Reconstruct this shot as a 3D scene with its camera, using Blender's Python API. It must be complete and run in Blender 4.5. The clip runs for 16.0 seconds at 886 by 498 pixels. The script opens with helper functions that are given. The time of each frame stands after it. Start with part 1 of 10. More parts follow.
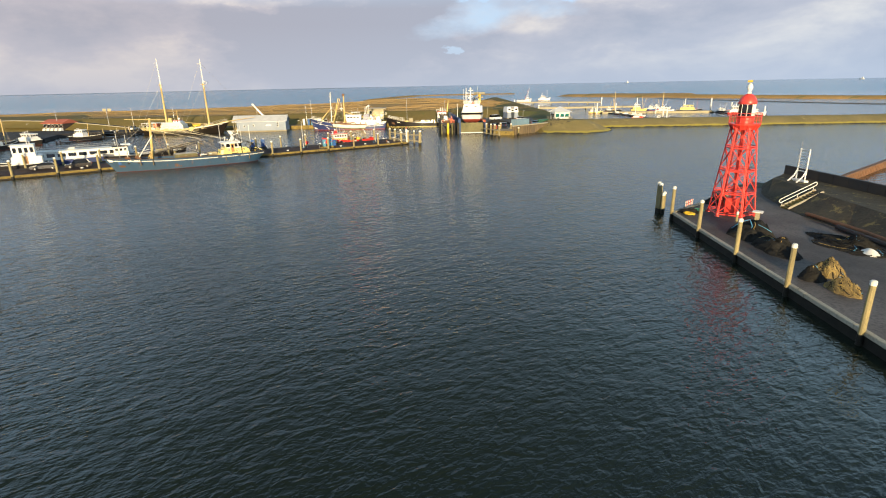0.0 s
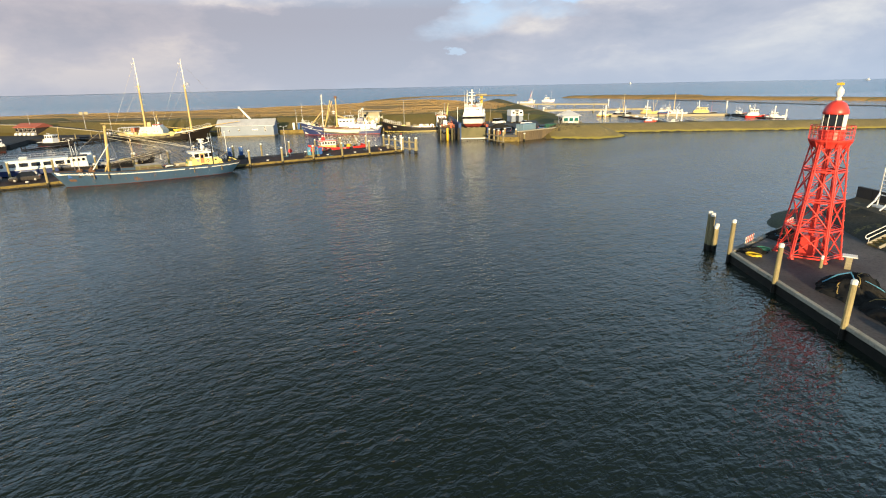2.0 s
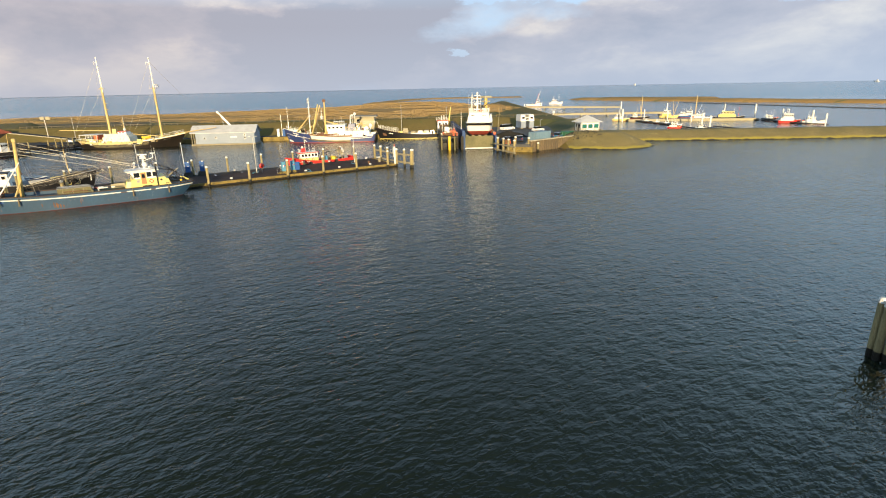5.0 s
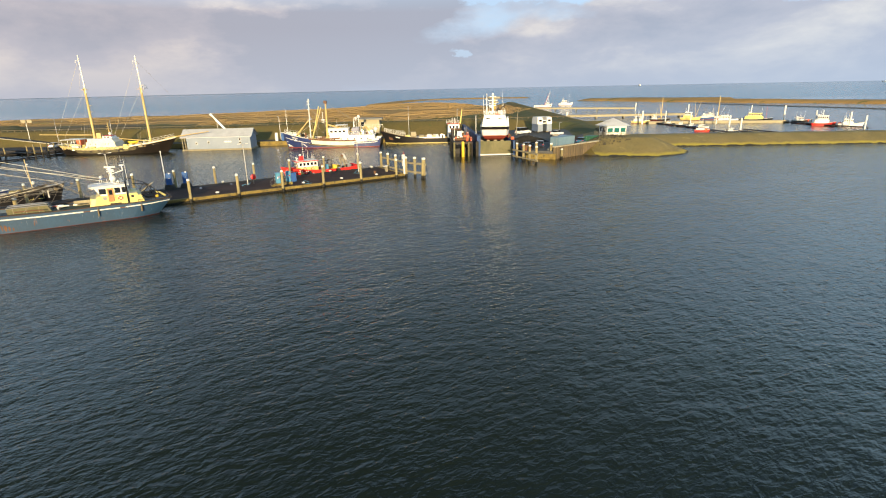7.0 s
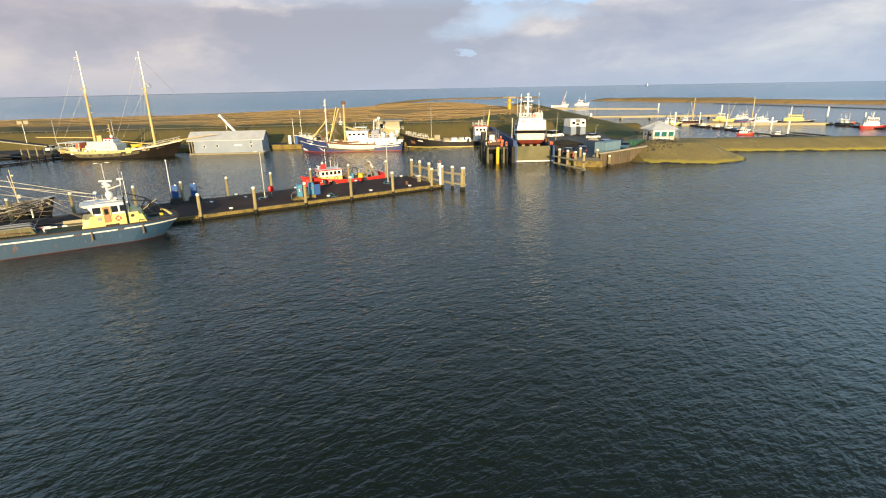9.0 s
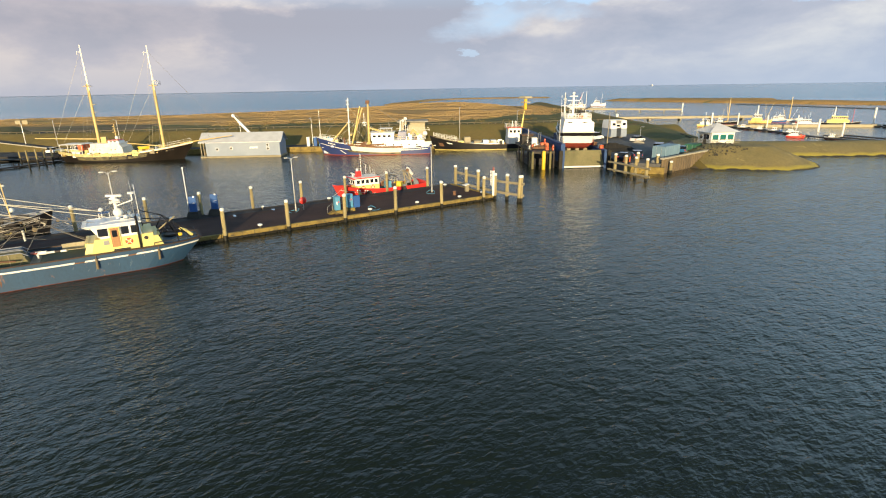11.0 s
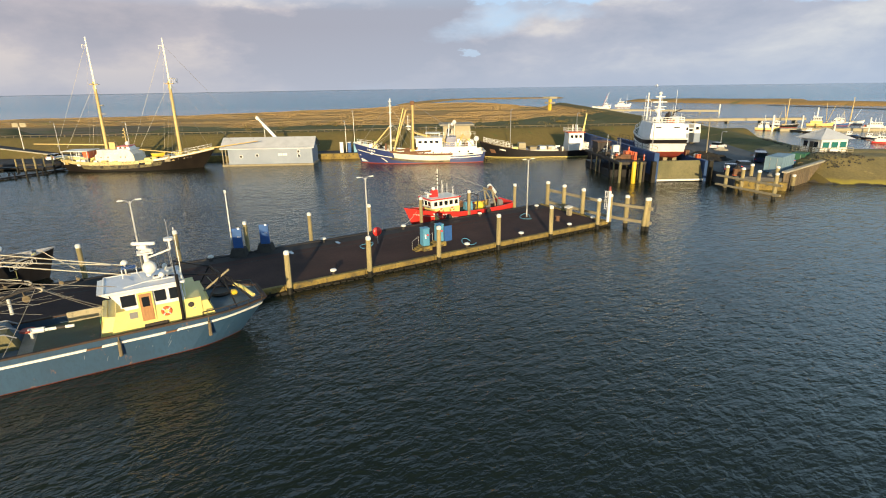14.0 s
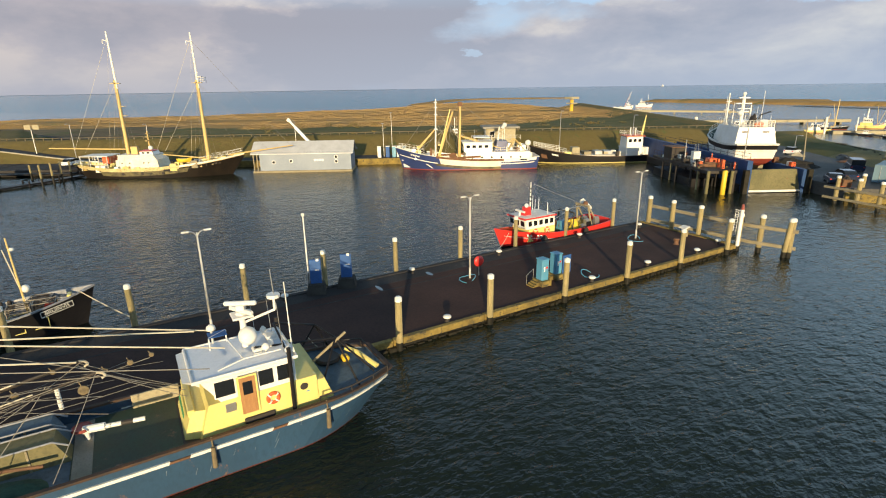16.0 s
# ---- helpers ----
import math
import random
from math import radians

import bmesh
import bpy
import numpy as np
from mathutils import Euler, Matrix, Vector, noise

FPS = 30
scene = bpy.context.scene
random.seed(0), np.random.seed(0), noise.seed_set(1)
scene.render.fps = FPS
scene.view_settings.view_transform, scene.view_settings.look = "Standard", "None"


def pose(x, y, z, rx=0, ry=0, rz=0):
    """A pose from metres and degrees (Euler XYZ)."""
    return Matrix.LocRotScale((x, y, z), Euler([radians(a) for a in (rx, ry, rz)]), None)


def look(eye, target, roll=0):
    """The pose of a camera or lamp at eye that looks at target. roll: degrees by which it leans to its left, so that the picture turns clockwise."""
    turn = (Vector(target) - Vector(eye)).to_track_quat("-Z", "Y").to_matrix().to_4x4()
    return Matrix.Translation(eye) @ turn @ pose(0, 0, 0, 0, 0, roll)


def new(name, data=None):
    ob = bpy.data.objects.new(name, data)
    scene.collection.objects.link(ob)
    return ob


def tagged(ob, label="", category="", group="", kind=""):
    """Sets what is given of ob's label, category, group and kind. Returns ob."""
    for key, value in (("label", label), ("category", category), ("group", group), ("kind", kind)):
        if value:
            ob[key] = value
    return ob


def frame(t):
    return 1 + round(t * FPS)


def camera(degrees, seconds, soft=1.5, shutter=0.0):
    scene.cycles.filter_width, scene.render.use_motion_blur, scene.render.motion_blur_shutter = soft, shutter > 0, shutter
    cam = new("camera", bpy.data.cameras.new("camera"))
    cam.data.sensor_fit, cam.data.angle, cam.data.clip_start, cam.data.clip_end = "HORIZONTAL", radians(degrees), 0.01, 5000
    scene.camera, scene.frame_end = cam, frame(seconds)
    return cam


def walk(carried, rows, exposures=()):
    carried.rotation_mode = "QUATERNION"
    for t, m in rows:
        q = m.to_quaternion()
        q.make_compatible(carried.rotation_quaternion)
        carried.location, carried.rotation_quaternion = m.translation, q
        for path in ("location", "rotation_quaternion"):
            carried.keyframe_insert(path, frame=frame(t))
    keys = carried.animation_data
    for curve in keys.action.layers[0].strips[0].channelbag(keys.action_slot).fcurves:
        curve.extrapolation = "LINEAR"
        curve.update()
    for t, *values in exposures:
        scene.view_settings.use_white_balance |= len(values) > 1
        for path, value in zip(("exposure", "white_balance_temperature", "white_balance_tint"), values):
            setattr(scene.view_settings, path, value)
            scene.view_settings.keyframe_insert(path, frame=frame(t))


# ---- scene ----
# a drone flies over a fishing harbour: x, y in metres along and across the mole, z = 0 at the water
cam = camera(81.00, 16.0, soft=1.1)
# seconds, eye (x, y, z), yaw to the left of +y, pitch, roll
PATH = [
    (0.0, 126.98, -33.87, 15.90, 57.264, -17.741, -1.150),
    (0.5, 124.25, -31.73, 15.94, 57.330, -17.734, -1.150),
    (1.0, 121.34, -29.62, 15.99, 57.376, -17.715, -1.153),
    (1.5, 118.54, -27.57, 16.02, 57.415, -17.685, -1.154),
    (2.0, 115.58, -25.44, 16.07, 57.457, -17.647, -1.147),
    (2.5, 112.77, -23.47, 16.09, 57.501, -17.618, -1.141),
    (3.0, 109.83, -21.49, 16.14, 57.541, -17.587, -1.134),
    (3.5, 107.01, -19.56, 16.16, 57.585, -17.565, -1.127),
    (4.0, 104.06, -17.57, 16.20, 57.632, -17.542, -1.119),
    (6.5, 89.32, -9.49, 16.04, 58.040, -17.424, -1.215),
    (7.0, 86.09, -8.70, 16.10, 58.126, -17.421, -1.209),
    (7.5, 82.83, -8.15, 16.15, 58.225, -17.430, -1.191),
    (8.0, 79.52, -7.86, 16.19, 58.335, -17.443, -1.167),
    (8.5, 76.24, -7.69, 16.22, 58.437, -17.459, -1.141),
    (9.0, 72.87, -7.62, 16.24, 58.549, -17.477, -1.105),
    (11.5, 56.25, -8.34, 15.83, 58.762, -17.465, -0.945),
    (12.0, 52.85, -8.50, 15.84, 58.775, -17.470, -0.920),
    (12.5, 49.58, -8.68, 15.84, 58.794, -17.473, -0.895),
    (13.0, 46.24, -8.95, 15.84, 58.813, -17.474, -0.879),
    (13.5, 43.09, -9.25, 15.83, 58.819, -17.468, -0.871),
    (14.0, 39.83, -9.62, 15.81, 58.831, -17.464, -0.863),
    (14.5, 36.77, -10.02, 15.80, 58.862, -17.465, -0.850),
    (15.0, 33.47, -10.70, 15.83, 58.917, -17.466, -0.841),
    (15.5, 30.26, -11.60, 15.83, 58.981, -17.468, -0.830),
    (16.0, 26.75, -12.76, 15.86, 59.040, -17.463, -0.819),
]


def eye_pose(x, y, z, yaw, pitch, roll):
    return pose(x, y, z, 0, 0, yaw) @ pose(0, 0, 0, 90 + pitch) @ pose(0, 0, 0, 0, 0, roll)


walk(cam, [(t, eye_pose(*r)) for t, *r in PATH], [(0.0, 0.72), (11.5, 0.68), (13.0, 0.66), (14.5, 0.60), (16.0, 0.52)])

# ---- sky and sun ----
SUN_ELEVATION = 8.0
SUN_FROM = (0.861, -0.509)          # the way towards the sun, over the ground
SKY = bpy.data.worlds.new("sky")
scene.world = SKY
SKY.use_nodes = True


def build_sky():
    nt = SKY.node_tree
    nt.nodes.clear()

    def n(kind, **kw):
        k = nt.nodes.new(kind)
        for a, b in kw.items():
            k.inputs[a].default_value = b
        return k

    def link(a, b):
        nt.links.new(a, b)

    out, bg = n("ShaderNodeOutputWorld"), n("ShaderNodeBackground")
    link(bg.outputs[0], out.inputs[0])
    sky = n("ShaderNodeTexSky")
    sky.sky_type, sky.sun_disc = "NISHITA", False
    sky.sun_elevation = radians(SUN_ELEVATION)
    sky.sun_rotation = math.atan2(SUN_FROM[0], SUN_FROM[1])
    sky.air_density, sky.dust_density, sky.ozone_density = 1.2, 1.0, 1.5
    dim = n("ShaderNodeVectorMath")
    dim.operation = "SCALE"
    aim = n("ShaderNodeVectorMath")
    aim.operation = "DOT_PRODUCT"
    aim.inputs[1].default_value = (0.53, 0.85, 0.0)
    link(n("ShaderNodeTexCoord").outputs["Generated"], aim.inputs[0])
    clear = n("ShaderNodeMapRange")
    for key, value in (("From Min", -0.3), ("From Max", 0.6), ("To Min", 0.10), ("To Max", 0.22)):
        clear.inputs[key].default_value = value
    link(aim.outputs["Value"], clear.inputs["Value"])
    link(clear.outputs[0], dim.inputs["Scale"])
    link(sky.outputs[0], dim.inputs[0])
    where = n("ShaderNodeTexCoord")
    flat = n("ShaderNodeMapping")
    flat.inputs["Scale"].default_value = (1.0, 1.0, 2.5)
    link(where.outputs["Generated"], flat.inputs[0])
    # big banks and their fine edges
    big = n("ShaderNodeTexNoise", Scale=2.6, Detail=7.0, Roughness=0.52, Distortion=0.25)
    link(flat.outputs[0], big.inputs["Vector"])
    cover = n("ShaderNodeValToRGB")
    cover.color_ramp.elements[0].position, cover.color_ramp.elements[1].position = 0.33, 0.46
    fine = n("ShaderNodeTexNoise", Scale=4.6, Detail=9.0, Roughness=0.56, Distortion=0.15)
    link(flat.outputs[0], fine.inputs["Vector"])
    tone = n("ShaderNodeValToRGB")
    e = tone.color_ramp.elements
    e[0].position, e[0].color = 0.36, (0.40, 0.42, 0.49, 1)
    e[1].position, e[1].color = 0.66, (0.76, 0.70, 0.65, 1)
    m = tone.color_ramp.elements.new(0.5)
    m.color = (0.50, 0.495, 0.545, 1)
    # the banks and gaps of this sky: along the horizon, height, their reach, and how far they lighten or darken
    lean = n("ShaderNodeVectorMath")
    lean.operation = "DOT_PRODUCT"
    lean.inputs[1].default_value = (0.53, 0.848, 0.0)
    link(where.outputs["Generated"], lean.inputs[0])
    rise = n("ShaderNodeSeparateXYZ")
    link(where.outputs["Generated"], rise.inputs[0])
    ragged = n("ShaderNodeTexNoise", Scale=9.0, Detail=6.0, Roughness=0.6)
    link(flat.outputs[0], ragged.inputs["Vector"])
    loose = n("ShaderNodeVectorMath")
    loose.operation = "MULTIPLY_ADD"
    loose.inputs[1].default_value, loose.inputs[2].default_value = (0.22, 0.07, 0), (-0.11, -0.035, 0)
    link(ragged.outputs["Color"], loose.inputs[0])
    place = n("ShaderNodeCombineXYZ")
    link(lean.outputs["Value"], place.inputs[0])
    link(rise.outputs["Z"], place.inputs[1])
    spot = n("ShaderNodeVectorMath")
    spot.operation = "ADD"
    link(place.outputs[0], spot.inputs[0])
    link(loose.outputs[0], spot.inputs[1])

    def banks(src, rows):
        for x, z, wx, wz, gain in rows:
            k = n("ShaderNodeVectorMath")
            k.operation = "MULTIPLY_ADD"
            k.inputs[1].default_value, k.inputs[2].default_value = (1 / wx, 1 / wz, 0), (-x / wx, -z / wz, 0)
            link(spot.outputs[0], k.inputs[0])
            d = n("ShaderNodeVectorMath")
            d.operation = "LENGTH"
            link(k.outputs[0], d.inputs[0])
            r = n("ShaderNodeMapRange")
            r.interpolation_type = "SMOOTHSTEP"
            for key, value in (("From Min", 0.3), ("From Max", 1.3), ("To Min", gain), ("To Max", 0.0)):
                r.inputs[key].default_value = value
            link(d.outputs["Value"], r.inputs["Value"])
            t = n("ShaderNodeMath")
            t.operation = "ADD"
            link(src, t.inputs[0])
            link(r.outputs[0], t.inputs[1])
            src = t.outputs[0]
        return src

    link(banks(fine.outputs[0], ((-0.52, 0.04, 0.22, 0.05, 0.10), (-0.15, 0.06, 0.22, 0.07, -0.40), (-0.17, 0.125, 0.10, 0.02, -0.16), (-0.30, 0.135, 0.10, 0.018, 0.14),
                                 (0.12, 0.10, 0.12, 0.03, 0.10), (0.45, 0.14, 0.14, 0.014, -0.12), (0.55, 0.07, 0.25, 0.05, 0.04), (-0.40, 0.09, 0.14, 0.04, -0.07))), tone.inputs[0])
    link(banks(big.outputs[0], ((0.14, 0.148, 0.13, 0.016, -0.30), (0.60, 0.118, 0.12, 0.018, -0.22), (-0.66, 0.14, 0.06, 0.025, -0.25), (0.035, 0.056, 0.022, 0.010, -0.30),
                                (-0.15, 0.13, 0.22, 0.06, 0.16), (-0.15, 0.05, 0.4, 0.05, 0.14), (0.36, 0.08, 0.25, 0.04, 0.12))), cover.inputs[0])
    mix = n("ShaderNodeMix")
    mix.data_type = "RGBA"
    up = n("ShaderNodeSeparateXYZ")
    link(where.outputs["Generated"], up.inputs[0])
    open_sky = n("ShaderNodeMapRange")
    for key, value in (("From Min", 0.40), ("From Max", 0.62), ("To Min", 1.0), ("To Max", 0.1)):
        open_sky.inputs[key].default_value = value
    link(up.outputs["Z"], open_sky.inputs["Value"])
    amount = n("ShaderNodeMath")
    amount.operation = "MULTIPLY"
    link(cover.outputs[0], amount.inputs[0])
    link(open_sky.outputs[0], amount.inputs[1])
    link(amount.outputs[0], mix.inputs["Factor"])
    gap = n("ShaderNodeMix")
    gap.data_type = "RGBA"
    paler = n("ShaderNodeMapRange")
    for key, value in (("From Min", 0.3), ("From Max", 0.6), ("To Min", 0.85), ("To Max", 0.0)):
        paler.inputs[key].default_value = value
    link(up.outputs["Z"], paler.inputs["Value"])
    link(paler.outputs[0], gap.inputs["Factor"])
    gap.inputs[7].default_value = (0.50, 0.66, 0.88, 1)
    link(dim.outputs[0], gap.inputs[6])
    link(gap.outputs[2], mix.inputs[6])
    # higher up the cloud thins and lets blue through
    thin = n("ShaderNodeMapRange")
    for key, value in (("From Min", 0.125), ("From Max", 0.22), ("To Min", 0.0), ("To Max", 1.0)):
        thin.inputs[key].default_value = value
    link(up.outputs["Z"], thin.inputs["Value"])
    veil = n("ShaderNodeMix")
    veil.data_type = "RGBA"
    across = n("ShaderNodeMapRange")
    for key, value in (("From Min", -0.65), ("From Max", 0.65), ("To Min", 0.0), ("To Max", 1.0)):
        across.inputs[key].default_value = value
    link(lean.outputs["Value"], across.inputs["Value"])
    upper = n("ShaderNodeValToRGB")
    e = upper.color_ramp.elements
    e[0].position, e[0].color = 0.0, (0.645, 1.02, 1.35, 1)
    e[1].position, e[1].color = 1.0, (0.76, 1.06, 1.25, 1)
    upper.color_ramp.elements.new(0.58).color = (0.43, 0.60, 0.73, 1)
    link(across.outputs[0], upper.inputs[0])
    link(upper.outputs[0], veil.inputs[7])
    link(thin.outputs[0], veil.inputs["Factor"])
    link(tone.outputs[0], veil.inputs[6])
    link(veil.outputs[2], mix.inputs[7])
    # distant haze: bluer and paler close to the horizon
    sep = n("ShaderNodeSeparateXYZ")
    link(where.outputs["Generated"], sep.inputs[0])
    low = n("ShaderNodeMapRange")
    low.inputs["From Min"].default_value, low.inputs["From Max"].default_value = 0.0, 0.10
    low.inputs["To Min"].default_value, low.inputs["To Max"].default_value = 0.75, 0.0
    link(sep.outputs["Z"], low.inputs["Value"])
    haze = n("ShaderNodeMix")
    haze.data_type = "RGBA"
    haze.inputs[7].default_value = (0.46, 0.51, 0.60, 1)
    link(low.outputs[0], haze.inputs["Factor"])
    link(mix.outputs[2], haze.inputs[6])
    # the sky turns from lilac to blue along the horizon
    side = n("ShaderNodeVectorMath")
    side.operation = "DOT_PRODUCT"
    side.inputs[1].default_value = (0.53, 0.85, 0.0)
    link(where.outputs["Generated"], side.inputs[0])
    turn = n("ShaderNodeMapRange")
    for key, value in (("From Min", -0.5), ("From Max", 0.65), ("To Min", 0.0), ("To Max", 1.0)):
        turn.inputs[key].default_value = value
    link(side.outputs["Value"], turn.inputs["Value"])
    hue = n("ShaderNodeMix")
    hue.data_type = "RGBA"
    hue.inputs[6].default_value, hue.inputs[7].default_value = (1.04, 0.99, 0.98, 1), (0.99, 1.09, 1.18, 1)
    link(turn.outputs[0], hue.inputs["Factor"])
    tint = n("ShaderNodeVectorMath")
    tint.operation = "MULTIPLY"
    link(haze.outputs[2], tint.inputs[0])
    link(hue.outputs[2], tint.inputs[1])
    link(tint.outputs[0], bg.inputs["Color"])
    bg.inputs["Strength"].default_value = SKY_STRENGTH


SKY_STRENGTH = 0.65
build_sky()
lamp = bpy.data.lights.new("sun", "SUN")
lamp.energy, lamp.angle, lamp.color = 5.0, radians(0.6), (1.0, 0.77, 0.44)
sun = new("sun", lamp)
sun.matrix_world = look((SUN_FROM[0] * 300, SUN_FROM[1] * 300, 300 * math.tan(radians(SUN_ELEVATION))), (0, 0, 0))

# ---- materials ----


def material(name, base, other=None, rough=0.7, metal=0.0, scale=1.0, fine=12.0, bump=0.25, depth=0.01, each=0.0, stretch=(1, 1, 1),
             worn=None, worn_at=0.62, coat=0.0, spec=0.5, local=True):
    """A surface with two scales of variation, worn patches of another colour and fine relief; scale is in patches a metre."""
    m = bpy.data.materials.new(name)
    m.use_nodes = True
    nt = m.node_tree
    b = nt.nodes["Principled BSDF"]
    b.inputs["Roughness"].default_value, b.inputs["Metallic"].default_value = rough, metal
    b.inputs["Specular IOR Level"].default_value = spec
    b.inputs["Coat Weight"].default_value = coat
    other = other or tuple(c * 0.72 for c in base)
    where = nt.nodes.new("ShaderNodeTexCoord")
    mp = nt.nodes.new("ShaderNodeMapping")
    mp.inputs["Scale"].default_value = stretch
    nt.links.new(where.outputs["Object"], mp.inputs[0])

    def noise_at(s, d=5.0, r=0.6):
        k = nt.nodes.new("ShaderNodeTexNoise")
        k.inputs["Scale"].default_value, k.inputs["Detail"].default_value, k.inputs["Roughness"].default_value = s, d, r
        nt.links.new(mp.outputs[0], k.inputs["Vector"])
        return k.outputs[0]

    def ramp(src, lo, hi):
        k = nt.nodes.new("ShaderNodeMapRange")
        k.inputs["From Min"].default_value, k.inputs["From Max"].default_value = lo, hi
        nt.links.new(src, k.inputs["Value"])
        return k.outputs[0]

    def mixed(f, a, c):
        k = nt.nodes.new("ShaderNodeMix")
        k.data_type = "RGBA"
        nt.links.new(f, k.inputs["Factor"])
        for sock, val in ((6, a), (7, c)):
            if isinstance(val, tuple):
                k.inputs[sock].default_value = (*val, 1)
            else:
                nt.links.new(val, k.inputs[sock])
        return k.outputs[2]

    coarse, small = noise_at(scale), noise_at(fine, 6.0, 0.65)
    col = mixed(ramp(coarse, 0.32, 0.68), base, other)
    col = mixed(ramp(small, 0.45, 0.8), col, tuple(c * (0.7 if rough > 0.55 else 0.9) for c in other))
    if worn:
        col = mixed(ramp(noise_at(scale * 2.3, 8.0, 0.7), worn_at, worn_at + 0.06), col, worn)
    if each:
        info = nt.nodes.new("ShaderNodeObjectInfo")
        hsv = nt.nodes.new("ShaderNodeHueSaturation")
        nt.links.new(ramp2(nt, info.outputs["Random"], 1 - each, 1 + each), hsv.inputs["Value"])
        nt.links.new(col, hsv.inputs["Color"])
        col = hsv.outputs[0]
    nt.links.new(col, b.inputs["Base Color"])
    if bump:
        k = nt.nodes.new("ShaderNodeBump")
        k.inputs["Strength"].default_value, k.inputs["Distance"].default_value = bump, depth
        nt.links.new(small, k.inputs["Height"])
        nt.links.new(k.outputs[0], b.inputs["Normal"])
    r = nt.nodes.new("ShaderNodeMapRange")
    r.inputs["To Min"].default_value, r.inputs["To Max"].default_value = max(0.03, rough - 0.12), min(1, rough + 0.12)
    nt.links.new(coarse, r.inputs["Value"])
    nt.links.new(r.outputs[0], b.inputs["Roughness"])
    return m


def ramp2(nt, src, lo, hi):
    k = nt.nodes.new("ShaderNodeMapRange")
    k.inputs["To Min"].default_value, k.inputs["To Max"].default_value = lo, hi
    nt.links.new(src, k.inputs["Value"])
    return k.outputs[0]


def water_material():
    m = bpy.data.materials.new("harbour_water")
    m.use_nodes = True
    nt = m.node_tree
    b = nt.nodes["Principled BSDF"]
    b.inputs["Roughness"].default_value, b.inputs["IOR"].default_value = 0.07, 1.333
    where = nt.nodes.new("ShaderNodeTexCoord")

    def noise_at(s, sx, sy, turn, d, r=0.55, w=0.3):
        mp = nt.nodes.new("ShaderNodeMapping")
        mp.inputs["Scale"].default_value = (sx, sy, 1)
        mp.inputs["Rotation"].default_value = (0, 0, radians(turn))
        nt.links.new(where.outputs["Object"], mp.inputs[0])
        k = nt.nodes.new("ShaderNodeTexNoise")
        k.inputs["Scale"].default_value, k.inputs["Detail"].default_value, k.inputs["Roughness"].default_value = s, d, r
        k.inputs["Distortion"].default_value = w
        nt.links.new(mp.outputs[0], k.inputs["Vector"])
        return k.outputs[0]

    wide = noise_at(0.02, 1, 1, 20, 3.0)
    # swell, chop, wavelets and ripples: patches a metre, stretch along the crest, turn, height in metres
    waves = ((0.22, 0.6, -70, 1.0, 0.12), (0.75, 0.6, -50, 2.0, 0.14), (1.7, 0.6, -66, 2.0, 0.14), (4.2, 0.6, -46, 2.0, 0.065))
    col = nt.nodes.new("ShaderNodeMix")
    col.data_type = "RGBA"
    col.inputs[6].default_value, col.inputs[7].default_value = (0.009, 0.015, 0.011, 1), (0.013, 0.017, 0.009, 1)
    nt.links.new(wide, col.inputs["Factor"])
    # the shallow sea beyond the dikes is a paler blue than the harbour, the sky it mirrors put into the colour
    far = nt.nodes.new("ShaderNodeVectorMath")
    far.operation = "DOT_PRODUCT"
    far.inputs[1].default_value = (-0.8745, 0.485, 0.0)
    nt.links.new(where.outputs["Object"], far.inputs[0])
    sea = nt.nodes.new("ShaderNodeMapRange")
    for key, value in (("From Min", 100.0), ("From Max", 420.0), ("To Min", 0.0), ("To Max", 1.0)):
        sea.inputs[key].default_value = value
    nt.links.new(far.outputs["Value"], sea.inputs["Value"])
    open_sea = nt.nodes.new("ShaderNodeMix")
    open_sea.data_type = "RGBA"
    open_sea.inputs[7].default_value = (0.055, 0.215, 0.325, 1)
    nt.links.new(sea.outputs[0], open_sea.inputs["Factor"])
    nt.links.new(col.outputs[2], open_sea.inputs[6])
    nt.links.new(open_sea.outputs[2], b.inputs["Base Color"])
    # mirroring fades out where the colour already holds the sky
    sea_gloss = nt.nodes.new("ShaderNodeMapRange")
    for key, value in (("From Min", 100.0), ("From Max", 420.0), ("To Min", 0.5), ("To Max", 0.02)):
        sea_gloss.inputs[key].default_value = value
    nt.links.new(far.outputs["Value"], sea_gloss.inputs["Value"])
    nt.links.new(sea_gloss.outputs[0], b.inputs["Specular IOR Level"])
    total = None
    for size, along, turn, detail, tall in waves:
        k = nt.nodes.new("ShaderNodeMath")
        k.operation = "MULTIPLY_ADD"
        k.inputs[1].default_value, k.inputs[2].default_value = tall, 0.0
        nt.links.new(noise_at(size, 1.0, along, turn, detail, 0.5, 0.6), k.inputs[0])
        if total:
            nt.links.new(total, k.inputs[2])
        total = k.outputs[0]
    # ripples too fine to tell apart spread what the far water mirrors
    spread = nt.nodes.new("ShaderNodeMapRange")
    for key, value in (("From Min", -90.0), ("From Max", 20.0), ("To Min", 0.05), ("To Max", 0.10)):
        spread.inputs[key].default_value = value
    nt.links.new(far.outputs["Value"], spread.inputs["Value"])
    nt.links.new(spread.outputs[0], b.inputs["Roughness"])
    # gusts: calmer and rougher fields of water
    gust = nt.nodes.new("ShaderNodeMapRange")
    gust.inputs["From Min"].default_value, gust.inputs["From Max"].default_value = 0.3, 0.7
    gust.inputs["To Min"].default_value, gust.inputs["To Max"].default_value = 0.55, 1.0
    nt.links.new(noise_at(0.035, 1, 0.4, -50, 4.0), gust.inputs["Value"])
    k = nt.nodes.new("ShaderNodeBump")
    k.inputs["Distance"].default_value = 1.0
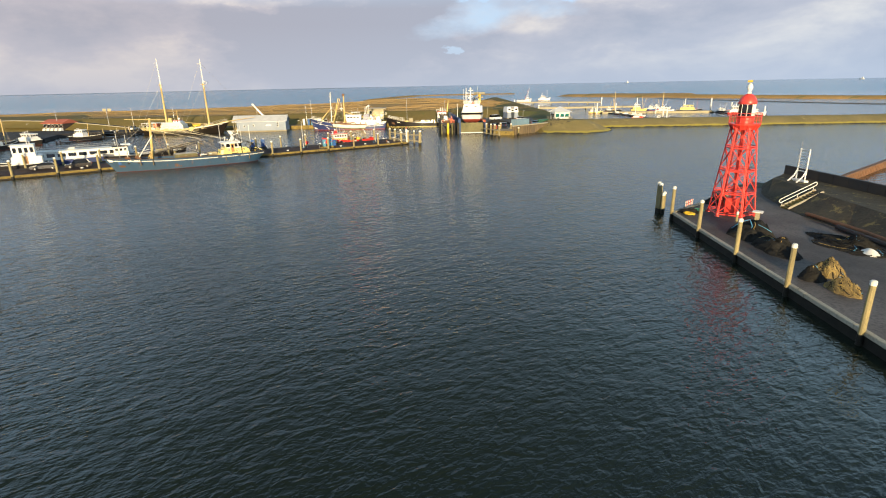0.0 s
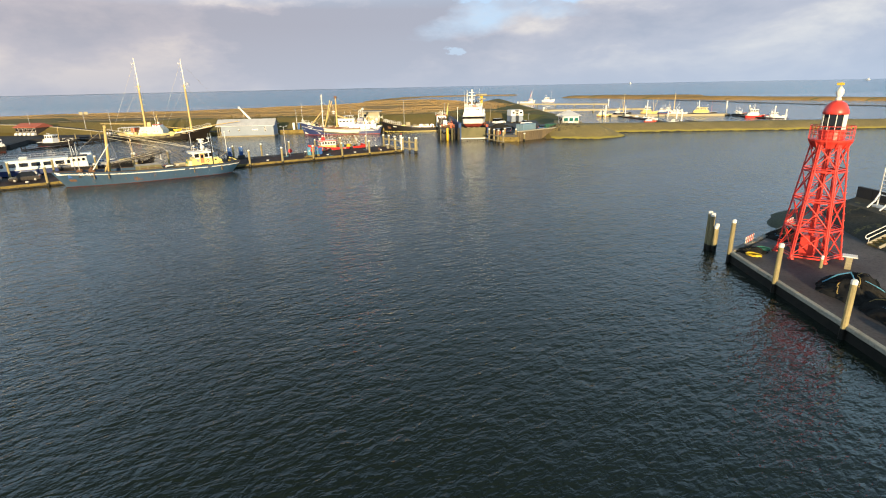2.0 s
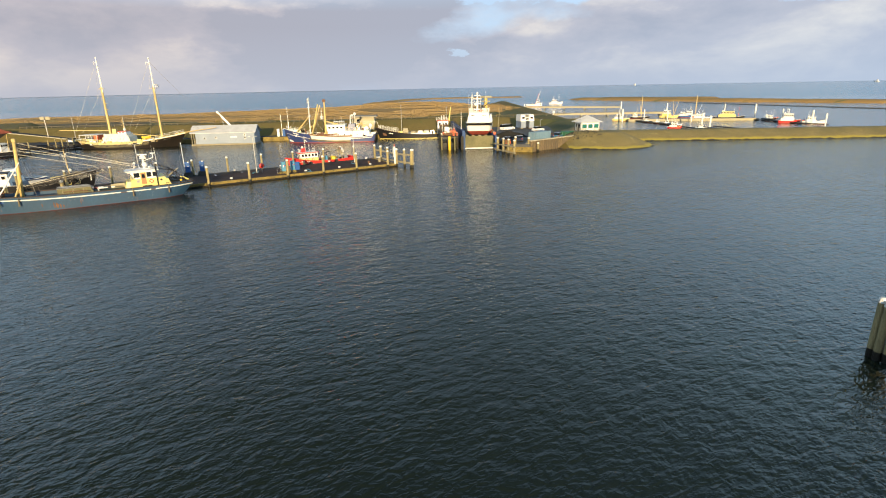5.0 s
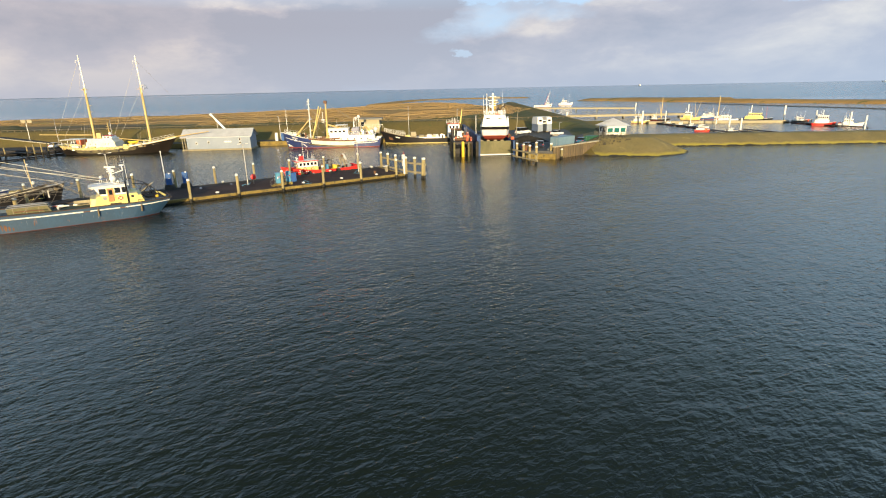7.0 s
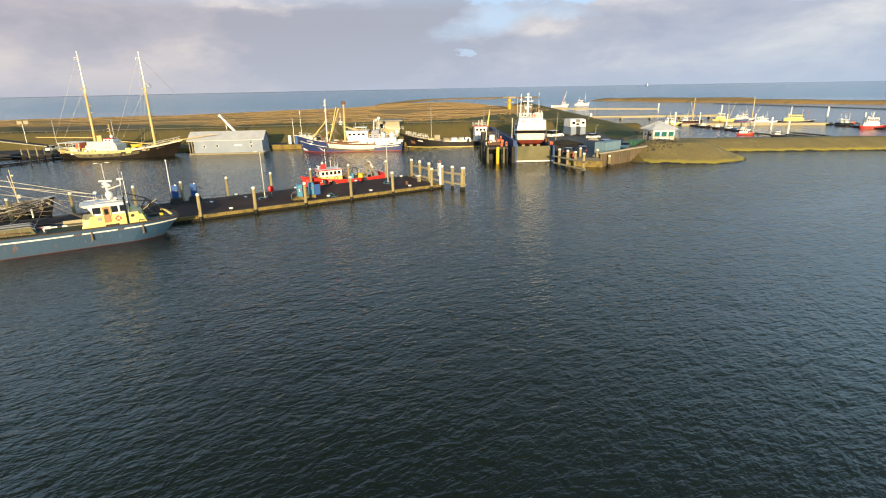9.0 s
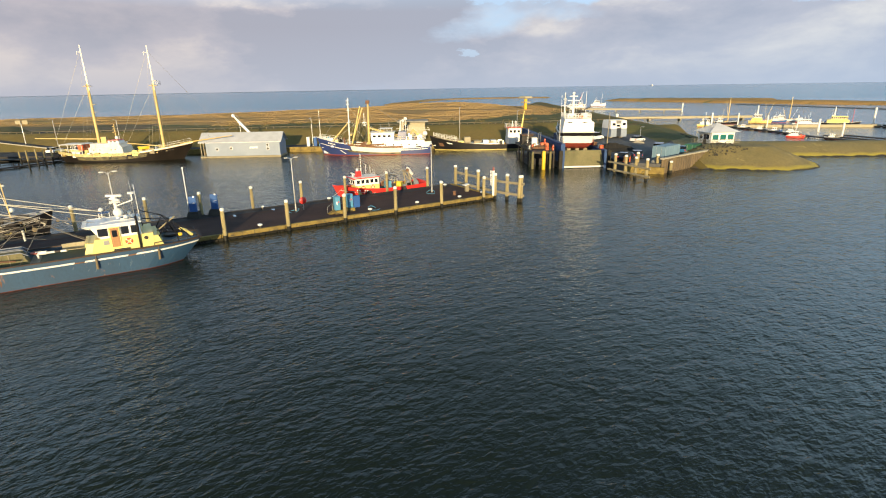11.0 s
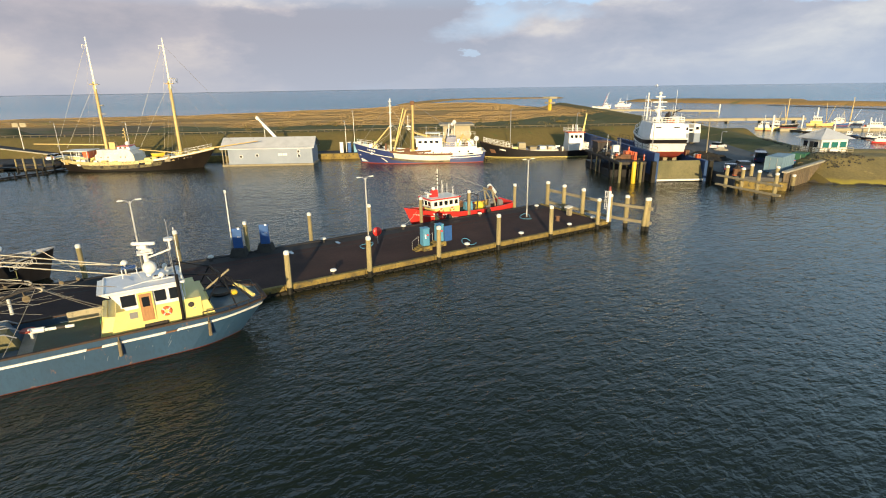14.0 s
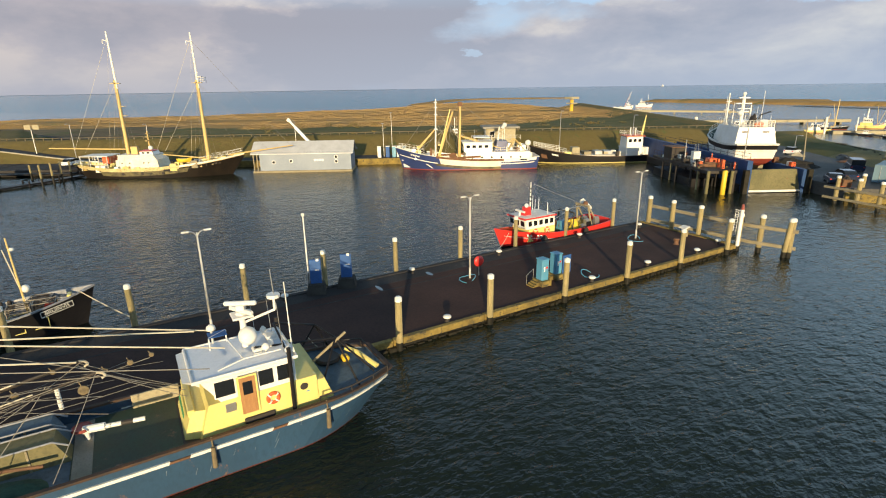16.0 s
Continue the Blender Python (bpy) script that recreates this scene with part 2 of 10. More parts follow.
    # the open reach lies in the wind, the foreground under the lee of the jetty
    windy = nt.nodes.new("ShaderNodeMapRange")
    for key, value in (("From Min", -60.0), ("From Max", 20.0), ("To Min", 0.9), ("To Max", 1.05)):
        windy.inputs[key].default_value = value
    nt.links.new(far.outputs["Value"], windy.inputs["Value"])
    blow = nt.nodes.new("ShaderNodeMath")
    blow.operation = "MULTIPLY"
    nt.links.new(gust.outputs[0], blow.inputs[0])
    nt.links.new(windy.outputs[0], blow.inputs[1])
    reach = nt.nodes.new("ShaderNodeMath")
    reach.operation = "MULTIPLY"
    nt.links.new(blow.outputs[0], reach.inputs[0])
    nt.links.new(total, reach.inputs[1])
    total = reach.outputs[0]

    nt.links.new(total, k.inputs["Height"])
    nt.links.new(k.outputs[0], b.inputs["Normal"])
    return m


def glass_material(name, tint, rough=0.06):
    m = bpy.data.materials.new(name)
    m.use_nodes = True
    b = m.node_tree.nodes["Principled BSDF"]
    b.inputs["Base Color"].default_value, b.inputs["Roughness"].default_value = (*tint, 1), rough
    b.inputs["IOR"].default_value, b.inputs["Coat Weight"].default_value = 1.5, 0.6
    return m


WATER = water_material()
GLASS = glass_material("dark_window_glass", (0.012, 0.014, 0.017))
ASPHALT = material("dark_asphalt", (0.052, 0.048, 0.047), (0.033, 0.031, 0.032), 0.85, scale=0.25, fine=9, bump=0.4, depth=0.02, worn=(0.085, 0.078, 0.07), worn_at=0.6, spec=0.2)
PAVER = material("maroon_pavers", (0.070, 0.035, 0.027), (0.038, 0.022, 0.019), 0.9, scale=0.22, fine=7, bump=0.4, spec=0.25)
CONCRETE = material("weathered_concrete", (0.30, 0.28, 0.24), (0.20, 0.19, 0.15), 0.85, scale=0.8, fine=14, bump=0.4, worn=(0.13, 0.13, 0.07))
ALGAE = material("algae_concrete", (0.30, 0.215, 0.050), (0.13, 0.095, 0.03), 0.9, scale=0.9, fine=7, bump=0.7, worn=(0.06, 0.055, 0.035), worn_at=0.56, depth=0.05)
PILE = material("weathered_pile_timber", (0.36, 0.29, 0.135), (0.20, 0.17, 0.085), 0.85, scale=1.2, fine=10, bump=0.5, stretch=(3, 3, 0.5), each=0.15, depth=0.02)
PALECONCRETE = material("pale_quay_concrete", (0.42, 0.38, 0.29), (0.30, 0.27, 0.20), 0.85, scale=0.6, fine=8, bump=0.4, worn=(0.16, 0.15, 0.09), worn_at=0.6)
STRAND = material("ochre_rope_strands", (0.42, 0.30, 0.09), (0.28, 0.20, 0.07), 0.95, scale=3, fine=20, bump=0.2)
WEED = material("dark_weed_stone", (0.030, 0.026, 0.016), (0.016, 0.015, 0.012), 0.6, scale=1.5, fine=8, bump=0.6, worn=(0.12, 0.085, 0.03), worn_at=0.66, spec=0.2)
SLIME = material("wet_dark_pile_foot", (0.024, 0.022, 0.017), (0.014, 0.014, 0.012), 0.5, scale=2, fine=10, spec=0.2)
CAP = material("white_cap", (0.80, 0.79, 0.74), (0.66, 0.64, 0.58), 0.5, scale=2, fine=14, bump=0.15)
WHITE = material("white_paint", (0.80, 0.79, 0.76), (0.70, 0.68, 0.63), 0.42, scale=0.7, fine=9, bump=0.08, worn=(0.42, 0.30, 0.19), worn_at=0.72, coat=0.1)
CREAM = material("pale_yellow_paint", (0.74, 0.63, 0.21), (0.67, 0.56, 0.18), 0.42, scale=0.7, fine=9, bump=0.08, worn=(0.40, 0.26, 0.12), worn_at=0.74)
BOOTDARK = material("dark_red_waterline", (0.13, 0.032, 0.025), (0.07, 0.025, 0.02), 0.7, scale=0.7, fine=6, spec=0.2)
RAILRUST = material("rusty_rail_paint", (0.035, 0.033, 0.034), (0.10, 0.058, 0.035), 0.7, scale=0.9, fine=9, bump=0.2, spec=0.2)
FENDER = material("weathered_tan_rope", (0.20, 0.155, 0.085), (0.13, 0.10, 0.06), 0.9, scale=5, fine=30, bump=0.6)
GREENNET = material("dark_green_net", (0.03, 0.085, 0.06), (0.02, 0.055, 0.04), 0.9, scale=3, fine=26, bump=0.7)
STEELDECK = material("grey_deck_paint", (0.30, 0.31, 0.34), (0.22, 0.23, 0.25), 0.6, scale=0.8, fine=8, bump=0.15, worn=(0.2, 0.13, 0.08), worn_at=0.68)
BLUE = material("slate_blue_paint", (0.032, 0.077, 0.140), (0.023, 0.056, 0.104), 0.45, scale=0.45, fine=6, bump=0.12, worn=(0.24, 0.12, 0.065), worn_at=0.625, stretch=(1, 1, 0.5))
DECKBLUE = material("blue_deck_paint", (0.10, 0.15, 0.20), (0.07, 0.10, 0.13), 0.6, scale=0.8, fine=8, bump=0.2, worn=(0.20, 0.15, 0.11), worn_at=0.66, spec=0.2)
DECKGREEN = material("worn_green_deck", (0.038, 0.075, 0.055), (0.062, 0.070, 0.052), 0.6, scale=0.7, fine=8, bump=0.3, worn=(0.14, 0.10, 0.075), worn_at=0.6, spec=0.2)
RED = material("signal_red_paint", (0.74, 0.060, 0.042), (0.60, 0.045, 0.034), 0.4, scale=0.8, fine=8, bump=0.1, worn=(0.28, 0.05, 0.03), worn_at=0.68)
BOAT_RED = material("boat_red_paint", (0.66, 0.035, 0.028), (0.54, 0.03, 0.025), 0.38, scale=0.8, fine=8, bump=0.08, worn=(0.36, 0.07, 0.04), worn_at=0.7)
BLACK = material("black_hull_paint", (0.009, 0.009, 0.011), (0.015, 0.014, 0.015), 0.45, spec=0.2, scale=0.6, fine=8, bump=0.12, worn=(0.13, 0.075, 0.04), worn_at=0.75)
NAVY = material("navy_hull_paint", (0.030, 0.050, 0.17), (0.026, 0.04, 0.12), 0.4, scale=0.6, fine=8, bump=0.1, worn=(0.16, 0.10, 0.07), worn_at=0.72)
DOCKBLUE = material("dock_blue_paint", (0.030, 0.075, 0.20), (0.022, 0.052, 0.14), 0.55, scale=0.4, fine=6, bump=0.2, worn=(0.15, 0.09, 0.06), worn_at=0.64, spec=0.2)
BOOT = material("red_bottom_paint", (0.34, 0.055, 0.035), (0.24, 0.05, 0.035), 0.6, scale=0.9, fine=8, worn=(0.12, 0.08, 0.05), worn_at=0.6)
WORNBLACK = material("worn_black_hull", (0.008, 0.007, 0.007), (0.018, 0.014, 0.011), 0.4, scale=0.5, fine=5, bump=0.15, worn=(0.20, 0.14, 0.06), worn_at=0.66, spec=0.2)
DIRTYCREAM = material("stained_cream_strake", (0.66, 0.56, 0.30), (0.40, 0.32, 0.15), 0.6, scale=1.1, fine=6, bump=0.2, worn=(0.05, 0.042, 0.025), worn_at=0.56)
DIRTYHULL = material("scraped_olive_hull", (0.17, 0.145, 0.06), (0.06, 0.05, 0.028), 0.6, scale=0.8, fine=5, bump=0.2, worn=(0.018, 0.016, 0.012), worn_at=0.53)
OLDWHITE = material("stained_white_paint", (0.76, 0.72, 0.62), (0.64, 0.58, 0.45), 0.5, scale=0.9, fine=6, bump=0.1, worn=(0.34, 0.24, 0.12), worn_at=0.63)
SHEETPILE = material("brown_sheet_piles", (0.16, 0.115, 0.06), (0.09, 0.07, 0.045), 0.8, scale=0.5, fine=6, bump=0.3, stretch=(1, 1, 0.4), worn=(0.20, 0.10, 0.05), worn_at=0.64)
RUST = material("rusty_steel", (0.20, 0.095, 0.045), (0.11, 0.06, 0.035), 0.85, scale=0.8, fine=10, bump=0.4)
STEEL = material("galvanised_steel", (0.45, 0.45, 0.43), (0.34, 0.34, 0.33), 0.4, metal=0.7, scale=2, fine=20, bump=0.08)
DARKSTEEL = material("dark_steel", (0.035, 0.034, 0.034), (0.055, 0.045, 0.038), 0.6, scale=1.2, fine=12, bump=0.25, worn=(0.13, 0.07, 0.04), worn_at=0.66, spec=0.2)
MAST = material("buff_mast_paint", (0.62, 0.45, 0.16), (0.52, 0.37, 0.14), 0.5, scale=1.5, fine=9, bump=0.1)
YELLOW = material("yellow_paint", (0.75, 0.50, 0.03), (0.62, 0.42, 0.03), 0.5, scale=1.0, fine=9, worn=(0.3, 0.2, 0.1), worn_at=0.72)
ORANGE = material("orange_plastic", (0.72, 0.12, 0.03), (0.6, 0.1, 0.03), 0.5, scale=2, fine=9)
TURQ = material("light_blue_cabinet", (0.10, 0.30, 0.45), (0.08, 0.25, 0.38), 0.45, scale=1.5, fine=9, bump=0.1)
BOARD = material("deep_blue_board", (0.022, 0.10, 0.32), (0.02, 0.08, 0.25), 0.65, scale=1.5, fine=9, bump=0.05)
WOOD = material("varnished_wood", (0.42, 0.22, 0.09), (0.30, 0.15, 0.06), 0.5, scale=2, fine=12, stretch=(6, 6, 0.7))
TIMBER = material("grey_timber", (0.33, 0.28, 0.18), (0.22, 0.19, 0.12), 0.85, scale=1.3, fine=10, bump=0.4)
ROPE = material("pale_rope", (0.55, 0.50, 0.40), (0.42, 0.37, 0.28), 0.9, scale=4, fine=30, bump=0.3)
WIRE = material("rig_wire", (0.22, 0.20, 0.17), (0.30, 0.27, 0.22), 0.5, metal=0.4, scale=4, fine=20, bump=0.0)
BRIGHTWIRE = material("pale_boom_paint", (0.66, 0.60, 0.46), (0.5, 0.45, 0.34), 0.5, scale=2, fine=12, bump=0.1)
NETDARK = material("dark_net_heap", (0.016, 0.016, 0.016), (0.030, 0.028, 0.024), 0.95, scale=2, fine=22, bump=1.0, depth=0.06, worn=(0.10, 0.08, 0.04), worn_at=0.70, spec=0.2)
NETBROWN = material("ochre_net_heap", (0.30, 0.22, 0.09), (0.17, 0.12, 0.05), 0.95, scale=2, fine=16, bump=1.0, depth=0.12, worn=(0.07, 0.06, 0.04), worn_at=0.58)
SHEDGREY = material("pale_blue_grey_cladding", (0.25, 0.295, 0.36), (0.21, 0.25, 0.31), 0.6, scale=0.5, fine=7, bump=0.1, worn=(0.25, 0.20, 0.15), worn_at=0.72)
TINROOF = material("grey_sheet_roof", (0.62, 0.63, 0.64), (0.50, 0.51, 0.52), 0.5, metal=0.2, scale=0.6, fine=9, bump=0.1)
OLIVE = material("olive_stained_plate", (0.165, 0.145, 0.065), (0.11, 0.105, 0.05), 0.8, scale=0.5, fine=5, bump=0.3, worn=(0.16, 0.10, 0.05), worn_at=0.62)
ROOFRED = material("red_tiles", (0.42, 0.11, 0.06), (0.32, 0.085, 0.05), 0.75, scale=0.8, fine=8, bump=0.3)
BRICK = material("brown_brick", (0.24, 0.14, 0.085), (0.17, 0.10, 0.065), 0.85, scale=1.0, fine=10, bump=0.3)
REED = material("brown_reed", (0.46, 0.275, 0.092), (0.32, 0.195, 0.064), 0.95, scale=0.018, fine=0.35, bump=0.35, depth=0.3, worn=(0.13, 0.135, 0.045), worn_at=0.585, spec=0.2)
MEADOWSHADE = material("green_meadow_and_shaded_slope", (0.075, 0.085, 0.028), (0.14, 0.125, 0.045), 0.95, scale=0.03, fine=0.5, bump=0.5, depth=0.3, worn=(0.22, 0.16, 0.06), worn_at=0.60, spec=0.2)
SOIL = material("bare_dark_field", (0.20, 0.14, 0.075), (0.105, 0.085, 0.045), 0.9, scale=0.05, fine=0.6, bump=0.4, depth=0.2, worn=(0.085, 0.095, 0.030), worn_at=0.54, spec=0.2)
for k in [*REED.node_tree.nodes, *MEADOWSHADE.node_tree.nodes, *SOIL.node_tree.nodes]:
    if k.bl_idname == "ShaderNodeMapping":
        # streaks along the dike
        k.vector_type = "TEXTURE"
        k.inputs["Rotation"].default_value = (0, 0, math.atan2(0.485, -0.8745))
        k.inputs["Scale"].default_value = (0.4, 1.6, 1.0)
TURF = material("green_dike_turf", (0.130, 0.108, 0.033), (0.185, 0.136, 0.045), 0.95, scale=0.10, fine=0.9, bump=0.9, depth=0.25, worn=(0.10, 0.12, 0.035), worn_at=0.60, spec=0.2)
MUD = material("wet_mud", (0.085, 0.070, 0.050), (0.06, 0.05, 0.04), 0.6, scale=0.05, fine=0.8, bump=0.3)
STONE = material("grey_rip_rap", (0.17, 0.155, 0.125), (0.10, 0.095, 0.08), 0.9, scale=0.8, fine=6, bump=0.5)
BASALT = material("basalt_slope", (0.055, 0.052, 0.046), (0.035, 0.034, 0.032), 0.9, scale=0.4, fine=4, bump=0.9, depth=0.1, spec=0.2)
YARDGREY = material("grey_yard_paving", (0.105, 0.104, 0.102), (0.075, 0.074, 0.073), 0.75, scale=0.15, fine=4, bump=0.3, worn=(0.08, 0.075, 0.07), worn_at=0.64, spec=0.2)
BEIGE = material("beige_render", (0.40, 0.35, 0.23), (0.33, 0.29, 0.19), 0.85, scale=0.5, fine=6, bump=0.2)
ALGAEBANK = material("yellow_green_algae_bank", (0.27, 0.235, 0.040), (0.19, 0.175, 0.035), 0.8, scale=0.4, fine=3, bump=0.5, depth=0.08, worn=(0.12, 0.11, 0.04), worn_at=0.6)
PALEROOF = material("pale_blue_grey_roof_paint", (0.78, 0.80, 0.84), (0.68, 0.72, 0.78), 0.5, scale=0.8, fine=8, bump=0.1, worn=(0.25, 0.24, 0.22), worn_at=0.68)
JETTYTAR = material("patched_jetty_asphalt", (0.165, 0.140, 0.125), (0.055, 0.047, 0.044), 0.7, scale=0.085, fine=5, bump=0.4, depth=0.02, worn=(0.07, 0.062, 0.058), worn_at=0.6, spec=0.2)
RUBBLE = material("gravel_and_moss_bank", (0.085, 0.076, 0.055), (0.055, 0.050, 0.040), 0.95, scale=0.35, fine=3.5, bump=1.0, depth=0.15, worn=(0.20, 0.165, 0.07), worn_at=0.57, spec=0.2)


def bank_material():
    """Rough winter grass with a yellow-green algae belt and a black wet foot at the water."""
    m = material("grass_and_algae_bank", (0.26, 0.20, 0.07), (0.165, 0.135, 0.05), 0.95, scale=0.16, fine=3.0, bump=0.9, depth=0.2, worn=(0.30, 0.235, 0.085), worn_at=0.6)
    nt = m.node_tree
    b = nt.nodes["Principled BSDF"]
    src = b.inputs["Base Color"].links[0].from_socket
    where = nt.nodes.new("ShaderNodeTexCoord")
    sep = nt.nodes.new("ShaderNodeSeparateXYZ")
    nt.links.new(where.outputs["Object"], sep.inputs[0])
    wob = nt.nodes.new("ShaderNodeTexNoise")
    wob.inputs["Scale"].default_value, wob.inputs["Detail"].default_value = 0.5, 5.0
    nt.links.new(where.outputs["Object"], wob.inputs["Vector"])
    z = nt.nodes.new("ShaderNodeMath")
    z.operation = "MULTIPLY_ADD"
    z.inputs[1].default_value = -0.7
    nt.links.new(wob.outputs[0], z.inputs[0])
    nt.links.new(sep.outputs["Z"], z.inputs[2])
    for lo, hi, c in ((0.0, 0.4, (0.36, 0.29, 0.04)), (-0.26, -0.10, (0.022, 0.020, 0.015))):
        r = nt.nodes.new("ShaderNodeMapRange")
        r.inputs["From Min"].default_value, r.inputs["From Max"].default_value = lo, hi
        nt.links.new(z.outputs[0], r.inputs["Value"])
        k = nt.nodes.new("ShaderNodeMix")
        k.data_type = "RGBA"
        nt.links.new(r.outputs[0], k.inputs["Factor"])
        k.inputs[6].default_value = (*c, 1)
        nt.links.new(src, k.inputs[7])
        src = k.outputs[2]
    nt.links.new(src, b.inputs["Base Color"])
    return m


BANK = bank_material()
BANKDARK = material("mossy_stone_headland", (0.085, 0.085, 0.040), (0.05, 0.05, 0.03), 0.95, scale=0.3, fine=3, bump=0.9, depth=0.12, worn=(0.022, 0.02, 0.017), worn_at=0.6)

# ---- helpers for building ----


def part(name, bm, mat, parent=None, label="", smooth=False):
    """Links a bmesh as one mesh object under a thing or a part."""
    bmesh.ops.recalc_face_normals(bm, faces=bm.faces)
    me = bpy.data.meshes.new(name)
    bm.to_mesh(me)
    bm.free()
    me.materials.append(mat)
    if smooth:
        for p in me.polygons:
            p.use_smooth = True
    ob = new(name, me)
    ob.parent = parent
    return tagged(ob, label)


def thing(name, label, category, m, group=""):
    ob = new(name)
    ob.empty_display_size = 0.3
    ob.matrix_world = m
    return tagged(ob, label, category, group)


def structure(ob, label, category="structure"):
    return tagged(ob, label, category, kind="structure")


def B():
    return bmesh.new()


def box(bm, x0, x1, y0, y1, z0, z1, b=0.02, m=None):
    """A box with chamfered edges."""
    lo, hi = (min(x0, x1), min(y0, y1), min(z0, z1)), (max(x0, x1), max(y0, y1), max(z0, z1))
    b = min(b, 0.3 * min(h - l for h, l in zip(hi, lo)))
    v = {}
    for sx in (0, 1):
        for sy in (0, 1):
            for sz in (0, 1):
                s = (sx, sy, sz)
                for a in range(3):
                    p = Vector([(hi[i] if s[i] else lo[i]) + (0 if i == a else (-b if s[i] else b)) for i in range(3)])
                    v[s, a] = bm.verts.new(m @ p if m else p)
    for a in range(3):
        c, d = (a + 1) % 3, (a + 2) % 3
        for s in (0, 1):
            def at(p, q):
                k = [0, 0, 0]
                k[a], k[c], k[d] = s, p, q
                return v[tuple(k), a]
            bm.faces.new((at(0, 0), at(1, 0), at(1, 1), at(0, 1)))
        for p in (0, 1):
            for q in (0, 1):
                def edge(s, ax):
                    k = [0, 0, 0]
                    k[a], k[c], k[d] = s, p, q
                    return v[tuple(k), ax]
                bm.faces.new((edge(0, c), edge(1, c), edge(1, d), edge(0, d)))
    for sx in (0, 1):
        for sy in (0, 1):
            for sz in (0, 1):
                bm.faces.new([v[(sx, sy, sz), a] for a in range(3)])
    return bm


def rod(bm, p, q, r, r2=None, n=8):
    """A round bar from p to q, tapering from r to r2."""
    p, q = Vector(p), Vector(q)
    r2 = r if r2 is None else r2
    t = (q - p).to_track_quat("Z", "Y")
    rings = []
    for o, k in ((p, r), (q, r2)):
        rings.append([bm.verts.new(o + t @ Vector((k * math.cos(2 * math.pi * i / n), k * math.sin(2 * math.pi * i / n), 0))) for i in range(n)])
    for i in range(n):
        bm.faces.new((rings[0][i], rings[0][(i + 1) % n], rings[1][(i + 1) % n], rings[1][i]))
    bm.faces.new(rings[0][::-1])
    bm.faces.new(rings[1])
    return bm


def path(bm, pts, r, n=6):
    for a, b in zip(pts, pts[1:]):
        rod(bm, a, b, r, n=n)
    return bm


def sag(p, q, drop, k=8):
    """Points of a hanging rope."""
    p, q = Vector(p), Vector(q)
    return [p.lerp(q, i / k) - Vector((0, 0, drop * 4 * (i / k) * (1 - i / k))) for i in range(k + 1)]


def lathe(bm, profile, n=16, o=(0, 0, 0), m=None):
    """A turned form: (radius, height) from below to above."""
    o = Vector(o)
    rings = []
    for r, z in profile:
        ring = []
        for i in range(n):
            p = Vector((r * math.cos(2 * math.pi * i / n), r * math.sin(2 * math.pi * i / n), z))
            ring.append(bm.verts.new((m @ p if m else p) + o))
        rings.append(ring)
    for a, b in zip(rings, rings[1:]):
        for i in range(n):
            bm.faces.new((a[i], a[(i + 1) % n], b[(i + 1) % n], b[i]))
    bm.faces.new(rings[0][::-1])
    bm.faces.new(rings[-1])
    return bm


def ball(bm, o, r, n=14, k=8, squash=1.0):
    return lathe(bm, [(max(0.02, math.sin(math.pi * i / k)) * r, -math.cos(math.pi * i / k) * r * squash) for i in range(k + 1)], n, o)


def prism(bm, poly, z0, z1, top=None):
    """An upright prism over a plan; top: another plan for its upper face."""
    top = top or poly
    a = [bm.verts.new((x, y, z0)) for x, y in poly]
    b = [bm.verts.new((x, y, z1)) for x, y in top]
    n = len(poly)
    for i in range(n):
        bm.faces.new((a[i], a[(i + 1) % n], b[(i + 1) % n], b[i]))
    bm.faces.new(a[::-1])
    bm.faces.new(b)
    return bm


def grid(bm, us, vs, f):
    """A sheet: f(u, v) gives the place."""
    rows = [[bm.verts.new(f(u, v)) for v in vs] for u in us]
    for a, b in zip(rows, rows[1:]):
        for i in range(len(vs) - 1):
            bm.faces.new((a[i], b[i], b[i + 1], a[i + 1]))
    return bm


def span(a, b, n):
    return [a + (b - a) * i / n for i in range(n + 1)]


def mound_mesh(bm, rx, ry, h, seed, n=22, k=7, rough=0.25):
    """A lumpy heap that thins out to its foot."""
    top = bm.verts.new((0, 0, h))
    prev = None
    for j in range(1, k + 1):
        ring = []
        f = j / k
        for i in range(n):
            a = 2 * math.pi * i / n
            c, s = math.cos(a), math.sin(a)
            nz = noise.noise(Vector((c * 2.1 * f + seed, s * 2.1 * f, seed * 1.7)))
            n2 = noise.noise(Vector((c * 6 * f, s * 6 * f + seed, seed)))
            r = f * (1 + rough * 0.8 * nz + rough * 0.35 * n2)
            z = h * (1 - f ** 1.7) * (1 + rough * 1.3 * nz + 0.6 * rough * n2) if j < k else -0.05
            ring.append(bm.verts.new((rx * r * c, ry * r * s, max(z, -0.05))))
        for i in range(n):
            if prev is None:
                bm.faces.new((top, ring[i], ring[(i + 1) % n]))
            else:
                bm.faces.new((prev[i], ring[i], ring[(i + 1) % n], prev[(i + 1) % n]))
        prev = ring
    return bm


# the old quay lies askew: u along it, w away from the mole
QO, QU, QW = Vector((-72, 28)), Vector((0.485, 0.8745)), Vector((-0.8745, 0.485))
QTURN = -29.0


def q(u, w):
    return QO + QU * u + QW * w


def qpose(u, w, z=0.0, turn=0.0):
    p = q(u, w)
    return pose(p.x, p.y, z, 0, 0, QTURN + turn)


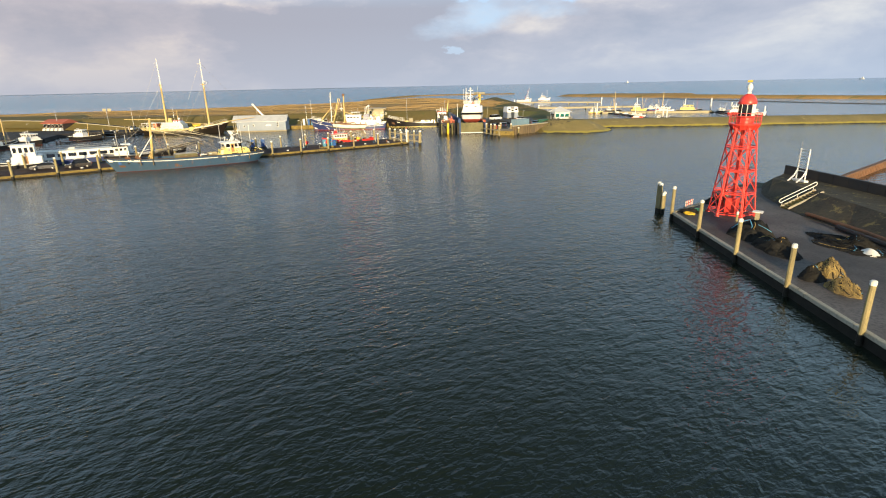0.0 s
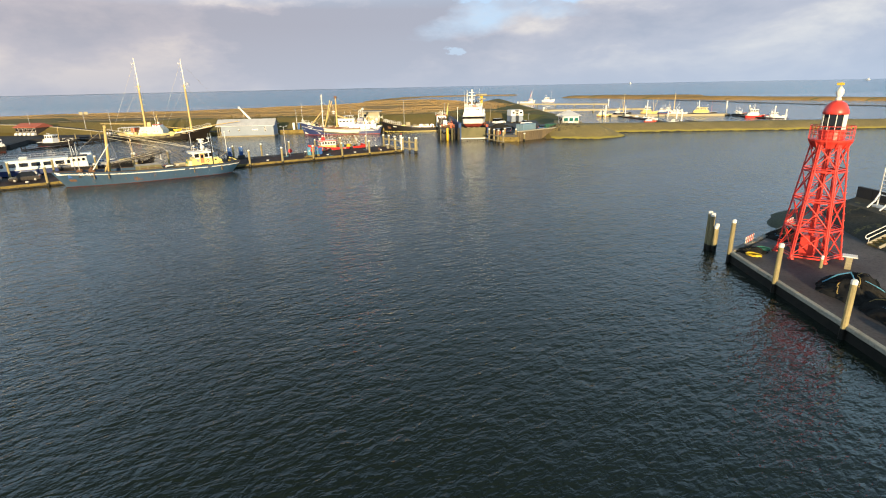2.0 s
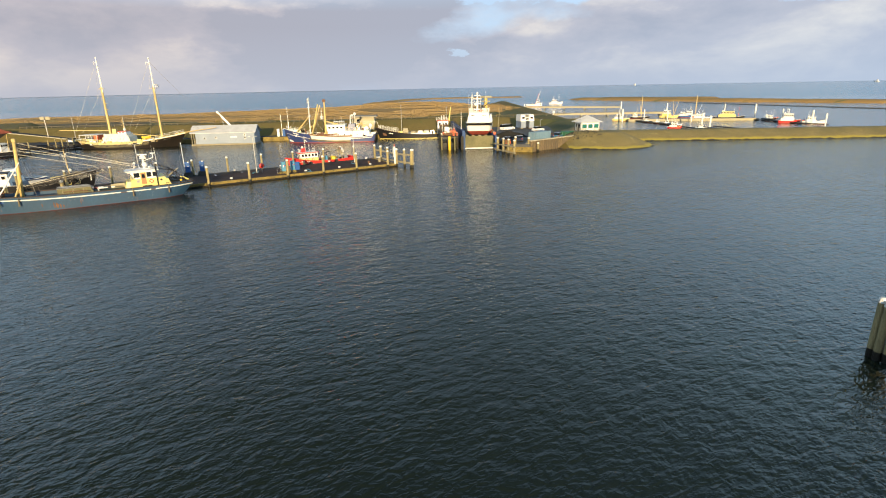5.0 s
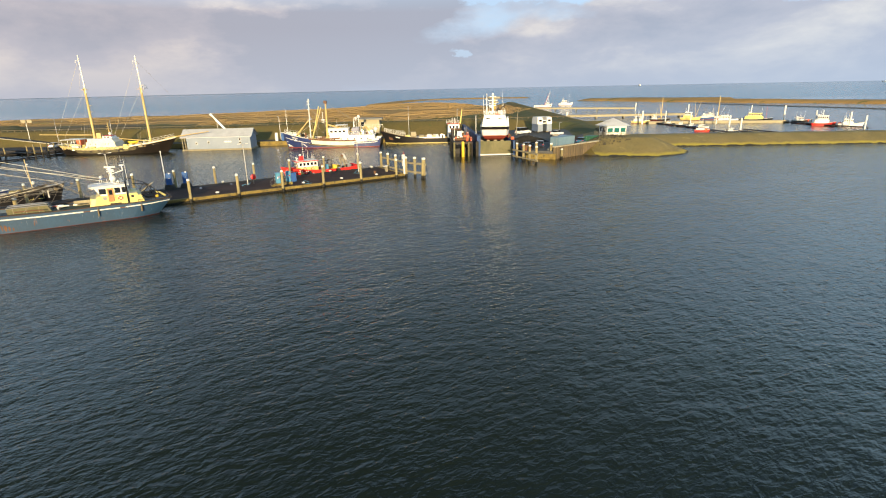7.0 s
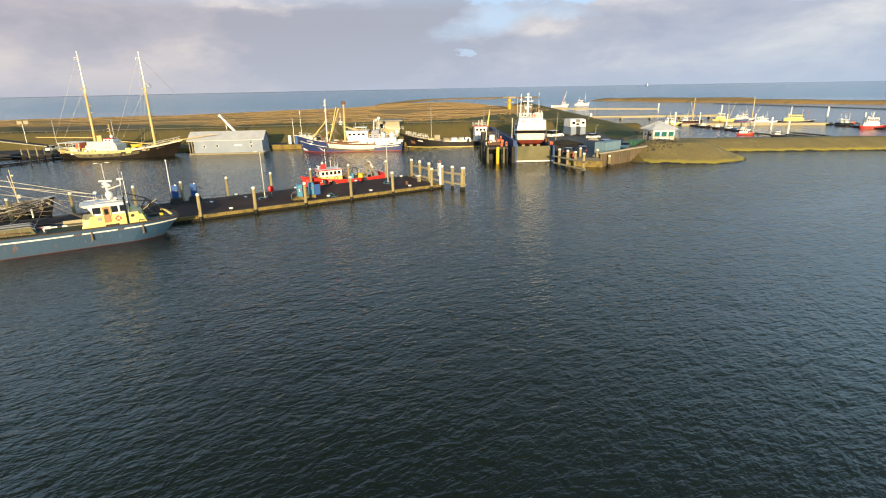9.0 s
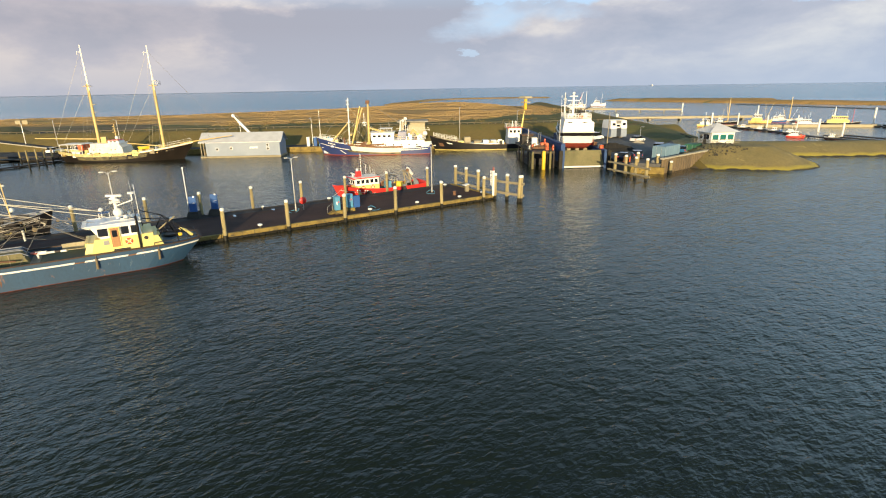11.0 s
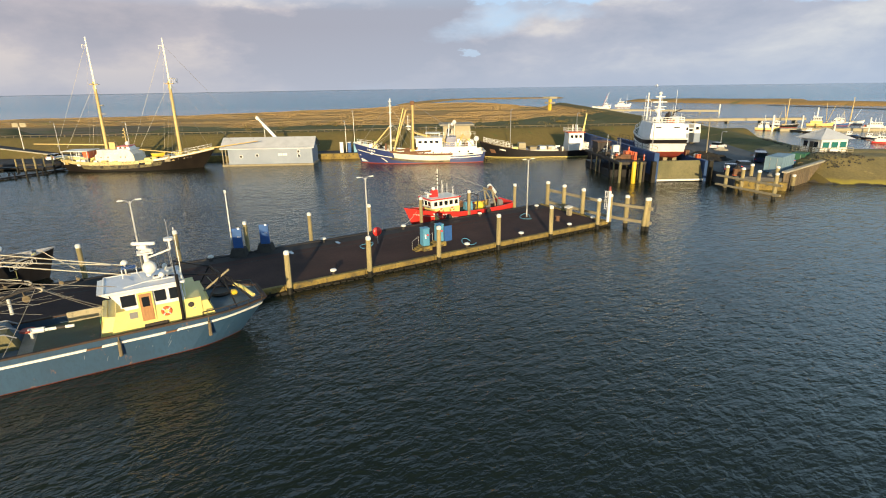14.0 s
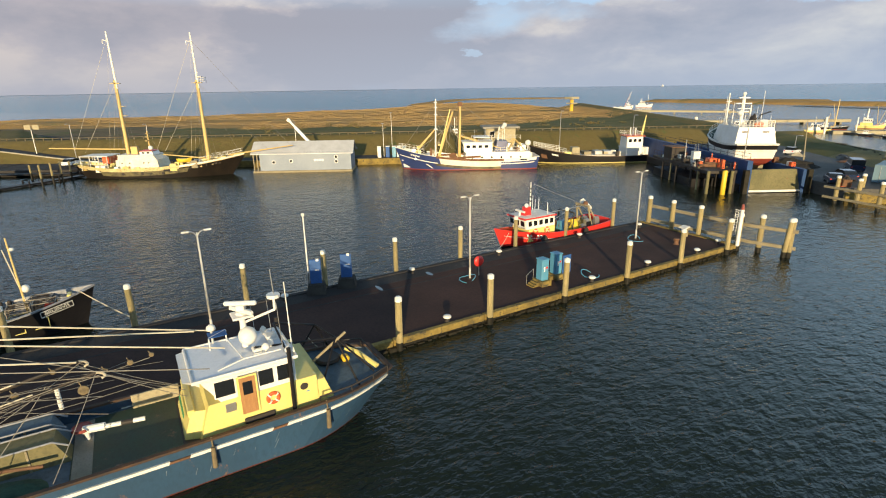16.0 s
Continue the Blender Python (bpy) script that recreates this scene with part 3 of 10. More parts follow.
class Hull:
    """A ship's hull, bow towards +y, on the waterline z = 0."""

    def __init__(self, length, beam, mid, bow, stern=0.0, rake=2.0, tuck=0.5, depth=0.7, entry=0.6, aft=0.18, aft_width=0.8, power=2.0, flare=0.3, n=26):
        self.length, self.beam, self.mid, self.bow, self.stern, self.rake, self.tuck = length, beam, mid, bow, stern, rake, tuck
        self.depth, self.entry, self.aft, self.aft_width, self.power, self.flare, self.n = depth, entry, aft, aft_width, power, flare, n

    def sheer(self, s):
        return self.mid + self.bow * max(0, (s - 0.35) / 0.65) ** 2 + self.stern * max(0, (0.3 - s) / 0.3) ** 2

    def at(self, s, z, side, off=0.0):
        f = (z + self.depth) / (self.sheer(s) + self.depth)
        lo, hi = -self.length / 2 + self.tuck * (1 - f), self.length / 2 - self.rake * (1 - f)
        w = 1.0
        if s > self.entry:
            w *= max(0.0, 1 - ((s - self.entry) / (1 - self.entry)) ** self.power)
        if s < self.aft:
            w *= self.aft_width + (1 - self.aft_width) * (1 - ((self.aft - s) / self.aft) ** 2)
        w *= 1 - (1 - f) * (0.06 + self.flare * max(0.0, (s - 0.55) / 0.45))
        x = max(0.04, self.beam / 2 * w + off)
        return Vector((side * x, lo + s * (hi - lo) + (off if s > 0.97 else -off if s < 0.02 else 0), z))

    def ring(self, z, off=0.0):
        ss = [(1 - math.cos(math.pi * i / self.n)) / 2 * 0.35 + i / self.n * 0.65 for i in range(self.n + 1)]
        zz = z if callable(z) else (lambda s: z)
        return [self.at(s, zz(s), 1, off) for s in ss] + [self.at(s, zz(s), -1, off) for s in reversed(ss)]

    def band(self, bm, *levels):
        """A skin through levels of (height or a rule for it, offset outwards)."""
        rings = [[bm.verts.new(p) for p in self.ring(z, o)] for z, o in levels]
        k = len(rings[0])
        for a, b in zip(rings, rings[1:]):
            for i in range(k):
                bm.faces.new((a[i], a[(i + 1) % k], b[(i + 1) % k], b[i]))
        return bm

    def floor(self, bm, z, off=-0.1, s0=0.0, s1=1.0):
        zz = z if callable(z) else (lambda s: z)
        ss = span(s0, s1, 16)
        rows = [(bm.verts.new(self.at(s, zz(s), 1, off)), bm.verts.new(self.at(s, zz(s), -1, off))) for s in ss]
        for (a, b), (c, d) in zip(rows, rows[1:]):
            bm.faces.new((a, b, d, c))
        return bm


def hull_parts(boat, h, mat, deck_mat, bulwark=0.9, boot=0.25, boot_mat=None, stripe=None, rail_mat=None, inner=None, deck=None):
    """Bottom, topsides, inner bulwark, rail and deck of a vessel."""
    s = h.sheer
    part("bottom", h.band(B(), (-h.depth, -0.3), (-0.1, 0), (boot, 0.0)), boot_mat or BOOT, boat)
    part("hull", h.band(B(), (boot, 0), (lambda t: boot + (s(t) - boot) * 0.33, 0.0), (lambda t: boot + (s(t) - boot) * 0.66, 0.0), (lambda t: s(t), 0)), mat, boat)
    part("bulwark", h.band(B(), (lambda t: s(t) - bulwark - 0.05, -0.09), (lambda t: s(t), -0.09)), inner or mat, boat)
    part("rail", h.band(B(), (lambda t: s(t) - 0.07, 0.03), (lambda t: s(t) + 0.04, 0.03), (lambda t: s(t) + 0.04, -0.16), (lambda t: s(t) - 0.07, -0.16)), rail_mat or mat, boat)
    part("deck", h.floor(B(), deck or (lambda t: s(t) - bulwark)), deck_mat, boat)
    if stripe:
        lo, hi, m = stripe
        part("rubbing_strake", h.band(B(), (lambda t: s(t) - lo, 0.0), (lambda t: s(t) - lo, 0.07), (lambda t: s(t) - hi, 0.07), (lambda t: s(t) - hi, 0)), m, boat)


def pane(parent, m, w, h, mat=None, frame_mat=None, name="window", rim=0.06):
    """A window of its own: a rim and a dark pane, standing in the plane x, z of m and facing -y."""
    ob = part(name, box(B(), -w / 2 - rim, w / 2 + rim, -0.03, 0.02, -h / 2 - rim, h / 2 + rim, 0.02, m), frame_mat or WHITE, parent)
    part("pane", box(B(), -w / 2, w / 2, -0.045, -0.01, -h / 2, h / 2, 0.01, m), mat or GLASS, ob)
    return ob


def railing(parent, pts, height=1.0, mat=None, every=1.5, r=0.02, bars=2, name="railing"):
    bm = B()
    for a, b in zip(pts, pts[1:]):
        a, b = Vector(a), Vector(b)
        k = max(1, round((b - a).length / every))
        for i in range(k + 1):
            p = a.lerp(b, i / k)
            rod(bm, p, p + Vector((0, 0, height)), r, n=5)
        for j in range(1, bars + 1):
            dz = Vector((0, 0, height * j / bars))
            rod(bm, a + dz, b + dz, r, n=5)
    return part(name, bm, mat or WHITE, parent)


def bars_for_writing(parent, m, count, w, h, mat, name="lettering", gap=0.35):
    """Unreadable marks as plain bars, in the plane x, z of m."""
    bm = B()
    for i in range(count):
        x = (i - (count - 1) / 2) * w * (1 + gap)
        box(bm, x - w / 2, x + w / 2, -0.012, 0.012, -h / 2, h / 2, 0.004, m)
    return part(name, bm, mat, parent)


def text_part(parent, words, size, m, mat, name="lettering"):
    cu = bpy.data.curves.new(name, "FONT")
    cu.body, cu.size, cu.align_x, cu.align_y, cu.extrude = words, size, "CENTER", "CENTER", 0.008
    tmp = new(name, cu)
    me = bpy.data.meshes.new_from_object(tmp.evaluated_get(bpy.context.evaluated_depsgraph_get()))
    bpy.data.objects.remove(tmp)
    me.materials.clear()
    me.materials.append(mat)
    me.transform(m)
    ob = new(name, me)
    ob.parent = parent
    return ob

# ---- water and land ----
# the haze of the distance is put into this coast colour
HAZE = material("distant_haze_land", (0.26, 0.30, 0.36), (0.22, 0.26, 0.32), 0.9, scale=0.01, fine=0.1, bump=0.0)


def build_water():
    bm = B()
    ring = [bm.verts.new((3300 * math.cos(2 * math.pi * i / 96), 3300 * math.sin(2 * math.pi * i / 96), 0)) for i in range(96)]
    bm.faces.new(ring)
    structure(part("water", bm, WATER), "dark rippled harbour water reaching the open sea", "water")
    bm = B()
    bm.faces.new([bm.verts.new((3290 * math.cos(2 * math.pi * i / 64), 3290 * math.sin(2 * math.pi * i / 64), -4)) for i in range(64)])
    structure(part("ground", bm, MUD), "muddy sea bed under the water", "ground")


build_water()


def far_edge(u):
    """Where the reed land ends at the open sea, as w over u."""
    pts = [(-600, 190), (-232, 205), (-207, 215), (-156, 228), (-113, 236), (-55, 272), (-23, 286), (8, 342), (30, 392), (75, 385), (92, 330), (98, 290), (108, 226), (140, 200)]
    for (a, b), (c, d) in zip(pts, pts[1:]):
        if u <= c:
            return b + (d - b) * (max(u, a) - a) / (c - a)
    return pts[-1][1]


def bump_noise(u, w, s, k=0.0):
    return noise.noise(Vector((u * s + k, w * s - k, k)))


def smooth_clip(x):
    return max(0.0, min(1.0, x))


def land_height(u, w):
    h = -2.5
    # the long sea dike beside the old quay
    if u < 112:
        wc = 25.0 + 0.035 * max(u, -60)
        broad = 34 * smooth_clip((-84 - u) / 24)
        h = max(h, 4.8 - 1.5 * smooth_clip((u - 78) / 22) - max(0, (wc - w if w < wc else max(0, w - wc - broad)) - 1.6) * 0.34)
    # the dike that turns away from the harbour at the yard
    if -22 < w < 262:
        uc = 101.2 + 0.073 * max(20, w) - 0.19 * max(0, 20 - w)
        h = max(h, 3.0 + 0.3 * smooth_clip((w - 10) / 20) - max(0, abs(u - uc) - 1.8) * (0.22 if u < uc else 0.3))
    # reed land
    if w > 26:
        rim = far_edge(u) + 3 * bump_noise(u, w, 0.05, 5)
        east = 104 + 0.073 * w + 3 * bump_noise(w, 0, 0.02, 7)
        k = min(smooth_clip((rim - w) / 9), smooth_clip((east - u) / 8))
        h = max(h, -2.5 + k * (3.3 + 0.5 * bump_noise(u, w, 0.03, 1) + 0.35 * bump_noise(u, w, 0.11, 9)))
    # grassy head of the yard
    ax, ay, bx, by = 93.5, -28.0, 99.5, -29.5
    t = smooth_clip(((u - ax) * (bx - ax) + (w - ay) * (by - ay)) / ((bx - ax) ** 2 + (by - ay) ** 2))
    d = math.hypot(u - ax - t * (bx - ax), w - ay - t * (by - ay))
    h = max(h, 3.5 - max(0, d - 3.0) * 0.42 + 0.10 * bump_noise(u, w, 0.25, 4))
    return h


def build_land():
    us = span(-560, -180, 38)[:-1] + span(-180, 60, 80)[:-1] + span(60, 88, 20)[:-1] + span(88, 118, 50)[:-1] + span(118, 142, 18)
    ws = span(-110, -52, 8)[:-1] + span(-52, -18, 56)[:-1] + span(-18, 46, 46)[:-1] + span(46, 130, 21)[:-1] + span(130, 500, 40)
    bm = B()
    grid(bm, us, ws, lambda u, w: Vector((*q(u, w), land_height(u, w))))
    me = bpy.data.meshes.new("land")
    bm.to_mesh(me)
    bm.free()
    for m in (TURF, REED, BANK, MUD, MEADOWSHADE, SOIL):
        me.materials.append(m)
    for p in me.polygons:
        p.use_smooth = True
        d = Vector((p.center.x, p.center.y)) - QO
        u, w, z = d.dot(QU), d.dot(QW), p.center.z
        shore = (u > 112 and w < 10) or (u > 86 and w < -8)
        edge = 108 + 14 * bump_noise(u, w, 0.03, 12) + (30 * smooth_clip((u - 40) / 40))
        inland = w > 36 and u < 96 + 0.073 * w and z < 3.2
        field = u + 0.25 * w + 14 * bump_noise(u, w, 0.03, 15) < -56 and w < 122 + 12 * bump_noise(u, w, 0.04, 19)
        # on the yard dike the darker meadow green stands for the slope's shade
        p.material_index = 2 if shore else 3 if z < 0.12 else 4 if -22 < w < 250 and 84 < u < 101.5 + 0.073 * max(0, w) and z < 3.4 and (w < 34 or bump_noise(u, w * 0.5, 0.05, 23) > 0.26) else 5 if inland and field else 4 if inland and w < edge else 1 if inland else 0
    structure(new("land", me), "grassy dikes and brown reed land around the harbour", "land")


build_land()


def build_dam():
    """The dam between harbour and yacht basin, with an algae band at the water."""
    prof = [(-9.6, -1.2), (-7.6, 0.1), (-6.0, 0.75), (-2.2, 2.3), (-0.8, 2.5), (1.6, 2.45), (5.0, 1.2), (9.0, -0.9)]
    bm = B()
    rows = []
    for u in span(103, 640, 180):
        wc = -15.5 - 0.105 * (u - 112) - 0.00004 * (u - 112) ** 2
        row = []
        for o, z in prof:
            k = 0.35 * bump_noise(u, o, 0.12, 2)
            p = q(u, wc - o * -1 + k * 0.6)
            row.append(bm.verts.new((p.x, p.y, z + (0.14 * bump_noise(u, o, 0.2, 6) if z > 0.5 else 0))))
        rows.append(row)
    for r, t in zip(rows, rows[1:]):
        for i in range(len(prof) - 1):
            bm.faces.new((r[i], t[i], t[i + 1], r[i + 1]))
    ob = part("dam", bm, BANK, smooth=True)
    structure(ob, "grassy dam with a yellow-green algae band at the water", "land")


build_dam()


def ridge(name, pts, wide, high, mat, label, seed):
    """A low, uneven strip of land along a line."""
    bm = B()
    rows = []
    for i, (a, b) in enumerate(zip(pts, pts[1:])):
        a, b = Vector(a), Vector(b)
        k = max(4, int((b - a).length / 14))
        side = Vector((-(b - a).y, (b - a).x)).normalized()
        for j in range(k + (i == len(pts) - 2)):
            p = a.lerp(b, j / k)
            f = 0.75 + 0.5 * noise.noise(Vector((p.x * 0.02, p.y * 0.02, seed)))
            rows.append([(p + side * wide * f * s, z) for s, z in ((-0.55, -1.5), (-0.46, 0.25), (-0.25, high * f), (0.25, high * (0.6 + 0.4 * f)), (0.46, 0.25), (0.55, -1.5))])
    rows[0] = [(p, -1.5) for p, z in rows[0]]
    rows[-1] = [(p, -1.5) for p, z in rows[-1]]
    vs = [[bm.verts.new((p.x, p.y, z)) for p, z in r] for r in rows]
    for a, b in zip(vs, vs[1:]):
        for i in range(5):
            bm.faces.new((a[i], b[i], b[i + 1], a[i + 1]))
    return structure(part(name, bm, mat, smooth=True), label, "land")


ridge("sand_spit", [(-372, 205), (-440, 262), (-492, 322), (-490, 372), (-462, 415), (-425, 450)], 30, 1.2, REED, "brown reed spit running out into the sea", 2.0)
ridge("outer_dam", [(-300, 392), (-180, 398), (-40, 418), (120, 452), (420, 520), (900, 640)], 34, 2.4, REED, "low grassy dam far behind the yacht basin", 5.0)
ridge("outer_reed_bank", [(-262, 388), (-235, 404), (-190, 412), (-150, 420)], 34, 3.2, REED, "ochre reeds on the outer dam", 5.5)
ridge("mud_bank", [(-170, 372), (-80, 350), (-30, 338), (40, 335)], 9, 0.25, MUD, "bare mud bank in the basin", 8.0)
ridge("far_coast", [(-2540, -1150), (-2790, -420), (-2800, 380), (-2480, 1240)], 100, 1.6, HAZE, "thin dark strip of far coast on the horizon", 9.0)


def build_quay():
    bm = B()
    prism(bm, [tuple(q(-330, -1.4)), tuple(q(-57, -1.4)), tuple(q(-54, 6)), tuple(q(62, 6)), tuple(q(62, 22)), tuple(q(-330, 22))], -3, 1.15)
    structure(part("quay_apron", bm, ASPHALT), "asphalt quay apron below the dike", "quay")
    bm = B()
    prism(bm, [tuple(q(-53.6, 5.6)), tuple(q(62, 5.6)), tuple(q(62, 6.5)), tuple(q(-53.6, 6.5))], -3, 1.25)
    structure(part("quay_edge", bm, ALGAE), "lit concrete edge of the old quay", "quay")
    # the yard beside the floating dock
    yard = [tuple(q(*p)) for p in ((69.6, 12), (69.6, -38), (75.4, -40.6), (90.5, -29.2), (103, -12), (103, 14), (62, 22), (62, 12))]
    bm = B()
    prism(bm, yard, -3, 1.8)
    structure(part("yard", bm, YARDGREY), "asphalt shipyard ground with parked cars", "pavement")


build_quay()


def sheet_wall(name, pts, z0, z1, mat, cap, label, pitch=0.9, deep=0.22):
    """A wall of folded steel sheets with a capping beam, as one piece of the setting."""
    top = None
    for a, b in zip(pts, pts[1:]):
        a, b = Vector(a), Vector(b)
        t = (b - a).normalized()
        nrm = Vector((t.y, -t.x))
        k = max(1, int((b - a).length / pitch))
        bm = B()
        line = []
        for i in range(k):
            for f, d in ((0.0, 0), (0.35, 0), (0.5, deep), (0.85, deep)):
                line.append(a.lerp(b, (i + f) / k) + nrm * d)
        line.append(b)
        lo = [bm.verts.new((p.x, p.y, z0)) for p in line]
        hi = [bm.verts.new((p.x, p.y, z1)) for p in line]
        back = [bm.verts.new((p.x - nrm.x * 0.5, p.y - nrm.y * 0.5, z1)) for p in line]
        for i in range(len(line) - 1):
            bm.faces.new((lo[i], lo[i + 1], hi[i + 1], hi[i]))
            bm.faces.new((hi[i], hi[i + 1], back[i + 1], back[i]))
        ob = structure(part(name, bm, mat), label, "wall")
        bm = B()
        m = Matrix.Translation((a.x, a.y, 0)) @ Matrix.Rotation(math.atan2(t.y, t.x), 4, "Z")
        box(bm, -0.1, (b - a).length + 0.1, -0.42, 0.32, z1, z1 + 0.28, 0.04, m)
        part("capping_beam", bm, cap, ob)
        top = ob
    return top


sheet_wall("wall_yard", [tuple(q(75.4, -40.8)), tuple(q(90.6, -29.4))], -2, 2.6, SHEETPILE, PALECONCRETE, "rusty sheet pile wall with a pale capping beam")


def tufts(name, label, mat, spots, high, wide, seed):
    """Standing blades in thin clumps, as one sheet of many small leaves."""
    rng = np.random.default_rng(seed)
    n = len(spots)
    p = np.asarray(spots)
    verts, k = np.zeros((n, 6, 3)), 0
    for i in range(2):
        a = rng.uniform(0, math.pi, n)
        h, w = rng.uniform(0.55, 1.1, n) * high, rng.uniform(0.5, 1.1, n) * wide
        d = np.stack([np.cos(a) * w / 2, np.sin(a) * w / 2, np.zeros(n)], -1)
        tip = np.stack([rng.normal(0, 0.15, n) * high, rng.normal(0, 0.15, n) * high, h], -1)
        verts[:, 3 * i] = p - d
        verts[:, 3 * i + 1] = p + d
        verts[:, 3 * i + 2] = p + tip
    me = bpy.data.meshes.new(name)
    me.from_pydata(verts.reshape(-1, 3).tolist(), [], np.arange(n * 6).reshape(-1, 3).tolist())
    me.materials.append(mat)
    tagged(new(name, me), label, "reeds", kind="stuff")


def scatter(count, u0, u1, w0, w1, seed, keep):
    rng = np.random.default_rng(seed)
    out = []
    for u, w in zip(rng.uniform(u0, u1, count), rng.uniform(w0, w1, count)):
        z = land_height(u, w)
        if z > 0.25 and keep(u, w, z):
            p = q(u, w)
            out.append((p.x, p.y, z - 0.05))
    return out


REEDLEAF = material("dry_reed_leaf", (0.40, 0.265, 0.105), (0.29, 0.19, 0.072), 0.8, scale=0.018, fine=0.15, bump=0.0, worn=(0.14, 0.145, 0.05), worn_at=0.585, stretch=(1, 1.6, 1))


def reed_ok(u, w, z):
    return (u < 96 or w > 110) and w > 104 + 14 * bump_noise(u, w, 0.03, 12) + 30 * smooth_clip((u - 40) / 40) and (u > -62 or w > 128) and noise.noise(Vector((u * 0.02, w * 0.035, 4))) > -0.30


tufts("reeds", "dense brown winter reeds", REEDLEAF, scatter(90000, -230, 110, 95, 220, 31, reed_ok), 0.16, 0.6, 32)
tufts("reeds", "dense brown winter reeds further out", REEDLEAF, scatter(60000, -230, 110, 220, 395, 33, reed_ok), 0.2, 0.9, 34)

# ---- the mole with its posts and fittings ----
DECK = 0.6


def build_mole():
    bm = B()
    prism(bm, [(-0.4, -140), (-0.4, 36.3), (-10.9, 36.3), (-10.9, -140)], -3, DECK)
    ob = structure(part("pavement", bm, PAVER), "dark maroon paved deck of the mole", "pavement")
    for x0, x1, nm in ((-0.42, 0.0, "edge_beam"), (-11.35, -10.9, "edge_beam")):
        bm = B()
        y = -140.0
        while y < 36.2:
            y2 = min(y + 6.98, 36.4)
            box(bm, x0, x1, y + 0.02, y2 - 0.02, 0.22, DECK + 0.08, 0.05)
            y = y2
        part(nm, bm, ALGAE if x1 == 0.0 else ASPHALT, ob, "algae-yellowed concrete edge beam" if x1 == 0.0 else "dark edge beam")
    bm = box(B(), -11.35, 0.0, 36.42, 36.85, 0.22, DECK + 0.08, 0.05)
    part("edge_beam", bm, ALGAE, ob, "algae-yellowed concrete edge beam")
    part("quay_face", box(B(), -11.3, -0.06, -140, 36.8, -2.5, 0.24, 0.02), SLIME, ob, "dark wet quay face")
    # grey strips of asphalt along the far side
    bm = box(B(), -10.9, -9.3, -140, 36.3, DECK - 0.1, DECK + 0.006, 0.002)
    part("asphalt_strip", bm, ASPHALT, ob)
    bm = box(B(), -8.2, -8.05, -140, 34, DECK - 0.1, DECK + 0.006, 0.002)
    part("gutter", bm, ASPHALT, ob)
    bm = B()
    for x, y, w, l in ((-8.8, 2.6, 1.2, 0.35), (-9.5, 7.6, 1.0, 0.4), (-5, -22, 1.4, 0.5)):
        lathe(bm, [(0.55, DECK + 0.004), (0.5, DECK + 0.012)], 12, (x, y, 0), Matrix.Diagonal((w, l, 1, 1)))
    part("puddle", bm, GLASS, ob)


build_mole()


def mooring_post(m, height, r=0.215, low=-2.0, lean=(0, 0), label="weathered timber mooring post with a white cap", name="mooring_post", cap=True, dark=0.55):
    t = thing(name, label, "mooring post", m, "mooring posts")
    top = Vector((lean[0], lean[1], height))
    foot = Vector((0, 0, low))
    mid = foot.lerp(top, (dark - low) / (height - low))
    part("foot", rod(B(), foot, mid, r * 1.04, n=10), SLIME, t)
    cp = foot.lerp(top, 1 - 0.24 / (height - low))
    part("shaft", rod(B(), mid, cp, r * 1.02, r * 0.97, n=10), PILE, t)
    bm = B()
    rod(bm, cp, top, r * 1.03, r * 1.03, n=10)
    rod(bm, top, top + Vector((0, 0, 0.08)), r * 1.03, r * 0.6, n=10)
    part("cap", bm, CAP if cap else PILE, t)
    return t


def build_posts():
    for i in range(-12, 6):
        y = 7.0 * i
        if -33.5 < y < -3:
            continue
        mooring_post(pose(0.14, y - 0.1, 0, 0, 0, 37 * i), 3.55 + 0.08 * math.sin(i * 2.3), 0.22, lean=(0.05 * math.sin(i), 0.06 * math.cos(i * 1.7)))
    for y in (-27.6, -20.8):
        mooring_post(pose(-0.25, y, 0), 3.3, 0.25, low=DECK, dark=DECK + 0.3, label="timber post on the deck edge beside the blue trawler")
    for y in (-48, -41.5, -34.6, -27.5, -20.9, -14.2, -6.9, -0.8, 5.5, 12.1, 18.6, 25.3, 32.4):
        mooring_post(pose(-11.62, y, 0, 0, 0, y * 11), 3.6 + 0.06 * math.sin(y), 0.2, lean=(0, 0.04 * math.sin(y * 3)))
    # the fender rack on the head of the mole
    head = [(-10.4, 36.95), (-7.5, 37.05), (-4.3, 37.1), (-0.15, 37.15), (1.35, 38.2), (3.6, 38.6)]
    for i, (x, y) in enumerate(head):
        if x > 3:
            for dx, ln in ((-0.22, 0.36), (0.25, -0.05)):
                mooring_post(pose(x + dx, y + dx * 0.5, 0), 3.7, 0.22, lean=(ln, 0.1), label="leaning pair of timber piles bound with rope", name="fender_pile")
        else:
            mooring_post(pose(x, y, 0), 3.65, 0.25, label="timber fender pile with a white cap", name="fender_pile", dark=0.5)
    rack = thing("fender_rack", "grey timber rails between the piles of the mole head", "fender", pose(0, 0, 0))
    for z, nm in ((2.55, "upper_rail"), (0.95, "lower_rail")):
        pts = [(-10.4, 37.2), (-4.3, 37.4), (0.6, 37.75), (4.2, 38.85)]
        for a, b in zip(pts, pts[1:]):
            a, b = Vector(a), Vector(b)
            m = Matrix.Translation((a.x, a.y, z)) @ Matrix.Rotation(math.atan2((b - a).y, (b - a).x), 4, "Z")
            part(nm, box(B(), -0.1, (b - a).length + 0.1, -0.13, 0.13, -0.16, 0.16, 0.03, m), TIMBER, rack)


build_posts()


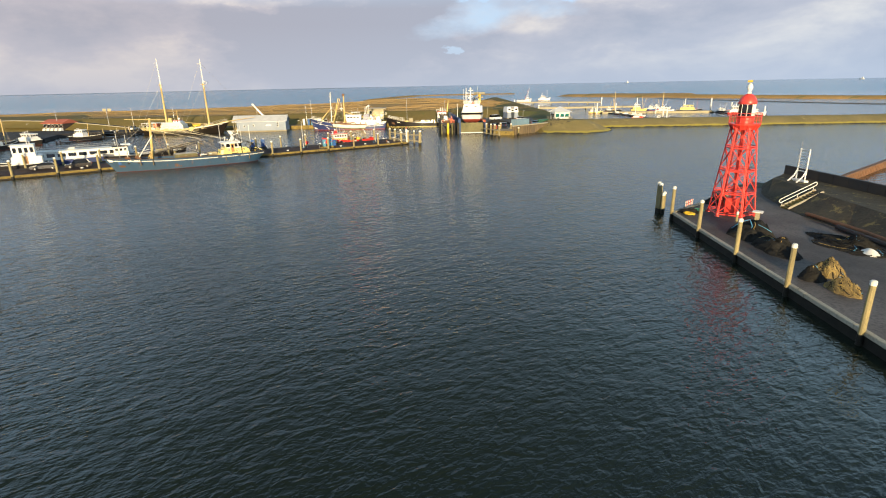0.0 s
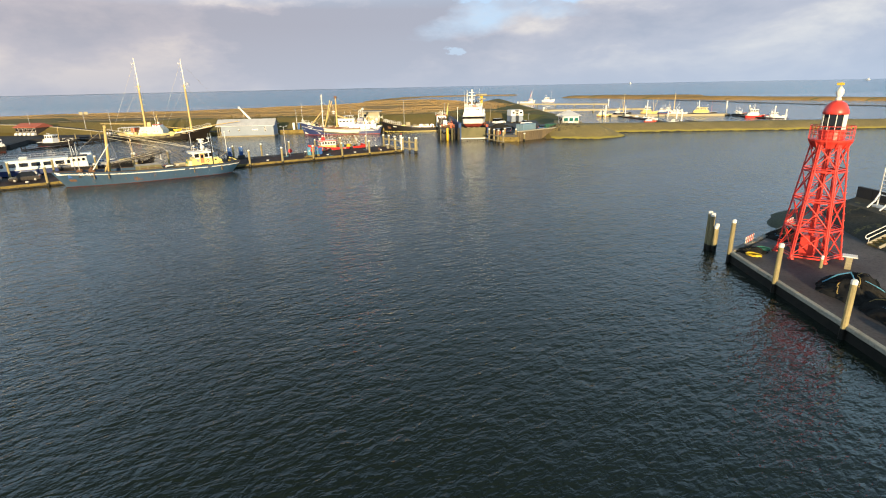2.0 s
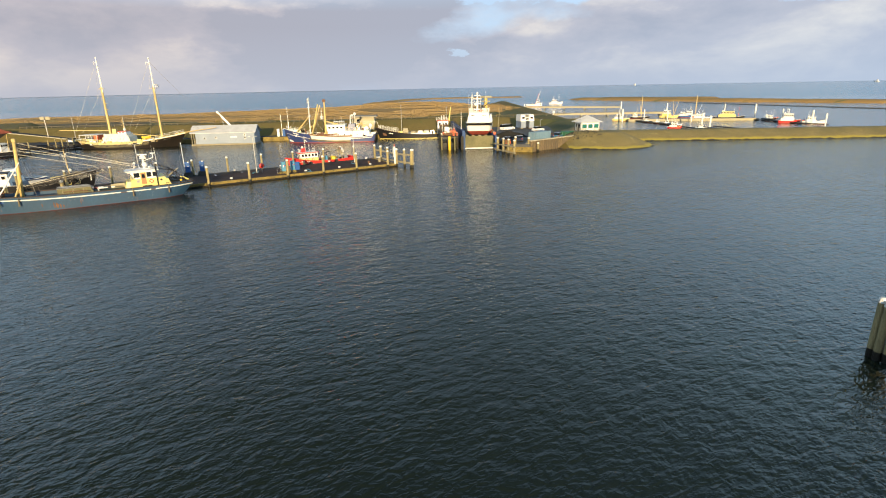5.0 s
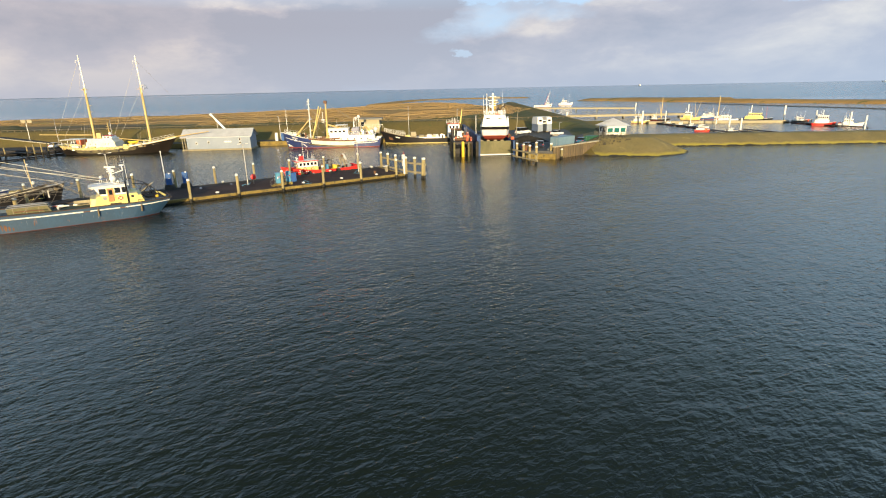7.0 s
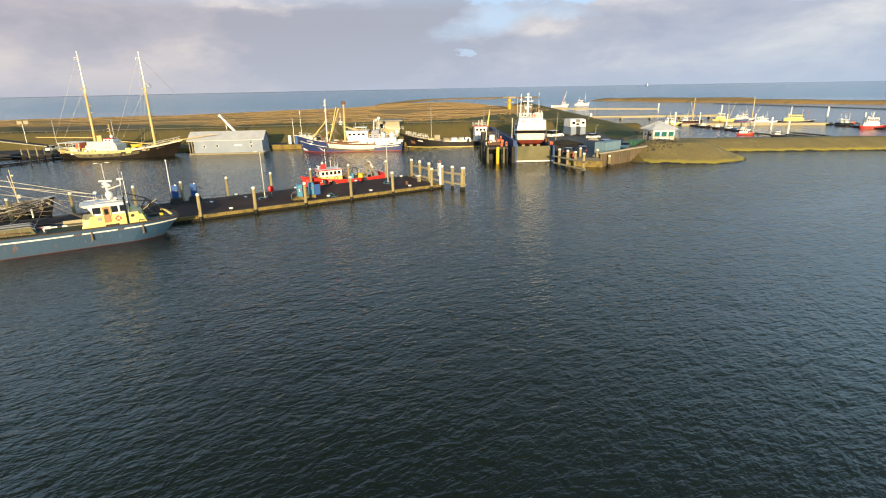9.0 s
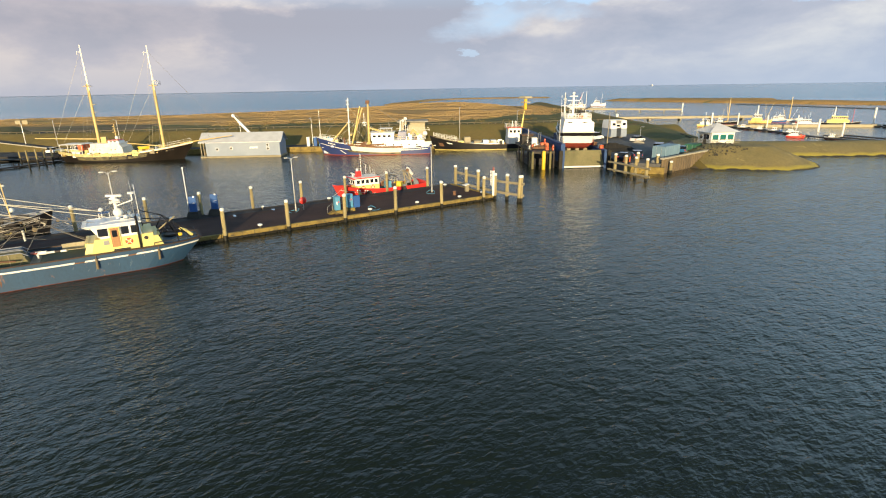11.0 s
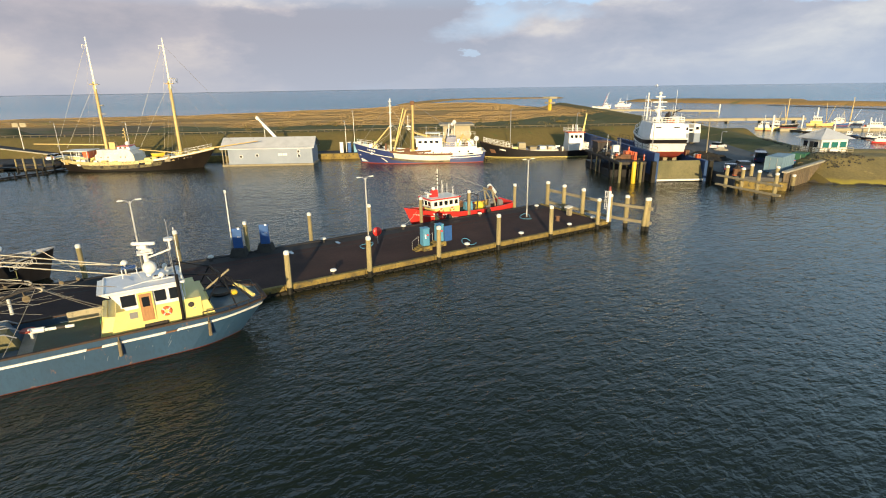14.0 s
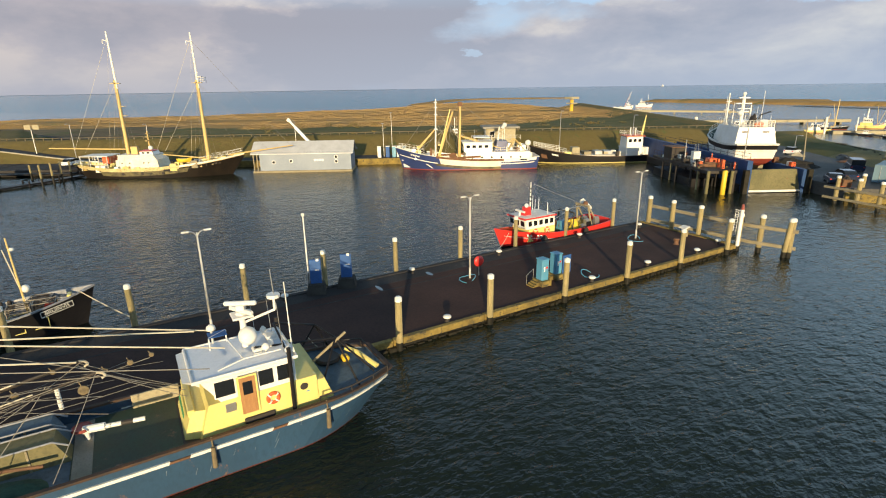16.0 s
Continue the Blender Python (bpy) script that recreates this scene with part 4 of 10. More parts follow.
def bollard(m, label="white mushroom bollard on a dark foot"):
    t = thing("bollard", label, "bollard", m, "bollards of the mole")
    part("foot", lathe(B(), [(0.22, 0), (0.17, 0.06), (0.14, 0.2), (0.15, 0.3)], 12), DARKSTEEL, t)
    part("head", lathe(B(), [(0.15, 0.28), (0.27, 0.34), (0.29, 0.42), (0.22, 0.5), (0.05, 0.53)], 12), CAP, t, smooth=True)


for bx, by in ((-0.6, 3.9), (-0.6, 17.6), (-0.7, 24.5), (-0.5, 31.2), (-10.4, -4.4), (-10.4, 6.4), (-10.3, 15.6), (-10.3, 26.0), (-9.6, 34.4), (-0.7, -38), (-0.7, -52), (-1.2, 35.6)):
    bollard(pose(bx, by, DECK))


GALV = material("weathered_zinc_pole", (0.55, 0.54, 0.50), (0.44, 0.43, 0.40), 0.6, scale=2, fine=14, bump=0.1)


def lamp_post(m, height=6.85):
    t = thing("street_lamp", "slim pale grey street lamp with two short arms on the mole", "street lamp", m, "street lamps of the mole")
    bm = B()
    rod(bm, (0, 0, 0), (0, 0, 1.0), 0.09, 0.085, 10)
    rod(bm, (0, 0, 1.0), (0, 0, height), 0.075, 0.05, 10)
    part("pole", bm, GALV, t, smooth=True)
    for s in (-1, 1):
        pts = [(0, s * 0.0, height - 0.25), (0, s * 0.15, height - 0.02), (0, s * 0.3, height + 0.08), (0, s * 0.42, height + 0.1)]
        part("arm", path(B(), pts, 0.035), STEEL, t)
        part("lamp_head", box(B(), -0.09, 0.09, s * 0.42, s * 0.86, height + 0.06, height + 0.15, 0.04), CAP, t)
    part("base", lathe(B(), [(0.2, 0), (0.19, 0.05), (0.1, 0.09)], 10), DARKSTEEL, t)
    return t


for lx, ly in ((-6.6, 9.8), (-6.8, 30.4), (-7.5, -9.9), (-7.2, -31.0)):
    lamp_post(pose(lx, ly, DECK))


def pump_cabinet(m, tone, label):
    t = thing("fuel_cabinet", label, "cabinet", m, "fuel cabinets")
    part("plinth", box(B(), -0.75, 0.75, -0.6, 0.6, 0, 0.55, 0.03), ALGAE, t, "pale concrete plinth")
    for i in range(3):
        part("step", box(B(), -0.75, 0.3, -0.6 - 0.28 * (i + 1), -0.6 - 0.28 * i, 0, 0.55 - 0.16 * (i + 1) + 0.02, 0.02), ALGAE, t)
    bd = part("body", box(B(), -0.45, 0.45, -0.42, 0.42, 0.55, 2.65, 0.05), tone, t)
    part("door", box(B(), -0.4, 0.4, -0.45, -0.42, 0.65, 2.5, 0.01), tone, bd)
    part("door", box(B(), 0.45, 0.475, -0.36, 0.36, 0.65, 2.5, 0.01), tone, bd)
    part("hood", box(B(), -0.5, 0.5, -0.47, 0.47, 2.65, 2.75, 0.03), tone, t)
    part("notice", box(B(), 0.475, 0.487, -0.25, -0.08, 1.5, 2.0, 0.004), WHITE, bd)
    part("emblem", box(B(), 0.475, 0.489, 0.02, 0.25, 1.8, 2.0, 0.004), BOAT_RED, bd)
    bm = B()
    path(bm, [(-0.7, -1.4, 0), (-0.7, -1.4, 1.0), (-0.7, -0.55, 1.55), (-0.7, -0.55, 0.55)], 0.022)
    part("handrail", bm, STEEL, t)


pump_cabinet(pose(-2.4, 13.9, DECK) @ Matrix.Scale(0.8, 4), TURQ, "light blue fuel cabinet on a stepped concrete plinth")
pump_cabinet(pose(-2.9, 15.8, DECK) @ Matrix.Scale(0.8, 4), TURQ, "light blue fuel cabinet with a deep blue door on a plinth")
part_board = thing("blue_door_leaf", "deep blue open cabinet door leaf", "cabinet door", pose(-2.5, 16.6, DECK) @ Matrix.Scale(0.8, 4))
part("leaf", box(B(), -0.04, 0.04, -0.55, 0.55, 0.5, 2.45, 0.015), BOARD, part_board)


def block_board(m):
    t = thing("blue_service_board", "deep blue service board standing in a grey concrete block", "board", m, "blue boards on the mole edge")
    bm = prism(B(), [(-0.75, -0.75), (0.75, -0.75), (0.75, 0.75), (-0.75, 0.75)], 0, 0.75, [(-0.5, -0.6), (0.5, -0.6), (0.5, 0.6), (-0.5, 0.6)])
    part("block", bm, BASALT, t)
    part("board", box(B(), -0.09, 0.09, -0.43, 0.43, 0.7, 2.65, 0.02), BOARD, t)
    part("emblem", box(B(), 0.09, 0.1, 0.0, 0.3, 1.8, 1.86, 0.004), CAP, t)
    part("notice", box(B(), 0.09, 0.1, 0.1, 0.3, 2.55, 2.75, 0.004), CAP, t)


block_board(pose(-10.75, -1.8, DECK, 0, 0, -22))
block_board(pose(-10.75, 0.7, DECK, 0, 0, -26))


def light_mast(m, h):
    t = thing("signal_pole", "thin pale pole with a small lamp on top", "pole", m)
    part("pole", rod(B(), (0, 0, 0), (0, 0, h), 0.06, 0.045, 8), CAP, t)
    part("lamp", box(B(), -0.1, 0.1, -0.1, 0.1, h, h + 0.22, 0.03), CAP, t)
    part("sleeve", rod(B(), (0, 0, 0), (0, 0, 1.6), 0.075, n=8), STEEL, t)


light_mast(pose(-11.0, -2.3, DECK), 6.1)
ladder_pole = thing("ladder_pole", "white steel pole with a ladder and a red top", "pole", pose(0.15, 36.6, DECK))
part("pole", rod(B(), (0, 0, 0), (0, 0, 3.6), 0.17, n=12), WHITE, ladder_pole)
part("top", rod(B(), (0, 0, 3.6), (0, 0, 4.1), 0.15, 0.1, n=12), BOOT, ladder_pole, "faded red top")
lad = B()
for sx in (-0.28, -0.55):
    rod(lad, (sx, -0.1, 1.4), (sx, -0.1, 3.5), 0.025, n=6)
for k in range(8):
    rod(lad, (-0.55, -0.1, 1.5 + k * 0.26), (-0.28, -0.1, 1.5 + k * 0.26), 0.02, n=6)
rod(lad, (-0.6, -0.1, 3.5), (0, 0, 3.5), 0.03, n=6)
rod(lad, (-0.6, -0.1, 2.9), (0, 0, 2.9), 0.03, n=6)
part("ladder", lad, WHITE, ladder_pole)
buoy_box = thing("lifebuoy_case", "round red lifebuoy case on a post by the lamp", "lifebuoy", pose(-6.9, 10.9, DECK))
part("post", rod(B(), (0, 0, 0), (0, 0, 1.2), 0.05, n=8), STEEL, buoy_box)
part("case", lathe(B(), [(0.3, -0.12), (0.45, -0.1), (0.48, 0.0), (0.42, 0.1), (0.2, 0.14)], 18, (0, 0, 1.25), Matrix.Rotation(radians(90), 4, "Y")), BOAT_RED, buoy_box, smooth=True)
for hx, hy, turn in ((-6.5, 9.6, 0.0), (-6.7, 30.2, 1.0), (-1.9, 18.6, 2.0)):
    hose = thing("blue_hose", "loose light blue hose lying on the deck", "hose", pose(hx, hy, DECK))
    pts = [(0.5 * math.cos(turn + a * 0.9) * (1 + 0.15 * a), 0.5 * math.sin(turn + a * 0.9) * (1 + 0.1 * a), 0.04 + 0.3 * max(0, math.sin(a))) for a in span(0, 6, 14)]
    part("hose", path(B(), pts, 0.035, 5), TURQ, hose)
stump = thing("bollard_stump", "old rusty bollard stump on the mole head", "bollard", pose(-3.4, 32.2, DECK))
part("stump", lathe(B(), [(0.3, 0), (0.22, 0.08), (0.2, 0.4), (0.3, 0.48), (0.25, 0.6)], 12), RUST, stump)
power = thing("power_cabinet", "small grey timber stand with a pale sloping lid", "cabinet", pose(-4.6, 35.2, DECK))
part("stand", box(B(), -0.25, 0.25, -0.25, 0.25, 0, 1.0, 0.03), TIMBER, power)
part("lid", box(B(), -0.4, 0.4, -0.4, 0.4, 1.0, 1.12, 0.02, Matrix.Rotation(radians(8), 4, "X")), CAP, power)


def car(m, paint, label, length=4.4, width=1.78, height=1.45, van=False, group="parked cars"):
    t = thing("car", label, "car", m, group)
    L, W, H = length / 2, width / 2, height

    def skin(bm, prof, wid, inset):
        rows = []
        for y, z in prof:
            rows.append((y, z))
        a = [bm.verts.new((wid, y, z)) for y, z in rows]
        b = [bm.verts.new((-wid, y, z)) for y, z in rows]
        n = len(rows)
        for i in range(n):
            bm.faces.new((a[i], a[(i + 1) % n], b[(i + 1) % n], b[i]))
        bm.faces.new(a)
        bm.faces.new(b[::-1])
        return bm

    if van:
        low = [(-L, 0.3), (L, 0.3), (L, 0.75), (L - 0.75, 1.05), (L - 0.8, 1.08), (-L, 1.08)]
        up = [(-L + 0.02, 1.06), (L - 0.8, 1.06), (L - 1.4, H - 0.06), (L - 1.6, H), (-L + 0.1, H), (-L + 0.03, H - 0.1)]
    else:
        low = [(-L + 0.05, 0.3), (L - 0.05, 0.3), (L, 0.55), (L - 0.1, 0.72), (L - 1.1, 0.9), (-L + 0.15, 0.95), (-L, 0.7)]
        up = [(-L + 0.35, 0.9), (L - 1.05, 0.88), (L - 1.75, H - 0.06), (L - 2.0, H), (-L + 1.0, H), (-L + 0.8, H - 0.06)]
    body = part("body", skin(B(), low, W, 0), paint, t)
    part("cabin", skin(B(), up, W - 0.1, 0), GLASS, t)
    part("roof", box(B(), -W + 0.16, W - 0.16, up[4][0], up[3][0], H - 0.05, H + 0.02, 0.02), paint, t)
    for s in (-1, 1):
        for y in (-L + 0.85, L - 0.85):
            wh = part("wheel", lathe(B(), [(0.2, -0.1), (0.31, -0.1), (0.33, 0), (0.31, 0.1), (0.2, 0.1)], 14, (s * (W - 0.1), y, 0.32), Matrix.Rotation(radians(90), 4, "Y")), DARKSTEEL, t)
            part("rim", lathe(B(), [(0.19, 0.1), (0.17, 0.125), (0.04, 0.13)], 10, (s * (W - 0.1), y, 0.32), Matrix.Rotation(radians(90 * s), 4, "Y")), STEEL, wh)
        part("headlight", box(B(), s * (W - 0.45), s * (W - 0.1), L - 0.12, L - 0.01, 0.62, 0.74, 0.03), CAP, body)
        part("tail_light", box(B(), s * (W - 0.3), s * (W - 0.05), -L - 0.005, -L + 0.1, 0.68, 0.85, 0.02), BOAT_RED, body)
    return t


CAR_GREY = material("grey_car_paint", (0.10, 0.10, 0.11), (0.09, 0.09, 0.10), 0.3, metal=0.4, scale=1, fine=30, bump=0.0, coat=0.7)
CAR_BROWN = material("dark_brown_car_paint", (0.045, 0.038, 0.033), (0.04, 0.034, 0.03), 0.3, metal=0.3, scale=1, fine=30, bump=0.0, coat=0.7)
CAR_WHITE = material("white_car_paint", (0.78, 0.78, 0.77), (0.72, 0.72, 0.72), 0.3, scale=1, fine=30, bump=0.0, coat=0.7)
CAR_NAVY = material("dark_blue_car_paint", (0.018, 0.030, 0.07), (0.015, 0.025, 0.06), 0.3, metal=0.3, scale=1, fine=30, bump=0.0, coat=0.7)
CAR_BLUE = material("mid_blue_car_paint", (0.04, 0.16, 0.30), (0.035, 0.14, 0.26), 0.3, metal=0.2, scale=1, fine=30, bump=0.0, coat=0.7)
car(pose(-6.5, -44.5, DECK, 0, 0, 176), CAR_GREY, "grey estate car parked on the mole", 4.6)
car(pose(-5.2, -38.6, DECK, 0, 0, 178), CAR_BROWN, "dark brown off-road car parked on the mole", 4.7, 1.85, 1.75)


def mole_foot():
    """Dark weedy stones along the foot of the mole's edges."""
    rng = random.Random(9)
    bm = B()
    for side in (0.0, -11.35):
        y = -58.0
        out = 1 if side == 0.0 else -1
        while y < 36.2:
            d = rng.uniform(0.25, 0.7)
            x0, x1 = side - out * 0.1, side + out * rng.uniform(0.08, 0.32)
            h = rng.uniform(0.05, 0.26)
            prism(bm, [(min(x0, x1), y), (max(x0, x1), y + rng.uniform(-0.05, 0.05)), (max(x0, x1), y + d), (min(x0, x1), y + d)], -0.6, h,
                  [(min(x0, x1), y + 0.04), (max(x0, x1) - 0.06, y + 0.06), (max(x0, x1) - 0.06, y + d - 0.06), (min(x0, x1), y + d - 0.04)])
            y += d * rng.uniform(0.85, 1.3)
    structure(part("mole_foot", bm, WEED), "dark weedy stones at the foot of the mole", "quay")


mole_foot()

# ---- the jetty with the red light tower ----
JZ = 0.9
JC, JD = Vector((91.9, 20.7)), Vector((0.816, -0.578))
JN = Vector((0.578, 0.816))       # away from the harbour


def j(a, b):
    """A place on the jetty: a along its quay edge from the corner, b inland."""
    return JC + JD * a + JN * b


def build_jetty():
    out = [j(0.3, 0.3), j(60, 0.3), j(60, 40), Vector((97.4, 46.0)), Vector((92.0, 48.5)), Vector((87.5, 47.0)), Vector((90.4, 36.5))]
    structure(part("jetty_pavement", prism(B(), [tuple(p) for p in out], -3, JZ), JETTYTAR), "patched dark asphalt of the jetty", "pavement")
    bm = B()
    m = Matrix.Translation((JC.x, JC.y, 0)) @ Matrix.Rotation(math.atan2(JD.y, JD.x), 4, "Z")
    for i in range(12):
        box(bm, i * 5 - 0.25 + 0.02, i * 5 + 4.73, 0.0, 0.38, JZ - 0.2, JZ + 0.12, 0.05, m)
    structure(part("jetty_face", box(B(), -0.1, 60, 0.08, 0.7, -2.5, JZ - 0.2, 0.02, m), SLIME), "dark wet quay face of the jetty", "quay")
    structure(part("jetty_edge", bm, PALECONCRETE), "weathered concrete quay edge of the jetty", "quay")
    e = Vector((90.4, 36.5)) - JC
    m = Matrix.Translation((JC.x, JC.y, 0)) @ Matrix.Rotation(math.atan2(e.y, e.x), 4, "Z")
    bm = B()
    for i in range(4):
        box(bm, i * 4 + 0.3, i * 4 + 4.26, -0.1, 0.4, -2.5, JZ + 0.1, 0.05, m)
    structure(part("jetty_edge_side", bm, CONCRETE), "concrete edge at the head of the jetty", "quay")
    # the bank that rises to the walkway and its wall
    foot = [(92.4, 39.6), (94.6, 36.6), (98.8, 32.4), (102.5, 29.6), (106.8, 27.6), (111, 24.6), (122, 17), (150, -3)]
    top = [(90.6, 43.6), (92.8, 41.4), (97.8, 38.0), (102.3, 34.4), (105.6, 32.2), (109, 29.6), (124, 19.5), (154, -1)]
    wall = [(89.6, 47.4), (92.0, 46.3), (97.4, 43.6), (101.5, 41.4), (104, 40.0), (106, 38.9), (126, 27.5), (158, 8)]
    bm = B()
    rows = []
    for f, t, w in zip(foot, top, wall):
        z = 0.25 if f == foot[0] else 1.0
        rows.append([bm.verts.new((*f, JZ - 0.1)), bm.verts.new((*(Vector(f).lerp(Vector(t), 0.5)), JZ + 0.85 * z)), bm.verts.new((*t, JZ + 1.9 * z)), bm.verts.new((*w, JZ + 1.9 * z))])
    for a, b in zip(rows, rows[1:]):
        for i in range(3):
            bm.faces.new((a[i], b[i], b[i + 1], a[i + 1]))
    structure(part("bank", bm, RUBBLE), "dark stone bank rising to the walkway of the jetty", "ground")
    bm = B()
    for (a, b) in zip(wall[1:], wall[2:]):
        a, b = Vector(a), Vector(b)
        m = Matrix.Translation((a.x, a.y, 0)) @ Matrix.Rotation(math.atan2((b - a).y, (b - a).x), 4, "Z")
        k = max(1, round((b - a).length / 2.4))
        for i in range(k):
            box(bm, (b - a).length * i / k + 0.01, (b - a).length * (i + 1) / k - 0.01, -0.2, 0.25, -2.5, 4.0, 0.04, m)
    structure(part("wall_jetty", bm, DARKSTEEL), "low dark parapet wall along the walkway", "wall")
    bm = B()
    mound_mesh(bm, 5.3, 9.0, 1.05, 3.1, 40, 12, 0.12)
    ob = part("headland", bm, BANKDARK, smooth=True)
    ob.location = (90.0, 44.5, -0.05)
    structure(ob, "low dark stone and moss headland at the jetty end", "ground")
    m = Matrix.Translation((92.0, 58.4, 0)) @ Matrix.Rotation(math.atan2(84 - 58.4, 91.0 - 92.0), 4, "Z")
    sheet_wall("wall_breakwater", [(94.5, 57.5), (92.0, 84), (92.6, 120)], -2, 1.1, RUST, RUST, "low rusty sheet pile breakwater in the water")


build_jetty()
for k, (a, dz) in enumerate(((0.2, 3.95), (7.5, 3.95), (15.3, 4.0), (23.1, 4.1), (30.8, 4.2), (38.5, 4.2))):
    p = j(a - 0.3, -0.02)
    mooring_post(pose(p.x, p.y, 0, 0, 0, 50 * k), dz, 0.19, lean=(0.02, 0.0), dark=0.75)
for dx, dy, h, r in ((-0.25, 0.3, 3.75, 0.21), (0.15, 0.1, 3.65, 0.22), (0.45, 0.55, 2.6, 0.18), (0.6, 0.1, 2.5, 0.19)):
    mooring_post(pose(88.6 + dx, 22.6 + dy, 0), h, r, label="timber pile in a dolphin of four off the jetty", name="dolphin_pile")

LX, LY = 96.1, 25.6


def light_tower():
    t = thing("light_tower", "red iron lattice light tower with a domed lantern", "lighthouse", pose(LX, LY, JZ, 0, 0, 12) @ Matrix.Diagonal((0.79, 0.79, 0.98, 1)))
    zb, zg = 0.0, 10.0            # legs from the pavement to the gallery
    rb, rg = 3.05, 1.62

    def leg_at(i, z):
        a = math.pi / 3 * i + 0.2
        r = rb + (rg - rb) * z / zg
        return Vector((r * math.cos(a), r * math.sin(a), z))

    levels = [0.25, 2.6, 5.15, 7.7, 9.8]
    for i in range(6):
        bm = B()
        for s in (-0.09, 0.09):
            a = math.pi / 3 * i + 0.2
            off = Vector((-math.sin(a) * s, math.cos(a) * s, 0))
            rod(bm, leg_at(i, zb) + off, leg_at(i, zg) + off, 0.085, 0.075, 6)
        for k in range(16):
            p = leg_at(i, 0.5 + k * 0.6)
            box(bm, p.x - 0.13, p.x + 0.13, p.y - 0.13, p.y + 0.13, p.z - 0.03, p.z + 0.03, 0.01)
        part("leg", bm, RED, t)
        part("foot", lathe(B(), [(0.32, 0), (0.3, 0.12), (0.18, 0.2), (0.16, 0.4)], 10, leg_at(i, 0)), RED, t)
    for z in levels:
        for i in range(6):
            p, r = leg_at(i, z), leg_at(i + 1, z)
            part("ring_beam", rod(B(), p, r, 0.08, n=6), RED, t)
            part("ring_rod", rod(B(), p + Vector((0, 0, 0.22)), r + Vector((0, 0, 0.22)), 0.045, n=5), RED, t)
            if 2 < z < 9:
                part("spoke", rod(B(), p, (0, 0, z), 0.05, n=5), RED, t)
    for lo, hi in zip(levels, levels[1:]):
        for i in range(6):
            bm = B()
            a, b, c, d = leg_at(i, lo + 0.22), leg_at(i + 1, lo + 0.22), leg_at(i, hi), leg_at(i + 1, hi)
            up_mid = (c + d) / 2
            for foot, end in ((a, d), (b, c)):
                path(bm, [foot, foot.lerp(end, 0.45) + (up_mid - foot).normalized() * 0.16, end], 0.062, 5)
            mid = (a + d) / 2
            lathe(bm, [(0.16, -0.03), (0.16, 0.03)], 8, mid)
            part("brace", bm, RED, t)
    # the middle column with the stair inside the frame
    bm = B()
    rod(bm, (0, 0, 0), (0, 0, zg), 0.30, 0.26, 12)
    part("column", bm, RED, t)
    for k, z in enumerate(levels[1:4]):
        bm = lathe(B(), [(0.5, z - 0.05), (1.05, z - 0.03), (1.05, z + 0.03), (0.5, z + 0.05)], 12)
        part("landing", bm, RED, t)
    bm = B()
    for k in range(int(zg / 0.22)):
        a = k * 0.34
        box(bm, 0.25, 0.85, -0.1, 0.1, 0.3 + k * 0.22, 0.34 + k * 0.22, 0.01, Matrix.Rotation(a, 4, "Z"))
    part("stair", bm, RED, t)
    part("hut", box(B(), -0.8, 0.7, -0.7, 0.8, 0.1, 1.9, 0.05), RED, t, "red iron switch cabinet under the tower")
    # the gallery
    part("gallery", lathe(B(), [(1.5, 9.7), (1.7, 10.0), (1.98, 10.25), (2.02, 10.4), (1.0, 10.42)], 24), RED, t)
    for i in range(12):
        a = 2 * math.pi * i / 12
        bm = path(B(), [(1.45 * math.cos(a), 1.45 * math.sin(a), 9.5), (1.94 * math.cos(a), 1.94 * math.sin(a), 10.25)], 0.06, 5)
        part("bracket", bm, RED, t)
    bm = B()
    ring = [Vector((1.96 * math.cos(2 * math.pi * i / 24), 1.96 * math.sin(2 * math.pi * i / 24), 0)) for i in range(25)]
    for a, b in zip(ring, ring[1:]):
        for z in (10.8, 11.15, 11.5):
            rod(bm, a + Vector((0, 0, z)), b + Vector((0, 0, z)), 0.028, n=5)
        rod(bm, a + Vector((0, 0, 10.35)), a + Vector((0, 0, 11.5)), 0.03, n=5)
    part("gallery_railing", bm, RED, t)
    # the lantern
    part("lantern_wall", lathe(B(), [(1.12, 10.4), (1.12, 11.0), (1.18, 11.05), (1.18, 11.15), (1.05, 11.2)], 20), RED, t)
    part("lens", lathe(B(), [(0.3, 11.2), (0.45, 11.5), (0.45, 12.1), (0.3, 12.4)], 14), GLASS, t, "dark lantern optic")
    for i in range(10):
        a, b = 2 * math.pi * i / 10, 2 * math.pi * (i + 1) / 10
        pa, pb = Vector((1.06 * math.cos(a), 1.06 * math.sin(a), 0)), Vector((1.06 * math.cos(b), 1.06 * math.sin(b), 0))
        part("glazing_bar", rod(B(), pa + Vector((0, 0, 11.15)), pa + Vector((0, 0, 12.5)), 0.045, n=6), CAP, t)
        c, ang = (pa + pb) / 2, (a + b) / 2
        m = Matrix.Translation((c.x, c.y, 11.82)) @ Matrix.Rotation(ang, 4, "Z")
        glass = i not in (0, 4, 9)
        part("pane", box(B(), -0.015, 0.015, -0.3, 0.3, -0.6, 0.6, 0.005, m), GLASS if glass else WHITE, t, "" if glass else "white blind panel of the lantern")
    part("dome", lathe(B(), [(1.14, 12.45), (1.17, 12.55), (1.09, 12.85), (0.87, 13.2), (0.53, 13.45), (0.22, 13.55)], 20), RED, t, smooth=True)
    part("vent", lathe(B(), [(0.28, 13.55), (0.26, 13.7), (0.2, 13.75), (0.22, 13.85), (0.38, 14.1), (0.34, 14.4), (0.12, 14.65)], 14), CAP, t, "white ball vent", smooth=True)
    bm = B()
